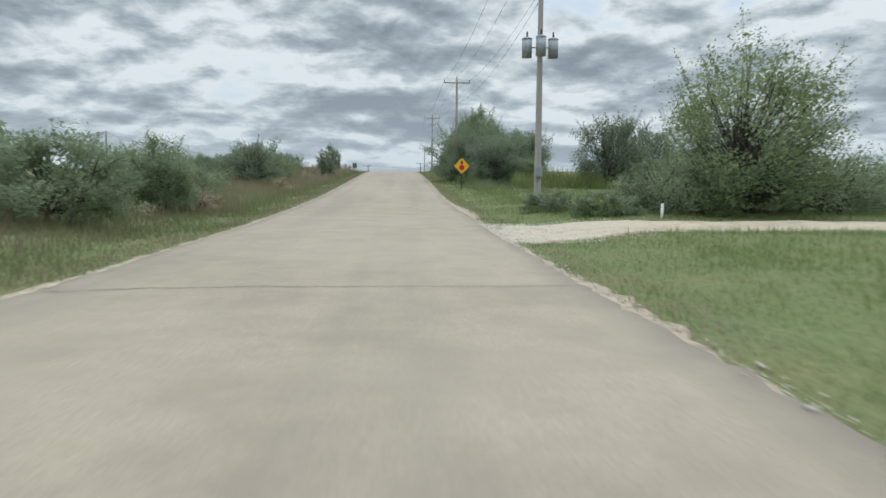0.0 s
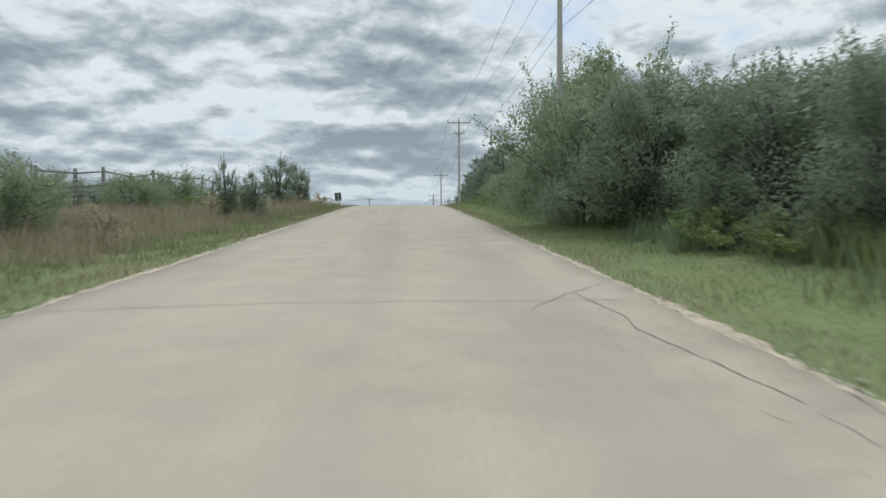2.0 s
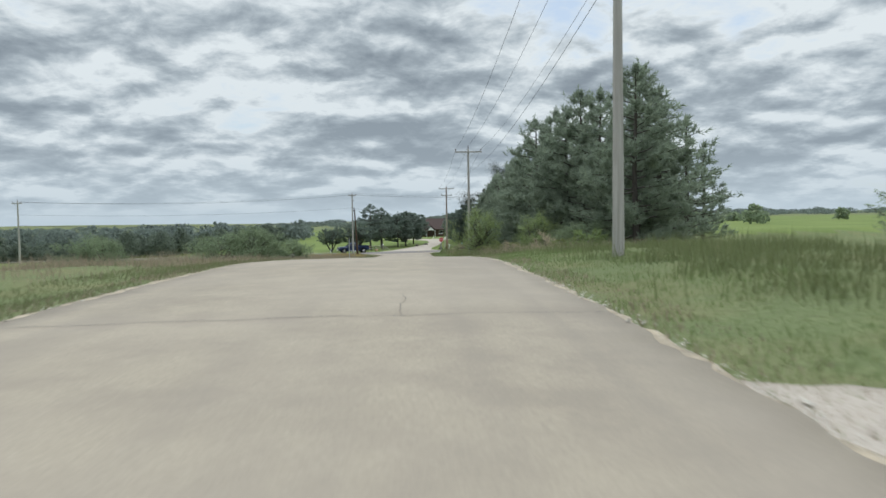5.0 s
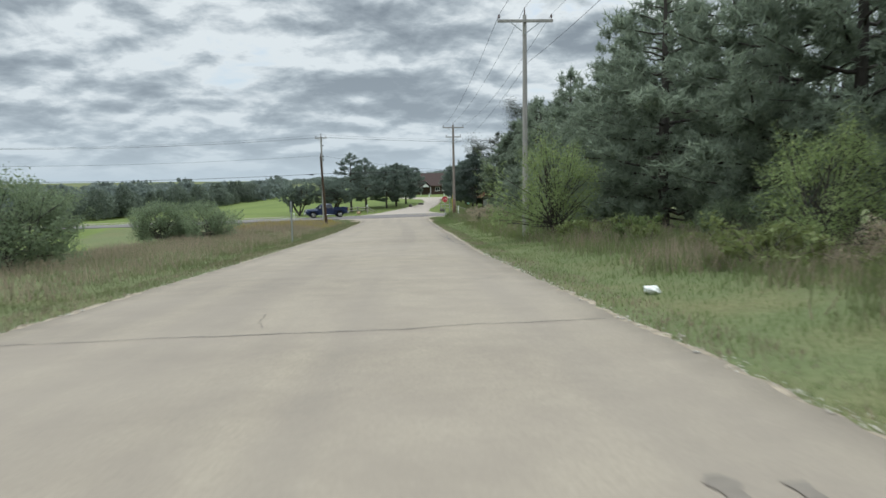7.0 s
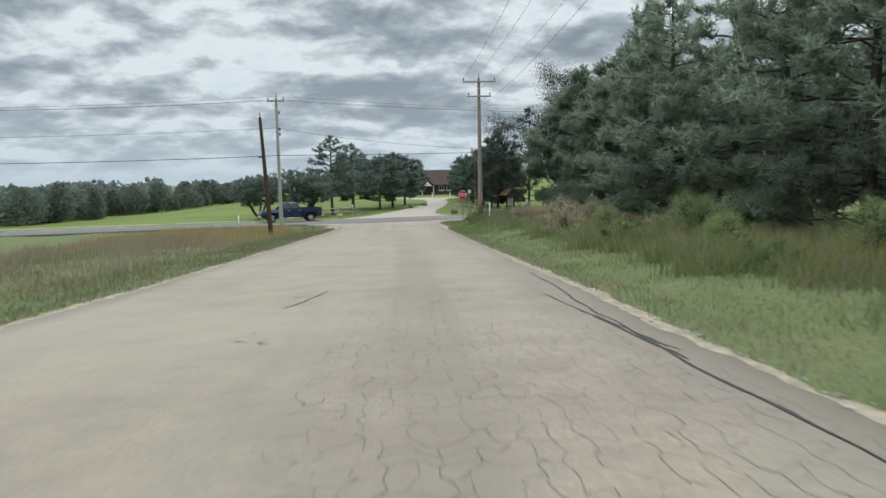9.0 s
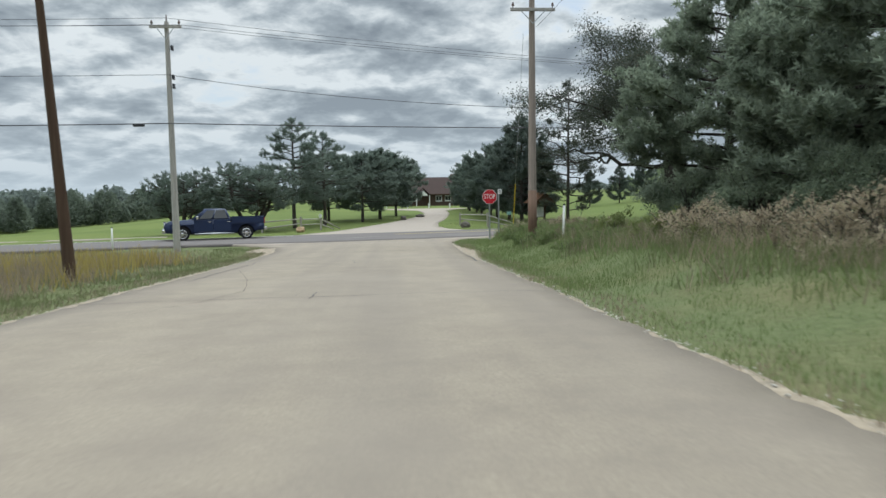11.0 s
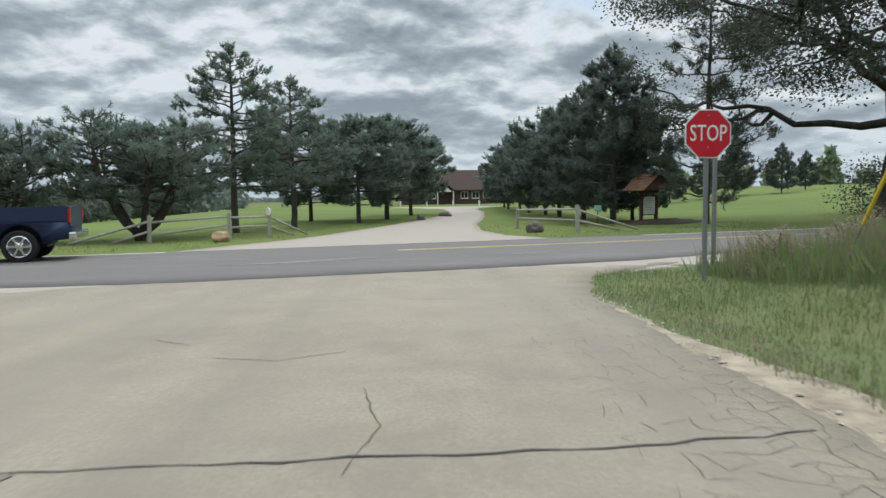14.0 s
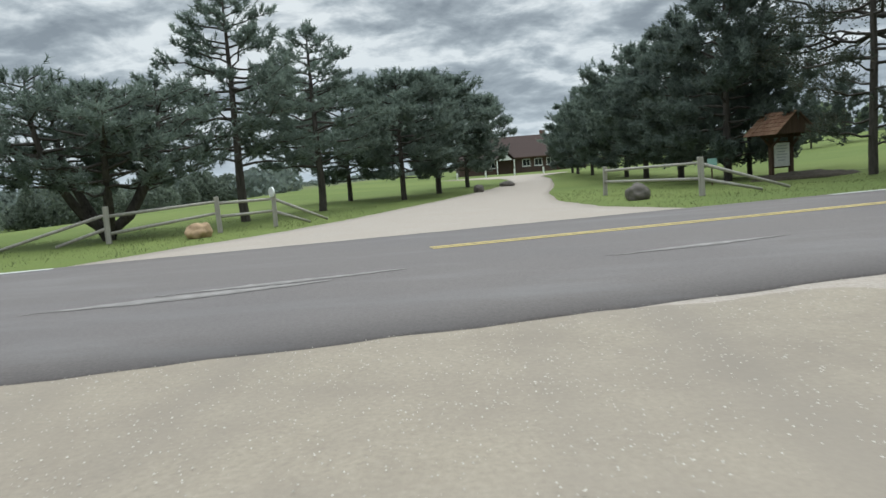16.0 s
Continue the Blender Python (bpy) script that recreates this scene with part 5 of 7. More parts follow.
far_l = utility_pole(-10.05, 226.4, 11.45, 0.165, "grey wooden utility pole with small line fittings", [(11.2, 0.7, (-0.6, 0.6))])
for hgt in (10.3, 9.0, 8.6):
    z0 = float(land(-10.05, 226.4))
    part("fitting", boxes((0.09, 0.2, 0.22), (0.2, 0, hgt - z0), 0.02), DARK_METAL, far_l)
utility_pole(-8.1, 212.0, 8.6, 0.15, "plain dark wooden pole leaning slightly in the grass", (), DARK_WOOD, lean=(-0.35, 0.0))
utility_pole(-58.0, 214.0, 10.6, 0.16, "distant wooden utility pole beside the crossing road", [(10.3, 0.7, (-0.6, 0.6))])
utility_pole(46.0, 242.5, 12.2, 0.17, "distant wooden utility pole beside the crossing road", [(11.9, 0.7, (-0.6, 0.6))])
for off in (0.6, -0.6, 0.0):
    h = 11.3 + (0.3 if off == 0 else 0)
    wire((-58 + off, 214, 10.5), (-10.05 + off, 226.3, h), 0.8, 0.009, "thin dark overhead power line")
    wire((-10.05 + off, 226.3, h), (46.0 + off, 242.4, 11.7), 0.8, 0.009, "thin dark overhead power line")
wire((-58, 214, 8.6), (-10.05, 226.3, 9.1), 0.6, 0.011, "thin dark overhead line")
wire((-10.05, 226.3, 9.1), (5.68, 222.0, 7.0), 0.25, 0.011, "thin dark overhead line")
wire((-58, 214, 7.0), (-10.05, 226.2, 6.92), 0.5, 0.022, "thick black communication cable")
wire((-10.05, 226.2, 6.92), (46.0, 242.4, 8.4), 0.35, 0.022, "thick black communication cable")
box_ob = thing("splice_box", pose(-11.3, 225.9, 6.82), "small dark splice box hanging on the cable", "cable box")
part("case", boxes((0.5, 0.14, 0.14), (0, 0, 0), 0.04), DARK_METAL, box_ob)

# ---- signs and posts ----


def octagon(r, turn=22.5):
    return [(r * math.cos(radians(turn + 45 * i)), r * math.sin(radians(turn + 45 * i))) for i in range(8)]


def letters(body, size, mat, parent, m):
    cu = bpy.data.curves.new("lettering", "FONT")
    cu.body, cu.size, cu.align_x, cu.align_y, cu.extrude, cu.resolution_u = body, size, "CENTER", "CENTER", 0.003, 3
    tmp = bpy.data.objects.new("lettering_source", cu)
    me = bpy.data.meshes.new_from_object(tmp)
    bpy.data.objects.remove(tmp)
    me.materials.clear()
    me.materials.append(mat)
    ob = part("lettering", me, mat, parent, "white raised lettering")
    ob.matrix_local = m
    return ob


def channel_post(h, root, name="post", metal=STEEL):
    bm = bmesh.new()
    box(bm, (0.045, 0.006, h + 0.4), pose(0, 0, h / 2 - 0.2))
    for s in (-1, 1):
        box(bm, (0.006, 0.03, h + 0.4), pose(s * 0.024, 0.014, h / 2 - 0.2))
        box(bm, (0.018, 0.005, h + 0.4), pose(s * 0.034, 0.029, h / 2 - 0.2))
    return part(name, bm, metal, root)


def stop_sign(x, y, centre, turn):
    z0 = float(land(x, y))
    root = thing("stop_sign", pose(x, y, z0, 0, 0, turn), "red octagonal stop sign on a galvanised steel post", "stop sign")
    channel_post(centre - z0 + 0.2, root)
    R = 0.381 / math.cos(radians(22.5))
    pl = part("plate", prism([(a, b) for a, b in octagon(R)], 0.006), SIGN_WHITE, root)
    pl.location = (0, -0.02, centre - z0)
    face = part("face", prism([(a, b) for a, b in octagon(R - 0.022)], 0.004), SIGN_RED, root)
    face.location = (0, -0.0275, centre - z0)
    letters("STOP", 0.30, SIGN_WHITE, root, Matrix.Translation((0, -0.031, centre - z0)) @ pose(0, 0, 0, 90, 0, 0) @ Matrix.Diagonal((0.86, 1.2, 1, 1)))
    for s in (-0.15, 0.2):
        part("bolt", rod(bmesh.new(), (0, -0.034, centre - z0 + s * 1.4), (0, -0.026, centre - z0 + s * 1.4), 0.011, None, 8), STEEL, root)
    return root


stop_sign(5.08, 230.25, 3.37, 4.0)


def street_sign(x, y):
    z0 = float(land(x, y))
    root = thing("route_marker", pose(x, y, z0, 0, 0, 2), "small white sign on a thin steel post behind the stop sign", "road sign")
    channel_post(2.75, root)
    part("plate", boxes((0.22, 0.006, 0.26), (0.06, -0.02, 2.6), 0.002), SIGN_WHITE, root)
    part("printed_bar", boxes((0.12, 0.004, 0.03), (0.06, -0.026, 2.64)), SIGN_BLACK, root)
    part("printed_bar", boxes((0.10, 0.004, 0.03), (0.06, -0.026, 2.57)), SIGN_BLACK, root)


street_sign(5.75, 231.4)


def warning_sign(x, y, centre, turn):
    z0 = float(land(x, y))
    root = thing("warning_sign", pose(x, y, z0, 0, 0, turn), "amber diamond stop-ahead sign with a red octagon and black arrow", "road sign")
    channel_post(centre - z0 + 0.3, root, "post", POST_GREEN)
    h = 0.54

    def diamond(r, c=0.05):
        return [(r - c, -c), (r - c, c), (c, r - c), (-c, r - c), (-(r - c), c), (-(r - c), -c), (-c, -(r - c)), (c, -(r - c))]
    for nm, r, d, mt in (("plate", h, 0.0, SIGN_YELLOW), ("border", h - 0.018, 0.0045, SIGN_BLACK), ("face", h - 0.036, 0.0075, SIGN_YELLOW)):
        p = part(nm, prism(diamond(r), 0.004), mt, root)
        p.location = (0, -0.022 - d, centre - z0)
    o = part("octagon", prism(octagon(0.185), 0.004), SIGN_RED, root, "red octagon symbol")
    o.location = (0, -0.034, centre - z0 - 0.10)
    arrow = [(-0.045, 0.10), (0.045, 0.10), (0.045, 0.20), (0.12, 0.20), (0.0, 0.36), (-0.12, 0.20), (-0.045, 0.20)]
    a = part("arrow", prism(arrow, 0.004), SIGN_BLACK, root, "black arrow symbol")
    a.location = (0, -0.034, centre - z0)


warning_sign(4.09, 64.0, 4.78, 6.0)


def back_sign(x, y, h, turn, label, w=0.62, ht=0.62, lean=0.0):
    root = thing("road_sign", pose(x, y, float(land(x, y)), 0, lean, turn), label, "road sign")
    channel_post(h, root)
    part("plate", boxes((w, 0.006, ht), (0, 0.035, h - ht / 2 + 0.05), 0.002), SIGN_BACK, root)


back_sign(-6.7, 122.3, 1.45, 12, "bare dark back of a roadside sign in dry grass", 0.6, 0.75, -6)
back_sign(-6.3, 180.3, 2.2, 4, "grey back of a road sign on a dark post", 0.18, 0.62)
back_sign(25.0, 246.5, 2.4, 45, "dark back of a small diamond road sign", 0.42, 0.42)


def marker_post(x, y, h, label):
    root = thing("marker_post", pose(x, y, float(land(x, y)), 2, 1, 0), label, "marker post")
    part("tube", rod(bmesh.new(), (0, 0, -0.3), (0, 0, h), 0.043, 0.04, 12), WHITE_PAINT, root, "", True)
    part("cap", rod(bmesh.new(), (0, 0, h), (0, 0, h + 0.06), 0.042, 0.03, 12), SIGN_BLACK, root)


marker_post(5.75, 217.2, 1.12, "white plastic cable marker post with a dark cap")
marker_post(-14.2, 229.5, 1.1, "white plastic marker post beside the crossing road")
marker_post(7.6, 39.4, 0.4, "short white reflector post at the lane corner")
guy = thing("guy_wire", pose(5.95, 228.2, float(land(5.95, 228.2))), "steel guy wire with a yellow plastic guard", "guy wire")
part("strand", rod(bmesh.new(), (0, 0, 0), (-0.62, -6.2, 8.6), 0.008, None, 6), STEEL, guy)
part("guard", rod(bmesh.new(), (-0.05, -0.5, 0.69), (-0.19, -1.9, 2.63), 0.024, None, 8), YELLOW_PLASTIC, guy, "yellow plastic guard tube")
trash = thing("litter", pose(3.5, 153.3, float(land(3.5, 153.3)) + 0.05, 8, 5, 30), "crumpled white litter bag on the verge", "litter")
bm = bmesh.new()
bmesh.ops.create_icosphere(bm, subdivisions=3, radius=0.12)
for v in bm.verts:
    v.co *= 1 + 0.35 * noise.noise(v.co * 14)
    v.co.z *= 0.55
part("bag", bm, WHITE_PAINT, trash)

barrier = thing("pipe_barrier", pose(16.5, 46.0, float(land(16.5, 46.0)), 0, 0, 4), "low white pipe barrier beside the gravel lane", "barrier")
for px in (0.0, 3.2, 6.4):
    part("post", rod(bmesh.new(), (px, 0, -0.3), (px, 0, 0.62), 0.05, None, 10), WHITE_PAINT, barrier)
part("rail", rod(bmesh.new(), (-0.2, 0, 0.58), (6.6, 0, 0.62), 0.045, None, 10), WHITE_PAINT, barrier)

# ---- cracks on the country road ----


def crack_path(rg, a, b, n, wob):
    return wander(rg, (*a, 0), (*b, 0), n, wob)[:, :2]


def crack(pts, width, seed, mat=TAR):
    rg = np.random.default_rng(seed)
    pts = np.asarray(pts)
    d = np.gradient(pts, axis=0)
    d /= np.linalg.norm(d, axis=1)[:, None] + 1e-9
    nrm = np.stack([-d[:, 1], d[:, 0]], -1)
    w = width * rg.uniform(0.35, 1.15, len(pts))[:, None] / 2
    L, R = pts + nrm * w, pts - nrm * w
    V = np.stack([L, R], 1).reshape(-1, 2)
    Z = crowned(V[:, 0], V[:, 1]) + 0.006
    i = np.arange(len(pts) - 1) * 2
    return part("crack", mesh_np("crack", np.column_stack([V, Z]), np.stack([i, i + 1, i + 3, i + 2], -1), mat), mat, country)


rg = np.random.default_rng(9)
CROSS = (28.6, 38.5, 47.2, 55.2, 66.0, 75.5, 85.0, 93.4, 94.6, 104.0, 112.0, 119.5, 128.0, 136.5, 143.0, 151.0, 156.2, 164.0, 171.9, 188.5, 196.5, 205.7, 215.2, 216.6, 223.0)
for k, y in enumerate(CROSS):
    l, r = np.interp(y, LEFT_Y, LEFT_X) + 0.15, np.interp(y, RIGHT_Y, RIGHT_X) - 0.1
    bow = rg.uniform(-0.25, 0.05)
    crack(crack_path(rg, (l, y - 0.25 + bow), (r, y + 0.1), 46, 0.02), 0.014 if k % 3 else 0.022, 100 + k)
    if k % 2:
        m = rg.uniform(l + 1, r - 1)
        crack(crack_path(rg, (m, y), (m + rg.uniform(-0.4, 0.4), y + rg.uniform(1.0, 2.2)), 16, 0.02), 0.012, 300 + k, STAIN)
    if k % 3 == 1:
        crack(crack_path(rg, (r - 1.4, y - 0.8), (r - 0.1, y + 1.3), 16, 0.03), 0.014, 500 + k, STAIN)
for k, (p, q, n, w) in enumerate((((2.2, 170.3), (1.97, 172.6), 16, 0.04), ((1.97, 172.6), (2.35, 184.6), 40, 0.035), ((2.15, 177.0), (1.93, 179.4), 14, 0.035),
                                  ((2.05, 176.6), (1.82, 181.2), 18, 0.03),
                                  ((2.05, 101.6), (2.2, 106.4), 24, 0.06), ((-4.5, 209.5), (-4.5, 217.8), 30, 0.035), ((-1.34, 205.3), (-1.34, 206.2), 12, 0.025), ((-1.2, 215.0), (-1.37, 216.5), 16, 0.03),
                                  ((2.5, 215.1), (2.68, 217.6), 14, 0.06), ((2.62, 217.7), (2.63, 219.4), 10, 0.03), ((-1.8, 180.2), (-1.44, 182.2), 10, 0.03))):
    crack(crack_path(rg, p, q, n, 0.02), w, 700 + k)
for k, (x0, y0, x1, y1, w) in enumerate(((0.48, 163.5, 0.48, 164.6, 0.09), (0.86, 163.4, 0.86, 164.9, 0.10), (1.12, 140.2, 1.18, 146.4, 0.17), (1.53, 140.0, 1.49, 146.3, 0.17))):
    crack(crack_path(rg, (x0, y0), (x1, y1), 70 if k > 1 else 12, 0.001), w, 800 + k, STAIN if k > 1 else STAIN_FAINT)


def broken_patch(x, y, w, ln, n, seed):
    """A worn spot: a knot of short thin cracks."""
    rg = np.random.default_rng(seed)
    for i in range(n):
        px, py = x + rg.normal(0, w / 2.2), y + rg.normal(0, ln / 2.2)
        a = rg.normal(0, 0.5) + (1.57 if i % 3 == 0 else 0)
        d = rg.uniform(0.15, 0.4) * (w + ln) / 2
        crack(crack_path(rg, (px - d * math.cos(a), py - d * math.sin(a)), (px + d * math.cos(a), py + d * math.sin(a)), 14, 0.02), rg.uniform(0.006, 0.02), seed * 50 + i, STAIN)


for k, (x, y, w, ln, n) in enumerate(((-1.6, 181.1, 0.35, 1.0, 10), (-0.4, 182.1, 0.3, 0.4, 5), (0.85, 182.6, 0.35, 0.5, 6), (0.2, 180.3, 0.25, 0.5, 4), (-1.68, 177.8, 0.15, 0.6, 4),
                                      (1.0, 56.2, 0.8, 0.5, 14), (0.3, 94.0, 0.9, 0.6, 12), (-2.4, 92.0, 0.5, 2.0, 8), (-2.2, 74.0, 0.4, 1.5, 7), (1.6, 78.5, 0.4, 2.0, 8))):
    broken_patch(x, y, w, ln, n, 40 + k)
crack(crack_path(rg, (-2.1, 228.78), (2.45, 228.8), 40, 0.012), 0.012, 990)


def crazing(regions, seed):
    """Alligator cracking: crooked edges of small uneven cells, joined as one piece of the road."""
    rg = np.random.default_rng(seed)
    V, F, k0 = [], [], 0
    for x0, x1, y0, y1, cell, drop in regions:
        nx, ny = int((x1 - x0) / cell) + 1, int((y1 - y0) / (cell * 1.15)) + 1
        gx, gy = np.meshgrid(np.linspace(x0, x1, nx), np.linspace(y0, y1, ny), indexing="ij")
        gy = gy + (np.arange(nx) % 2)[:, None] * cell * 0.55
        gx = gx + rg.uniform(-0.33, 0.33, gx.shape) * cell
        gy = gy + rg.uniform(-0.33, 0.33, gy.shape) * cell
        for i in range(nx):
            for j in range(ny):
                for a, b in ((i + 1, j), (i, j + 1)):
                    fade = drop + 0.5 * (1 - min(1.0, (gx[i, j] - x0 + 0.1) / 0.8)) * (1 - drop)
                    if a >= nx or b >= ny or rg.uniform() < fade:
                        continue
                    p, q = np.array([gx[i, j], gy[i, j]]), np.array([gx[a, b], gy[a, b]])
                    m = (p + q) / 2 + rg.normal(0, 0.13 * cell, 2)
                    w = rg.uniform(0.0006, 0.0026, 3)
                    for u, v, wu, wv in ((p, m, w[0], w[1]), (m, q, w[1], w[2])):
                        d = (v - u) / (np.linalg.norm(v - u) + 1e-6)
                        n = np.array([-d[1], d[0]])
                        V += [u + n * wu, u - n * wu, v - n * wv, v + n * wv]
                        F.append([k0, k0 + 1, k0 + 2, k0 + 3])
                        k0 += 4
    V = np.array(V)
    me = mesh_np("crazing", np.column_stack([V, crowned(V[:, 0], V[:, 1]) + 0.005]), np.array(F), CRACK)
    tagged(part("crazing", me, None, country), kind="stuff")


crazing(((0.6, 2.45, 41.0, 47.0, 0.19, 0.35), (1.4, 2.35, 61.5, 66.0, 0.24, 0.6), (1.3, 2.4, 76.0, 84.0, 0.24, 0.65), (0.2, 2.2, 97.0, 102.5, 0.15, 0.4),
         (-0.9, 2.15, 172.5, 182.0, 0.14, 0.36), (1.0, 2.2, 182.0, 186.0, 0.17, 0.55), (1.5, 2.75, 216.5, 228.5, 0.14, 0.4)), 5)

# single cracks and sealed seams that stand out
SEAMS = (
    (TAR, 0.015, ((0.98, 48.8), (0.53, 47.3), (0.85, 46.5), (1.21, 45.0), (1.02, 44.3))),
    (TAR, 0.015, ((2.3, 46.15), (2.4, 45.7), (2.45, 45.1), (2.42, 44.6), (2.44, 43.9), (2.42, 43.0))),
    (CRACK, 0.013, ((1.7, 66.5), (1.83, 65.1), (1.77, 64.5), (1.81, 64.0), (1.92, 63.4), (2.0, 62.6))),
    (TAR, 0.011, ((0.5, 101.6), (1.5, 101.75), (2.2, 101.9))),
    (TAR, 0.011, ((0.7, 101.5), (1.4, 101.4), (2.2, 101.5))),
    (TAR, 0.014, ((1.0, 101.2), (1.66, 101.1), (2.2, 101.0))),
    (TAR, 0.014, ((0.4, 100.9), (1.64, 100.8), (2.2, 100.5))),
    (CRACK, 0.011, ((1.7, 100.6), (2.1, 99.6), (2.2, 98.6))),
    (CRACK, 0.021, ((-3.27, 98.5), (-3.05, 91.0), (-2.98, 87.5), (-2.84, 84.0))),
    (STAIN_FAINT, 0.16, ((-2.1, 108.0), (-1.75, 97.0), (-1.38, 86.0))),
    (CRACK, 0.014, ((-4.2, 213.0), (-3.2, 209.4), (-2.7, 206.8), (-3.0, 205.2), (-3.6, 204.0))),
    (CRACK, 0.013, ((-1.25, 225.3), (-0.7, 225.1), (-0.18, 225.4))),
    (CRACK, 0.014, ((-2.04, 226.2), (-1.62, 225.9))),
    (STAIN, 0.10, ((-2.9, 222.8), (-2.72, 223.2))),
    (STAIN, 0.10, ((-1.71, 222.8), (-1.43, 222.8))),
    (CRACK, 0.010, ((0.09, 222.7), (0.23, 223.4), (0.1, 224.2))),
)
for k, (mat, width, knots) in enumerate(SEAMS):
    line = [crack_path(rg, p, q, 10, 0.008)[(1 if n else 0):] for n, (p, q) in enumerate(zip(knots[:-1], knots[1:]))]
    crack(np.concatenate(line), width, 1200 + k, mat)


def stones(name, seed, n, xf, yr, zf, size, label, keep=None):
    """Loose chips of stone lying on the ground."""
    rg = np.random.default_rng(seed)
    y = rg.uniform(*yr, n)
    x = xf(rg, y)
    if keep is not None:
        k = keep(x, y)
        x, y = x[k], y[k]
        n = len(x)
    c = np.stack([x, y, zf(x, y)], -1)
    s = size * rg.uniform(0.4, 1.3, n)[:, None]
    a = rg.uniform(0, 2 * np.pi, n)
    V = []
    for t in range(3):
        an = a + 2 * np.pi * t / 3 + rg.uniform(-0.4, 0.4, n)
        V.append(c + np.stack([np.cos(an), np.sin(an), np.full(n, -0.1)], -1) * s)
    V.append(c + np.stack([rg.uniform(-0.2, 0.2, n), rg.uniform(-0.2, 0.2, n), np.full(n, 0.6)], -1) * s)
    V = np.stack(V, 1).reshape(-1, 3)
    i = np.arange(n)[:, None] * 4
    F = np.concatenate([i + np.array([[0, 1, 3]]), i + np.array([[1, 2, 3]]), i + np.array([[2, 0, 3]])])
    return tagged(new(name, mesh_np(name, V, F, FLECK)), label, "gravel", kind="stuff")


stones("edge_gravel", 1, 14000, lambda rg, y: np.interp(y, RIGHT_Y, RIGHT_X) + rg.normal(0.03, 0.08, len(y)), (20, 229), lambda x, y: np.maximum(land(x, y), road_z(x, y) - 0.02), 0.014, "loose pale gravel along the road edge")
stones("edge_gravel", 2, 9000, lambda rg, y: np.interp(y, LEFT_Y, LEFT_X) - rg.normal(0.03, 0.08, len(y)), (20, 229), lambda x, y: np.maximum(land(x, y), road_z(x, y) - 0.02), 0.014, "loose pale gravel along the road edge")
stones("junction_gravel", 3, 14000, lambda rg, y: rg.normal(0.5, 3.4, len(y)), (228, 236), lambda x, y: road_z(x, y) + 0.042, 0.0065, "loose pale stones scattered over the junction",
       keep=lambda x, y: (np.abs(x) < 9) & (np.abs(y - SKEW * x - MAIN_Y + 6.0) < 2.0))
stones("lane_gravel", 4, 3500, lambda rg, y: 2.4 + np.abs(rg.normal(0, 1.5, len(y))), (34, 39.5), lambda x, y: land(x, y) + 0.02, 0.018, "loose pale gravel at the lane mouth")


def rubble(name, label, seed, n, xr, yr, size, mat, keep=None):
    """Loose broken lumps lying at the edge of the paving."""
    rg = np.random.default_rng(seed)
    x, y = rg.uniform(*xr, n), rg.uniform(*yr, n)
    if keep is not None:
        k = keep(x, y)
        x, y = x[k], y[k]
    base = np.array([[1, 0, 0], [-1, 0, 0], [0, 1, 0], [0, -1, 0], [0, 0, 1], [0, 0, -1], [.7, .7, .4], [-.7, .6, .4], [-.6, -.7, .5], [.7, -.6, .4]], float)
    tri = np.array([[0, 6, 9], [6, 4, 9], [6, 2, 7], [6, 7, 4], [7, 1, 8], [7, 8, 4], [8, 3, 9], [8, 9, 4], [0, 2, 6], [2, 1, 7], [1, 3, 8], [3, 0, 9]])
    V, F = [], []
    for i in range(len(x)):
        s = size * rg.uniform(0.4, 1.4) * np.array([rg.uniform(0.7, 1.5), rg.uniform(0.7, 1.3), rg.uniform(0.3, 0.6)])
        a = rg.uniform(0, 6.28)
        p = (base + rg.normal(0, 0.12, base.shape)) * s
        p = np.column_stack([p[:, 0] * np.cos(a) - p[:, 1] * np.sin(a), p[:, 0] * np.sin(a) + p[:, 1] * np.cos(a), p[:, 2]])
        V.append(p + np.array([x[i], y[i], float(land(x[i], y[i])) + 0.012]))
        F.append(tri + 10 * i)
    tagged(new(name, mesh_np(name, np.concatenate(V), np.concatenate(F), mat)), label, "rubble", kind="stuff")


RUBBLE = plain("broken_road_edge", (0.30, 0.252, 0.198), 0.95, 0, 0.3, 14, 0.4)
rubble("broken_asphalt", "broken lumps of paving at the mouth of the sandy lane", 61, 240, (2.35, 4.2), (32.5, 41.5), 0.024, RUBBLE,
       lambda x, y: np.abs(y - lane_mid(x)) < 1.6 + 2.6 * np.exp(-(x - 2.2) / 1.4))
rubble("edge_stones", "loose pale stones along the ragged road edge", 62, 2200, (2.2, 3.0), (18, 228), 0.022, FLECK,
       lambda x, y: np.abs(x - np.interp(y, RIGHT_Y, RIGHT_X) - 0.08) < 0.14)
rubble("edge_stones", "loose pale stones along the ragged road edge", 63, 1500, (-5.3, -3.6), (18, 226), 0.022, FLECK,
       lambda x, y: np.abs(x - np.interp(y, LEFT_Y, LEFT_X) + 0.06) < 0.13)

# ---- fences, boulders and the notice board by the driveway ----


def at_ground(x, y, turn=0.0):
    return pose(x, y, float(land(x, y)), 0, 0, turn)


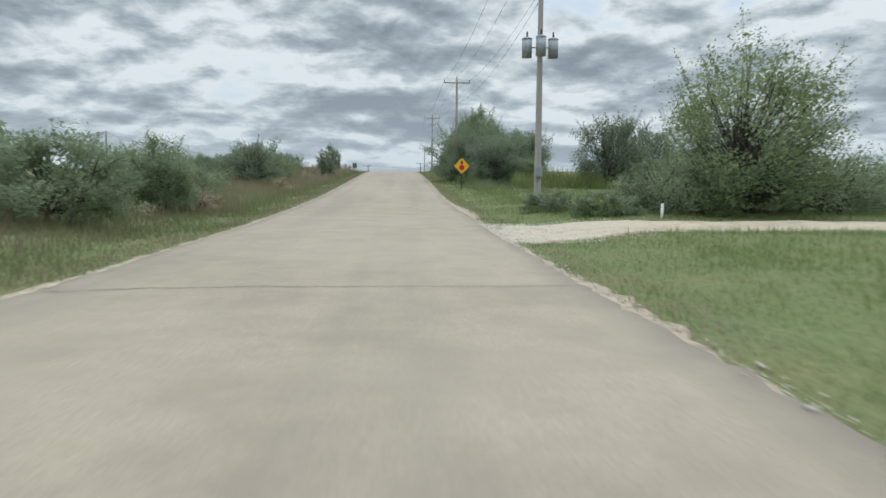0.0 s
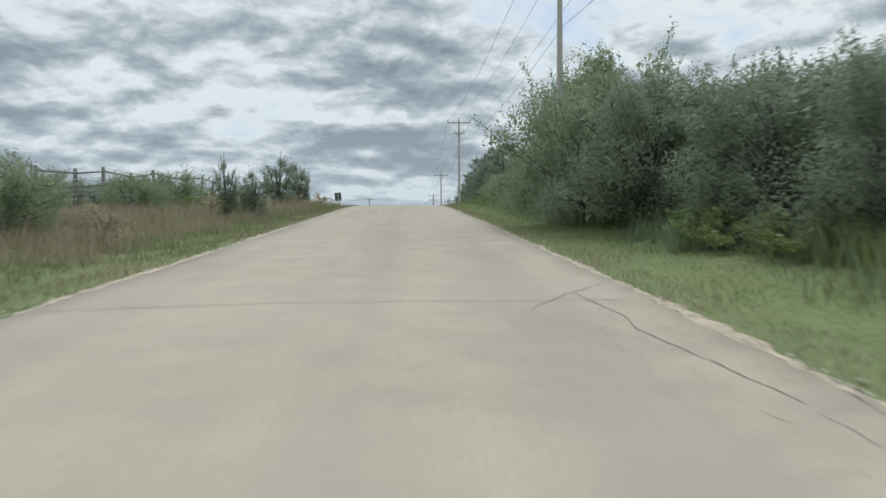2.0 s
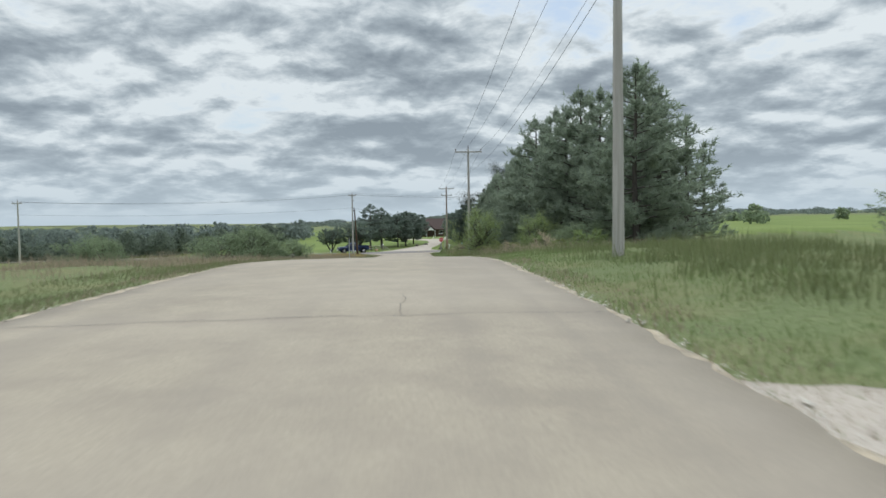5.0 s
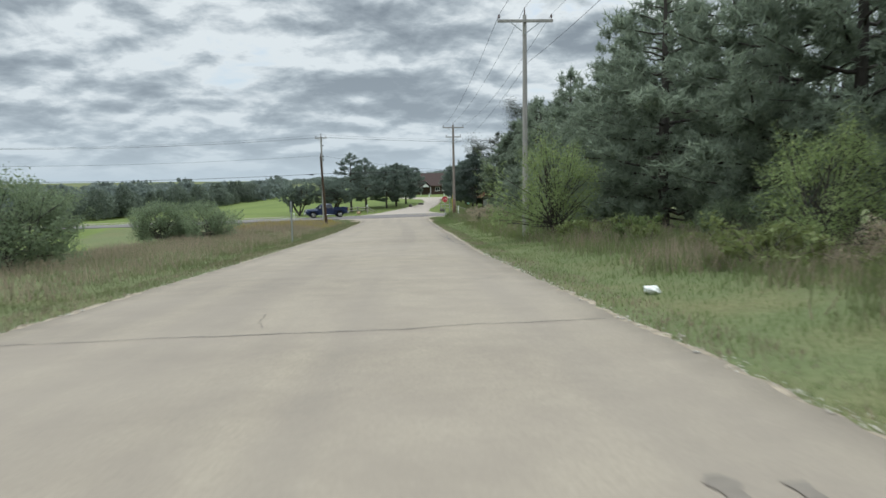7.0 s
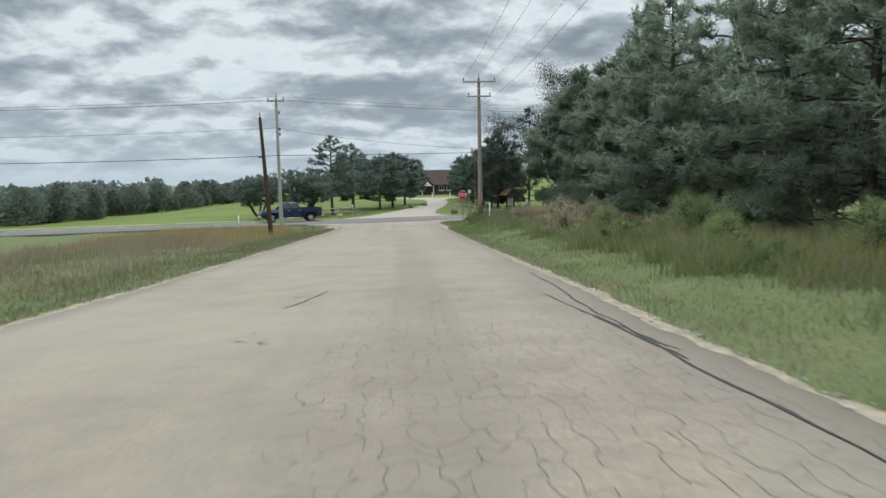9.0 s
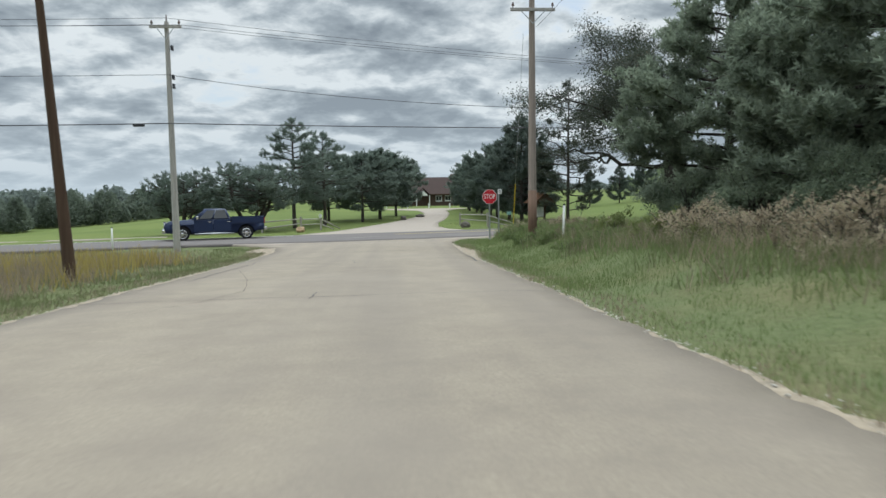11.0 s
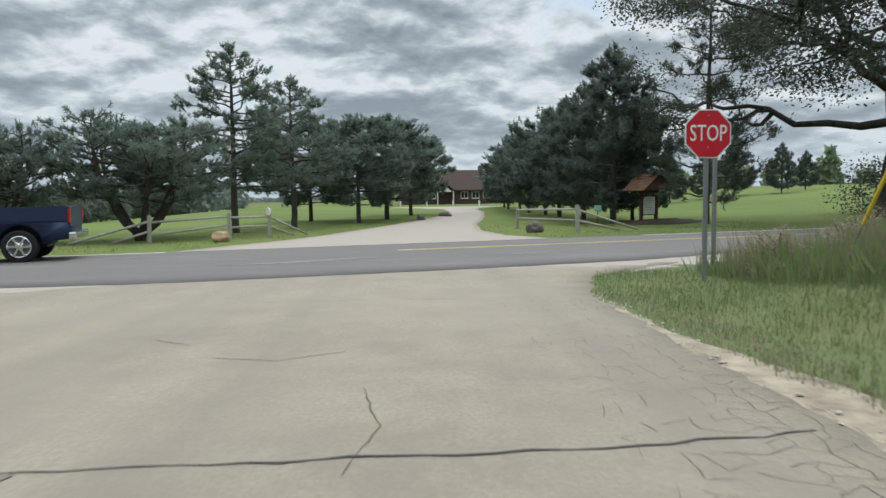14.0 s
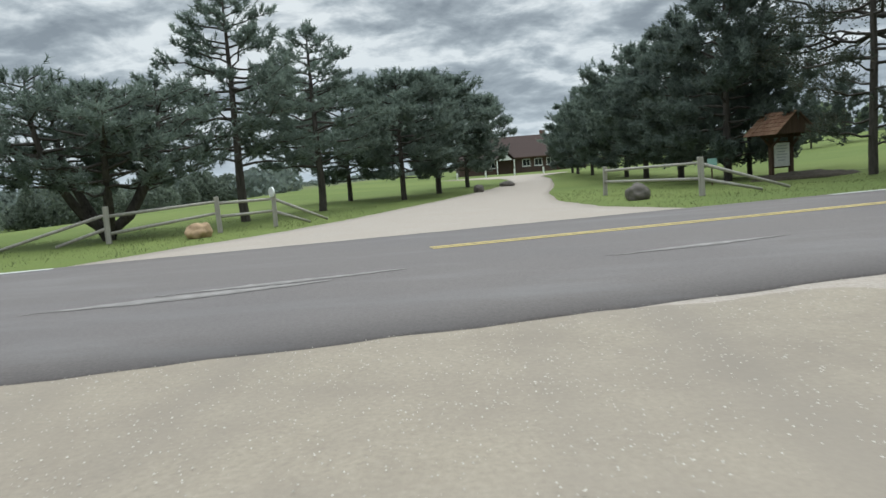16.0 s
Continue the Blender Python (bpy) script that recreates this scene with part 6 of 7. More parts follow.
def rail_fence(name, posts, rails, label, extra=()):
    """Split-rail fence: posts (x, y, height), rails (post, post, height, height), extra rails by end points."""
    x0, y0, _ = posts[0]
    root = thing(name, at_ground(x0, y0), label, "fence")
    z0 = float(land(x0, y0))
    feet = []
    for i, (x, y, h) in enumerate(posts):
        g = float(land(x, y)) - z0
        feet.append(Vector((x - x0, y - y0, g)))
        bm = boxes((0.15, 0.13, h + 0.4), (x - x0, y - y0, g + h / 2 - 0.2), 0.02, (0.8 * (-1) ** i, 1.2 * (-1) ** i, 14))
        part("post", bm, RAIL_WOOD, root)
    for a, b, ha, hb in rails:
        part("rail", rod(bmesh.new(), feet[a] + Vector((0, 0, ha)), feet[b] + Vector((0, 0, hb)), 0.055, 0.045, 7), RAIL_WOOD, root, "", True)
    for p, q in extra:
        a = Vector((p[0] - x0, p[1] - y0, float(land(p[0], p[1])) - z0 + p[2]))
        b = Vector((q[0] - x0, q[1] - y0, float(land(q[0], q[1])) - z0 + q[2]))
        part("rail", rod(bmesh.new(), a, b, 0.055, 0.045, 7), RAIL_WOOD, root, "", True)
    return root


rail_fence("rail_fence", [(5.9, 254.9, 1.12), (7.5, 248.4, 1.16)], [(0, 1, 0.95, 0.98), (0, 1, 0.52, 0.5)],
           "weathered grey split-rail fence beside the driveway mouth",
           [((7.5, 248.4, 0.95), (10.3, 248.9, 0.05)), ((7.5, 248.4, 0.5), (9.4, 248.7, 0.04))])
fl = rail_fence("rail_fence", [(-10.2, 247.2, 1.1), (-7.45, 248.8, 1.14), (-6.03, 250.1, 1.1)],
                [(0, 1, 0.80, 0.98), (0, 1, 0.28, 0.62), (1, 2, 0.92, 0.92), (1, 2, 0.5, 0.52)],
                "weathered grey split-rail fence with fallen end rails",
                [((-6.03, 250.1, 0.92), (-4.6, 251.6, 0.05)), ((-6.03, 250.1, 0.5), (-5.1, 251.0, 0.03)), ((-10.2, 247.2, 0.85), (-12.6, 245.6, 0.03)), ((-10.2, 247.2, 0.45), (-11.4, 246.5, 0.03))])
part("reflector", rod(bmesh.new(), (4.13, 2.83, 1.12), (4.17, 2.87, 1.12), 0.17, None, 20), SIGN_WHITE, fl, "round white reflector disc")


def boulder(x, y, size, seed, mat, label):
    root = thing("boulder", at_ground(x, y, seed * 40), label, "boulder")
    bm = bmesh.new()
    bmesh.ops.create_icosphere(bm, subdivisions=4, radius=0.5)
    for v in bm.verts:
        n = v.co.normalized()
        v.co *= 1 + 0.22 * noise.noise(n * 1.6 + Vector((seed, 0, 0))) + 0.07 * noise.noise(n * 5 + Vector((0, seed, 0))) + 0.02 * noise.noise(n * 14)
        v.co = Vector((v.co.x * size[0], v.co.y * size[1], v.co.z * size[2]))
    bmesh.ops.translate(bm, vec=(0, 0, size[2] * 0.3), verts=bm.verts)
    part("stone", bm, mat, root, "", True)


boulder(5.75, 249.0, (0.85, 0.65, 0.62), 1, ROCK, "dark rounded boulder beside the fence")
boulder(-7.2, 246.6, (0.95, 0.6, 0.55), 2, ROCK_TAN, "tan boulder in front of the fence")
boulder(1.0, 270.0, (0.8, 0.6, 0.6), 3, ROCK, "grey boulder at the driveway bend")
boulder(3.2, 278.5, (1.1, 0.7, 0.5), 4, ROCK, "dark boulder at the driveway bend")


def shingle_material():
    m = Mat("brown_wood_shingles", 0.9, spec=0.1)
    r = m.each()
    n = m.noise(9, 5, 0.6, (1, 0.2, 1))
    c = m.ramp(n, (0.3, (0.10, 0.055, 0.035)), (0.7, (0.22, 0.12, 0.075)))
    c = m.mix(m.ramp(r, (0.0, 0.0), (1.0, 0.5)), c, (0.26, 0.17, 0.11))
    return m.color(c).bump(n, 0.5, 0.01).m


SHINGLE = shingle_material()


def notice_board(x, y, turn):
    root = thing("notice_board", at_ground(x, y, turn), "roofed wooden notice board with a white panel on a mulch bed", "notice board")
    for s in (-1, 1):
        part("post", boxes((0.16, 0.16, 2.3), (s * 0.55, 0, 0.95), 0.015), DARK_WOOD, root)
        part("knee_brace", rod(bmesh.new(), (s * 0.55, 0, 1.35), (s * 0.98, 0, 1.78), 0.05, None, 6), DARK_WOOD, root)
        part("knee_brace", rod(bmesh.new(), (s * 0.55, 0, 1.35), (s * 0.55, -0.5, 1.78), 0.05, None, 6), DARK_WOOD, root)
    part("beam", boxes((2.1, 0.14, 0.16), (0, 0, 1.84), 0.012), DARK_WOOD, root)
    brd = part("panel", boxes((0.86, 0.05, 0.98), (0, -0.02, 1.05), 0.008), WHITE_PAINT, root, "white printed panel")
    part("panel_frame", boxes((0.98, 0.04, 1.1), (0, 0.02, 1.05), 0.01), DARK_WOOD, root)
    for i, w in enumerate((0.5, 0.62, 0.4, 0.6, 0.55, 0.35)):
        part("printed_bar", boxes((w, 0.006, 0.035), (-0.02 * (i % 3), -0.048, 1.42 - i * 0.12)), plain_grey, brd)
    half, rise, depth = 1.08, 0.86, 1.7
    ang = math.degrees(math.atan2(rise, half))
    ln = math.hypot(half, rise) + 0.12
    for s in (-1, 1):
        slab = part("roof_slope", boxes((ln, depth, 0.05), (s * half / 2, 0, 1.92 + rise / 2), 0.006, (0, s * ang, 0)), DARK_WOOD, root)
        rows, cols = 6, 9
        d = Vector((s * half, 0, -rise)).normalized()
        nrm = Vector((s * rise, 0, half)).normalized()
        for i in range(rows):
            for k in range(cols):
                c = Vector((0, 0, 1.92 + rise)) + d * (ln * (i + 0.5) / rows) + nrm * (0.043 + 0.006 * (k % 2)) + Vector((0, -depth / 2 + depth * (k + 0.5) / cols, 0))
                sh = part("shingle", SHINGLE_MESH, None, slab)
                sh.matrix_local = Matrix.Translation(c) @ pose(0, 0, 0, 0, s * ang - 4 * s, 0)
    for fy in (-depth / 2 + 0.06, depth / 2 - 0.06):
        g = part("gable", prism([(-half, 1.9), (half, 1.9), (0, 1.9 + rise - 0.04)], 0.04), DARK_WOOD, root)
        g.location = (0, fy, 0)
    return root


plain_grey = plain("faded_grey_print", (0.38, 0.40, 0.40), 0.7)
bm = boxes((0.255, 0.178, 0.018), (0, 0, 0), 0.0)
SHINGLE_MESH = bpy.data.meshes.new("shingle")
bm.to_mesh(SHINGLE_MESH)
bm.free()
SHINGLE_MESH.materials.append(SHINGLE)
notice_board(13.6, 256.8, 24)
bed = thing("mulch_bed", at_ground(14.6, 256.6, 15), "low dark planted mulch bed under the notice board", "flower bed")
bm = bmesh.new()
bmesh.ops.create_icosphere(bm, subdivisions=4, radius=1.0)
for v in bm.verts:
    v.co = Vector((v.co.x * 2.7, v.co.y * 0.9, max(v.co.z, -0.1) * (0.30 + 0.12 * noise.noise(v.co * 5))))
part("mound", bm, MULCH, bed, "", True)
small = thing("small_sign", at_ground(10.6, 256.4, 10), "small pale green sign on a short post under the pines", "sign")
part("post", rod(bmesh.new(), (0, 0, -0.2), (0, 0, 0.9), 0.03, None, 8), DARK_WOOD, small)
part("plate", boxes((0.42, 0.02, 0.3), (0, -0.035, 0.95), 0.005), plain("pale_green_sign", (0.30, 0.50, 0.46), 0.5), small)

# ---- the house at the end of the driveway ----
ROOF = plain("brown_roof_shingles", (0.052, 0.033, 0.028), 0.9, 0, 0.25, 8, 0.4)
BRICK = plain("dark_brown_siding", (0.075, 0.05, 0.04), 0.85, 0, 0.2, 6, 0.3)
GLASS = Mat("dark_window_glass", 0.05, 0, 0.6).color((0.02, 0.024, 0.028)).m


def house(x, y, turn):
    root = thing("house", at_ground(x, y, turn), "long low house with brown roof, white gable porch and chimney", "house")
    W, D, H, R = 21.0, 11.0, 2.35, 6.2
    part("wall", boxes((W, 0.25, H + 0.5), (0, -D / 2, H / 2 - 0.25)), BRICK, root)
    part("wall", boxes((W, 0.25, H + 0.5), (0, D / 2, H / 2 - 0.25)), BRICK, root)
    for s in (-1, 1):
        part("wall", boxes((0.25, D - 0.26, H + 0.5), (s * (W / 2 - 0.125), 0, H / 2 - 0.25)), BRICK, root)
    hw, hd, ov = W / 2 + 0.6, D / 2 + 0.7, 3.0
    bm = bmesh.new()
    vs = [bm.verts.new(p) for p in ((-hw, -hd, H), (hw, -hd, H), (hw, hd, H), (-hw, hd, H), (-hw + ov, 0, R), (hw - ov, 0, R))]
    for f in ((0, 1, 5, 4), (1, 2, 5), (2, 3, 4, 5), (3, 0, 4), (3, 2, 1, 0)):
        bm.faces.new([vs[i] for i in f])
    rf = part("roof", bm, ROOF, root)
    part("chimney", boxes((0.9, 0.7, 1.9), (4.6, 0.6, R - 0.2), 0.03), plain("chimney_brick", (0.16, 0.10, 0.08), 0.9, 0, 0.3, 12), rf)
    part("fascia", boxes((2 * hw, 0.05, 0.2), (0, -hd - 0.03, H + 0.05)), DARK_WOOD, rf)
    for i, wx in enumerate((-7.2, -5.2, 0.6, 2.6, 4.6, 6.8)):
        w = part("window", boxes((1.3, 0.08, 1.2), (wx, -D / 2 - 0.13, 1.55), 0.01), WHITE_PAINT, root)
        for s in (-1, 1):
            part("pane", boxes((0.54, 0.03, 1.0), (wx + s * 0.3, -D / 2 - 0.17, 1.55)), GLASS, w)
        part("sill", boxes((1.45, 0.2, 0.07), (wx, -D / 2 - 0.2, 0.92)), WHITE_PAINT, w)
    dr = part("door", boxes((1.0, 0.08, 2.05), (-1.6, -D / 2 - 0.14, 1.03), 0.01), DARK_WOOD, root)
    part("handle", rod(bmesh.new(), (-1.25, -D / 2 - 0.19, 1.0), (-1.25, -D / 2 - 0.19, 1.14), 0.02, None, 6), STEEL, dr)
    g = part("gable", prism([(-1.1, H - 0.2), (1.1, H - 0.2), (0, H + 0.9)], 0.15), WHITE_PAINT, root, "white porch gable")
    g.location = (-3.0, -D / 2 - 1.9, 0)
    for s in (-1, 1):
        part("porch_roof", boxes((2.5, 2.6, 0.12), (-3.0 + s * 0.86, -D / 2 - 0.75, H + 0.62), 0.0, (0, s * 44, 0)), ROOF, root)
        part("porch_post", boxes((0.16, 0.16, H), (-3.0 + s * 1.4, -D / 2 - 1.85, H / 2 - 0.1), 0.01), WHITE_PAINT, root)


house(8.6, 345.0, 4)
for i, x in enumerate((-1.5, 2.5, 6.5, 10.5)):
    p = thing("low_post", at_ground(x, 322.0, 0), "short white post at the edge of the car park", "post", "car park posts")
    part("shaft", boxes((0.22, 0.22, 1.0), (0, 0, 0.35), 0.02), WHITE_PAINT, p)

# ---- the field beside the uphill road ----
FIELD_WOOD = make_pole_wood("dark_weathered_field_wood", (0.16, 0.15, 0.14))
NET = plain("grey_bird_netting", (0.42, 0.44, 0.45), 0.9, 0, 0.2, 8)
TX, TY = -15.3, 87.0
trellis = thing("trellis_fence", at_ground(TX, TY), "weathered wooden trellis fence with two rails and bird netting", "fence")
z0 = float(land(TX, TY))
pts = [(TX + 0.08 * math.sin(2.1 * i), TY + i * 3.1) for i in range(13)]
feet = [float(land(x, y)) - z0 for x, y in pts]
tops = [g + 2.05 + 0.1 * math.sin(3.7 * i) for i, g in enumerate(feet)]
for i, (x, y) in enumerate(pts):
    part("post", rod(bmesh.new(), (x - TX, y - TY, feet[i] - 0.4), (x - TX + 0.02, y - TY, tops[i]), 0.10, 0.085, 8), FIELD_WOOD, trellis, "", True)
for i in range(len(pts) - 1):
    a, b = pts[i], pts[i + 1]
    for h in (0.22, 0.85):
        part("rail", rod(bmesh.new(), (a[0] - TX + 0.1, a[1] - TY, tops[i] - h), (b[0] - TX + 0.1, b[1] - TY, tops[i + 1] - h), 0.042, 0.036, 6), FIELD_WOOD, trellis)
    strands = []
    for k in range(11):
        f = k / 10
        p = np.array([a[0] - TX + 0.16, a[1] - TY, 0.0]) * (1 - f) + np.array([b[0] - TX + 0.16, b[1] - TY, 0.0]) * f
        top = tops[i] * (1 - f) + tops[i + 1] * f - 0.5 * f * (1 - f)
        strands.append((np.array([p + (0, 0, top), p + (0.03, 0, top - 0.7), p + (0.02, 0, top - 1.5)]), np.full(3, 0.006)))
    for k in range(7):
        za, zb = tops[i] - 0.05 - 0.22 * k, tops[i + 1] - 0.05 - 0.22 * k
        q = np.array([[a[0] - TX + 0.17, a[1] - TY, za], [(a[0] + b[0]) / 2 - TX + 0.17, (a[1] + b[1]) / 2 - TY, (za + zb) / 2 - 0.12], [b[0] - TX + 0.17, b[1] - TY, zb]])
        strands.append((q, np.full(3, 0.006)))
    part("netting", mesh_np("netting", *tubes(strands, 3), NET), None, trellis)


def net_tent(x, y, half, peak, rim):
    """Bird netting hung from a tall middle pole over a square of shorter poles."""
    root = thing("net_tent", at_ground(x, y), "pale bird netting peaked over a tall middle pole", "netting", "field netting")
    part("middle_pole", rod(bmesh.new(), (0, 0, -0.3), (0, 0, peak), 0.09, 0.07, 8), FIELD_WOOD, root)
    ends = [(-half, -half), (half, -half), (half, half), (-half, half)]
    for ax, ay in ends:
        g = float(land(x + ax, y + ay)) - float(land(x, y))
        part("pole", rod(bmesh.new(), (ax, ay, g - 0.3), (ax, ay, rim + 0.05), 0.07, 0.06, 8), FIELD_WOOD, root)
    for (ax, ay), (bx, by) in zip(ends, ends[1:] + ends[:1]):
        strands = []
        for k in range(17):
            f = k / 16
            e = np.array([ax + (bx - ax) * f, ay + (by - ay) * f, rim])
            t = np.linspace(0, 1, 6)[:, None]
            p = np.array([[0, 0, peak - 0.05]]) * (1 - t) + e[None] * t
            p[:, 2] -= (0.9 * t * (1 - t))[:, 0]
            strands.append((p, np.full(6, 0.03 if k in (0, 16) else 0.012)))
        for k in range(1, 14):
            f = k / 13
            a, b = np.array([ax * f, ay * f, 0.0]), np.array([bx * f, by * f, 0.0])
            z = peak - 0.05 + (rim - peak + 0.05) * f - 0.9 * f * (1 - f)
            strands.append((np.array([a + (0, 0, z), (a + b) / 2 + (0, 0, z - 0.05), b + (0, 0, z)]), np.full(3, 0.03 if k == 13 else 0.012)))
        part("netting", mesh_np("netting", *tubes(strands, 3), NET), None, root)


net_tent(-34.0, 101.5, 8.5, 4.4, 1.9)
net_tent(-34.0, 121.0, 8.5, 4.9, 2.1)
rack = thing("timber_frame", at_ground(-13.2, 48.0, 8), "weathered pale timber frame standing in the weeds", "frame")
for px in (-0.85, 0.85):
    for py in (-0.5, 0.5):
        part("post", boxes((0.09, 0.09, 1.5), (px, py, 0.35), 0.01), RAIL_WOOD, rack)
for py in (-0.5, 0.5):
    for h in (1.02, 0.45):
        part("rail", boxes((1.9, 0.05, 0.09), (0, py - 0.072, h), 0.008), RAIL_WOOD, rack)
part("brace", rod(bmesh.new(), (0.8, -0.6, 0.45), (0.45, -0.6, 1.0), 0.03, None, 6), RAIL_WOOD, rack)
# ---- the pickup on the crossing road ----
PAINT = Mat("dark_blue_car_paint", 0.3, 0.0, 0.4).color((0.018, 0.030, 0.075)).m
CHROME = plain("chrome", (0.72, 0.73, 0.74), 0.15, 1.0, 0.04)
RUBBER = plain("black_rubber", (0.02, 0.02, 0.021), 0.85)
RED_LENS = plain("red_tail_lens", (0.35, 0.02, 0.02), 0.25)
LAMP = plain("clear_headlamp", (0.75, 0.76, 0.78), 0.12, 0.4)


def pickup(x, y, turn):
    root = thing("pickup_truck", at_ground(x, y, turn), "dark blue four-door pickup truck with chrome grille", "pickup truck")
    root.location.z += 0.03

    def arch(cx, r, z, n=9):
        return [(cx + r * math.cos(math.pi * i / (n - 1)), z + r * math.sin(math.pi * i / (n - 1))) for i in range(n)]
    low = [(-2.86, 0.55), (-2.86, 1.00), (-0.95, 1.00), (-0.95, 1.24), (1.30, 1.22), (1.55, 1.20), (2.55, 1.13), (2.80, 1.02), (2.82, 0.50), (2.42, 0.46)]
    low += [p for p in arch(1.83, 0.50, 0.42)] + [(1.25, 0.42), (-1.25, 0.42)] + [p for p in arch(-1.80, 0.50, 0.42)] + [(-2.4, 0.50)]
    part("body", prism(low, 1.96, "y", 0.035), PAINT, root, "", True)
    for s in (-1, 1):
        part("fender_flare", boxes((1.1, 0.05, 0.06), (1.83, s * 0.99, 0.95), 0.02), PAINT, root)
        wall = [(-2.86, 0.98), (-2.86, 1.34), (-0.98, 1.34), (-0.98, 0.98)]
        part("bed_side", prism(wall, 0.10, "y", 0.02), PAINT, root).location = (0, s * 0.93, 0)
        part("side_step", rod(bmesh.new(), (-1.1, s * 0.98, 0.40), (1.15, s * 0.98, 0.40), 0.055, None, 10), CHROME, root, "", True)
        for nm, cx, ln in (("front_door", 0.66, 1.05), ("rear_door", -0.42, 1.0)):
            d = part(nm, boxes((ln, 0.03, 0.68), (cx, s * 0.985, 0.88), 0.012), PAINT, root)
            part("handle", boxes((0.18, 0.03, 0.035), (cx - ln * 0.36, s * 1.012, 1.10), 0.01), CHROME, d)
        part("mirror", boxes((0.14, 0.24, 0.2), (0.98, s * 1.14, 1.36), 0.03), CHROME, root)
        part("tail_light", boxes((0.07, 0.16, 0.34), (-2.87, s * 0.88, 1.12), 0.02), RED_LENS, root)
        part("headlight", boxes((0.10, 0.36, 0.20), (2.78, s * 0.76, 0.98), 0.03), LAMP, root)
        part("fog_lamp", rod(bmesh.new(), (2.85, s * 0.74, 0.56), (2.93, s * 0.74, 0.56), 0.06, None, 12), LAMP, root)
    for wx in (1.83, -1.80):
        part("wheel_well", boxes((1.04, 1.40, 0.56), (wx, 0, 0.68), 0.02), RUBBER, root)
    part("tailgate", boxes((0.08, 1.78, 0.5), (-2.85, 0, 1.10), 0.015), PAINT, root)
    part("cab_back_wall", boxes((0.06, 1.78, 0.36), (-0.97, 0, 1.16), 0.01), PAINT, root)
    bm = bmesh.new()
    lo = [(1.34, 0.93, 1.20), (1.34, -0.93, 1.20), (-0.92, -0.93, 1.22), (-0.92, 0.93, 1.22)]
    hi = [(0.52, 0.74, 1.86), (0.52, -0.74, 1.86), (-0.66, -0.74, 1.86), (-0.66, 0.74, 1.86)]
    a, b = [bm.verts.new(p) for p in lo], [bm.verts.new(p) for p in hi]
    bm.faces.new(a[::-1])
    bm.faces.new(b)
    for i in range(4):
        bm.faces.new((a[i], a[(i + 1) % 4], b[(i + 1) % 4], b[i]))
    bmesh.ops.bevel(bm, geom=list(bm.edges), offset=0.05, segments=3, affect="EDGES")
    part("cab", bm, PAINT, root, "", True)

    def pane(name, quad, push):
        bm = bmesh.new()
        q = [Vector(p) for p in quad]
        n = (q[1] - q[0]).cross(q[3] - q[0]).normalized()
        if n.dot(Vector(push)) < 0:
            n = -n
        vs = [bm.verts.new(p + n * 0.014) for p in q] + [bm.verts.new(p + n * 0.002) for p in q]
        bm.faces.new(vs[:4])
        bm.faces.new(vs[4:][::-1])
        for i in range(4):
            bm.faces.new((vs[i], vs[(i + 1) % 4], vs[4 + (i + 1) % 4], vs[4 + i]))
        part(name, bm, GLASS, root)

    def lerp(p, q, t):
        return tuple(u + (v - u) * t for u, v in zip(p, q))

    def sub(p00, p10, p11, p01, u0, u1, v0, v1):
        f = lambda u, v: lerp(lerp(p00, p10, u), lerp(p01, p11, u), v)
        return f(u0, v0), f(u1, v0), f(u1, v1), f(u0, v1)
    pane("windscreen", sub(lo[1], lo[0], hi[0], hi[1], 0.07, 0.93, 0.1, 0.9), (1, 0, 0))
    pane("rear_window", sub(lo[2], lo[3], hi[3], hi[2], 0.1, 0.9, 0.2, 0.88), (-1, 0, 0))
    for s, (p, q, r, t) in ((1, (lo[0], lo[3], hi[3], hi[0])), (-1, (lo[1], lo[2], hi[2], hi[1]))):
        pane("side_window", sub(p, q, r, t, 0.16, 0.50, 0.12, 0.88), (0, s, 0))
        pane("side_window", sub(p, q, r, t, 0.55, 0.93, 0.12, 0.88), (0, s, 0))
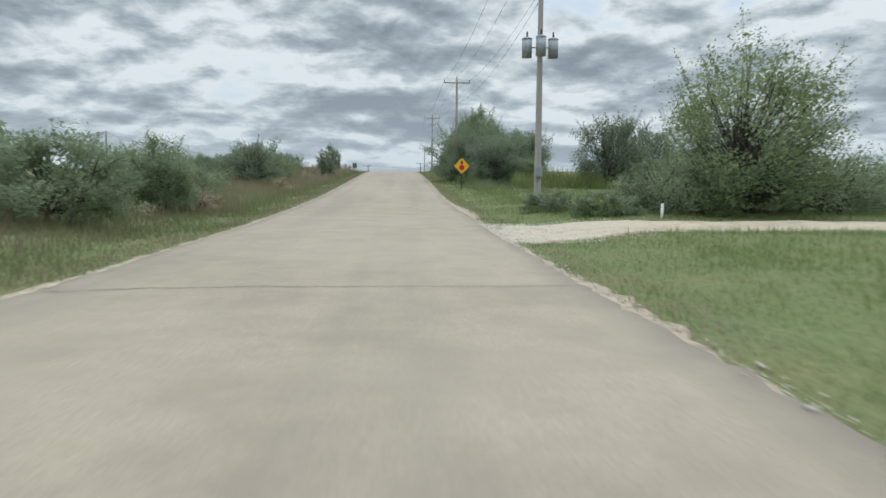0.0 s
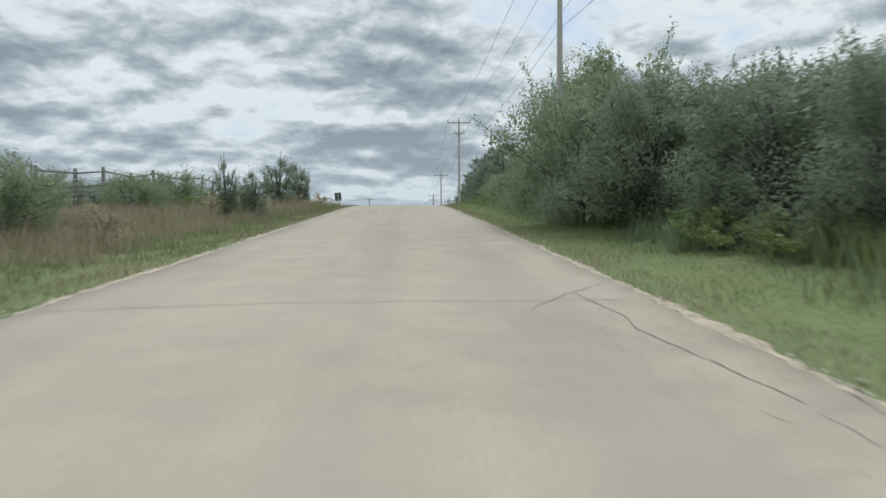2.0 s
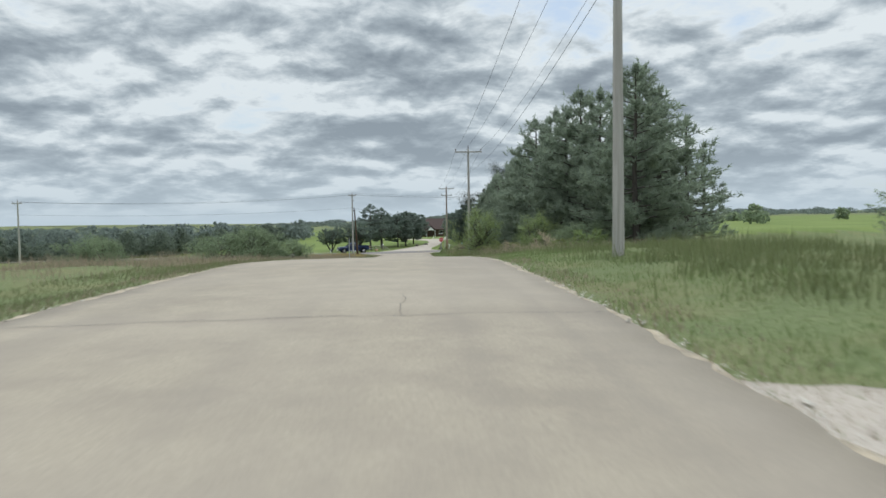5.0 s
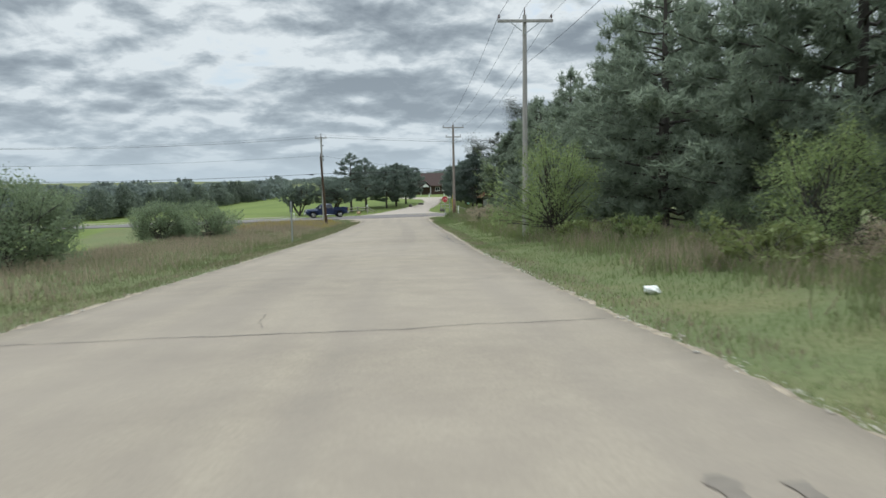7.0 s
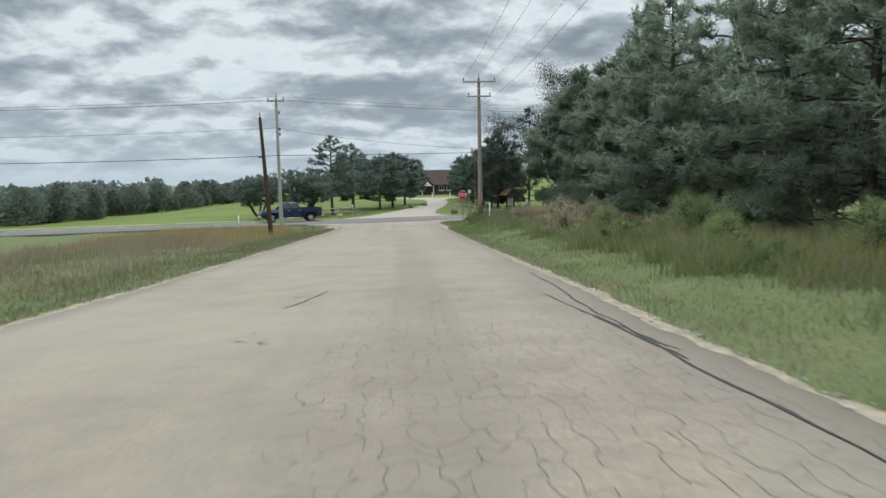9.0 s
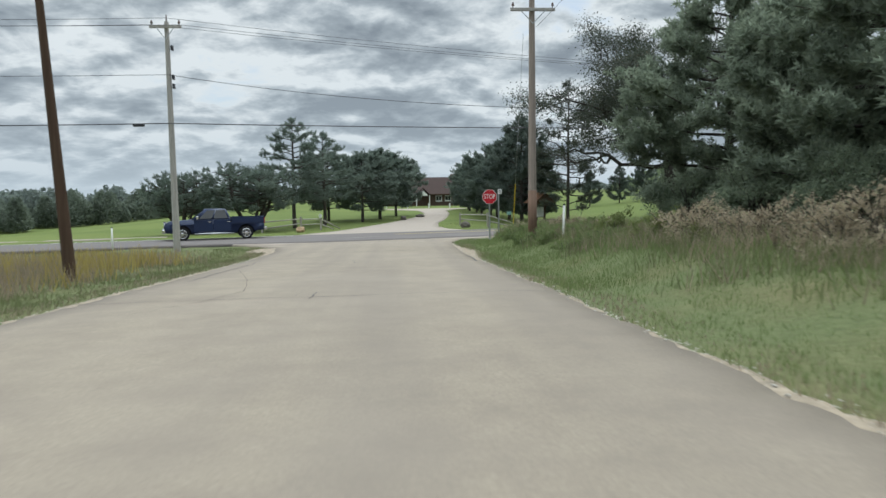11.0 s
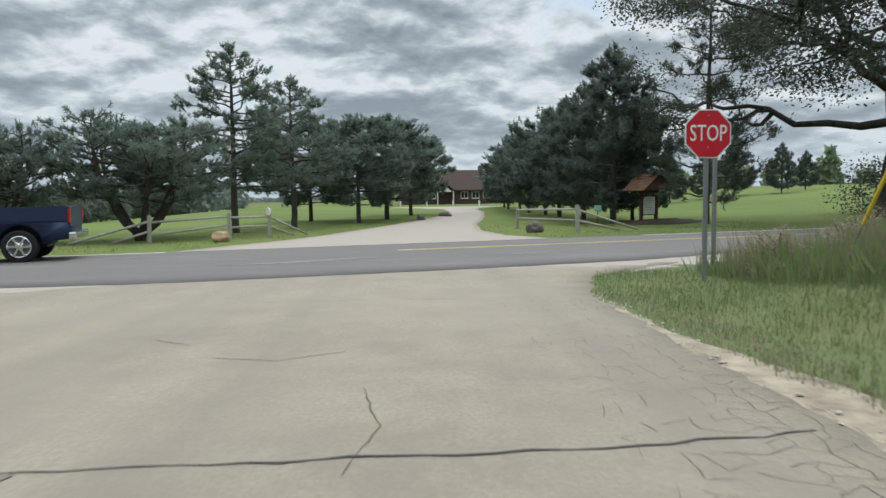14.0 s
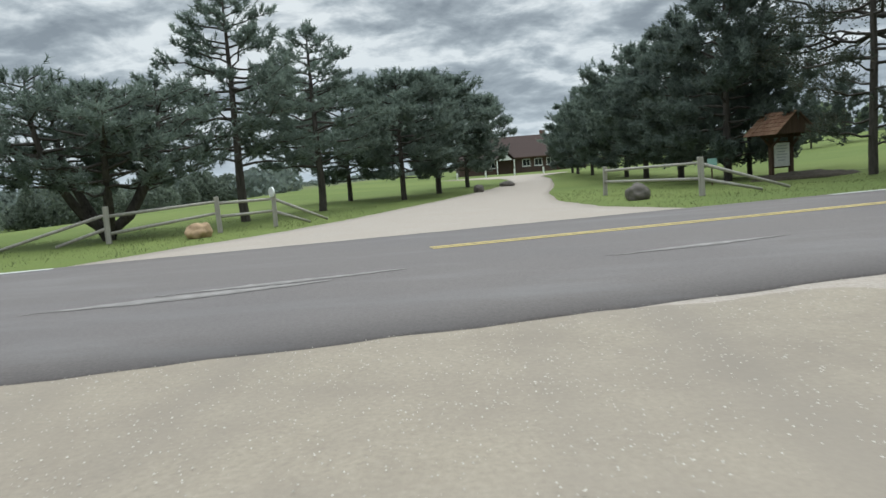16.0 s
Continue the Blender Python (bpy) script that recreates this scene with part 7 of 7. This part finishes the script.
    gr = part("grille", boxes((0.08, 1.12, 0.42), (2.80, 0, 0.92), 0.02), DARK_METAL, root)
    for z in (0.76, 0.86, 0.96, 1.09):
        part("bar", boxes((0.06, 1.14, 0.035), (2.85, 0, z), 0.01), CHROME, gr)
    bp = part("front_bumper", boxes((0.20, 1.96, 0.26), (2.86, 0, 0.58), 0.05), CHROME, root)
    part("number_plate", boxes((0.02, 0.32, 0.16), (2.97, 0, 0.56), 0.004), SIGN_WHITE, bp)
    part("plate_bar", boxes((0.01, 0.24, 0.05), (2.982, 0, 0.56)), plain_grey, bp)
    part("rear_bumper", boxes((0.18, 1.9, 0.2), (-2.93, 0, 0.62), 0.04), CHROME, root)
    part("chassis", boxes((4.6, 0.9, 0.22), (0, 0, 0.45), 0.02), DARK_METAL, root)
    for wx in (1.83, -1.80):
        for s in (-1, 1):
            bm = bmesh.new()
            for y0, y1, r0, r1 in ((-0.13, -0.10, 0.36, 0.395), (-0.10, 0.10, 0.395, 0.395), (0.10, 0.13, 0.395, 0.36)):
                rod(bm, (wx, s * 0.86 + y0, 0.395), (wx, s * 0.86 + y1, 0.395), r0, r1, 28)
            ty = part("wheel", bm, RUBBER, root, "black tyre on a chrome rim")
            bm = rod(bmesh.new(), (wx, s * 0.90, 0.395), (wx, s * 0.998, 0.395), 0.25, 0.255, 24)
            part("rim", bm, plain_dark, ty)
            for k in range(6):
                an = 2 * math.pi * k / 6
                part("spoke", rod(bmesh.new(), (wx, s * 1.005, 0.395), (wx + 0.235 * math.cos(an), s * 1.005, 0.395 + 0.235 * math.sin(an)), 0.04, 0.05, 6), CHROME, ty)
            part("rim_ring", mesh_np("rim_ring", *tubes([(np.array([[wx + 0.25 * math.cos(q), s * 1.0, 0.395 + 0.25 * math.sin(q)] for q in np.linspace(0, 2 * math.pi, 25)]), np.full(25, 0.02))], 6), CHROME, True), None, ty)


plain_dark = plain("shadowed_rim_metal", (0.12, 0.12, 0.125), 0.4, 0.6)
pickup(-11.0, 236.58, -163)
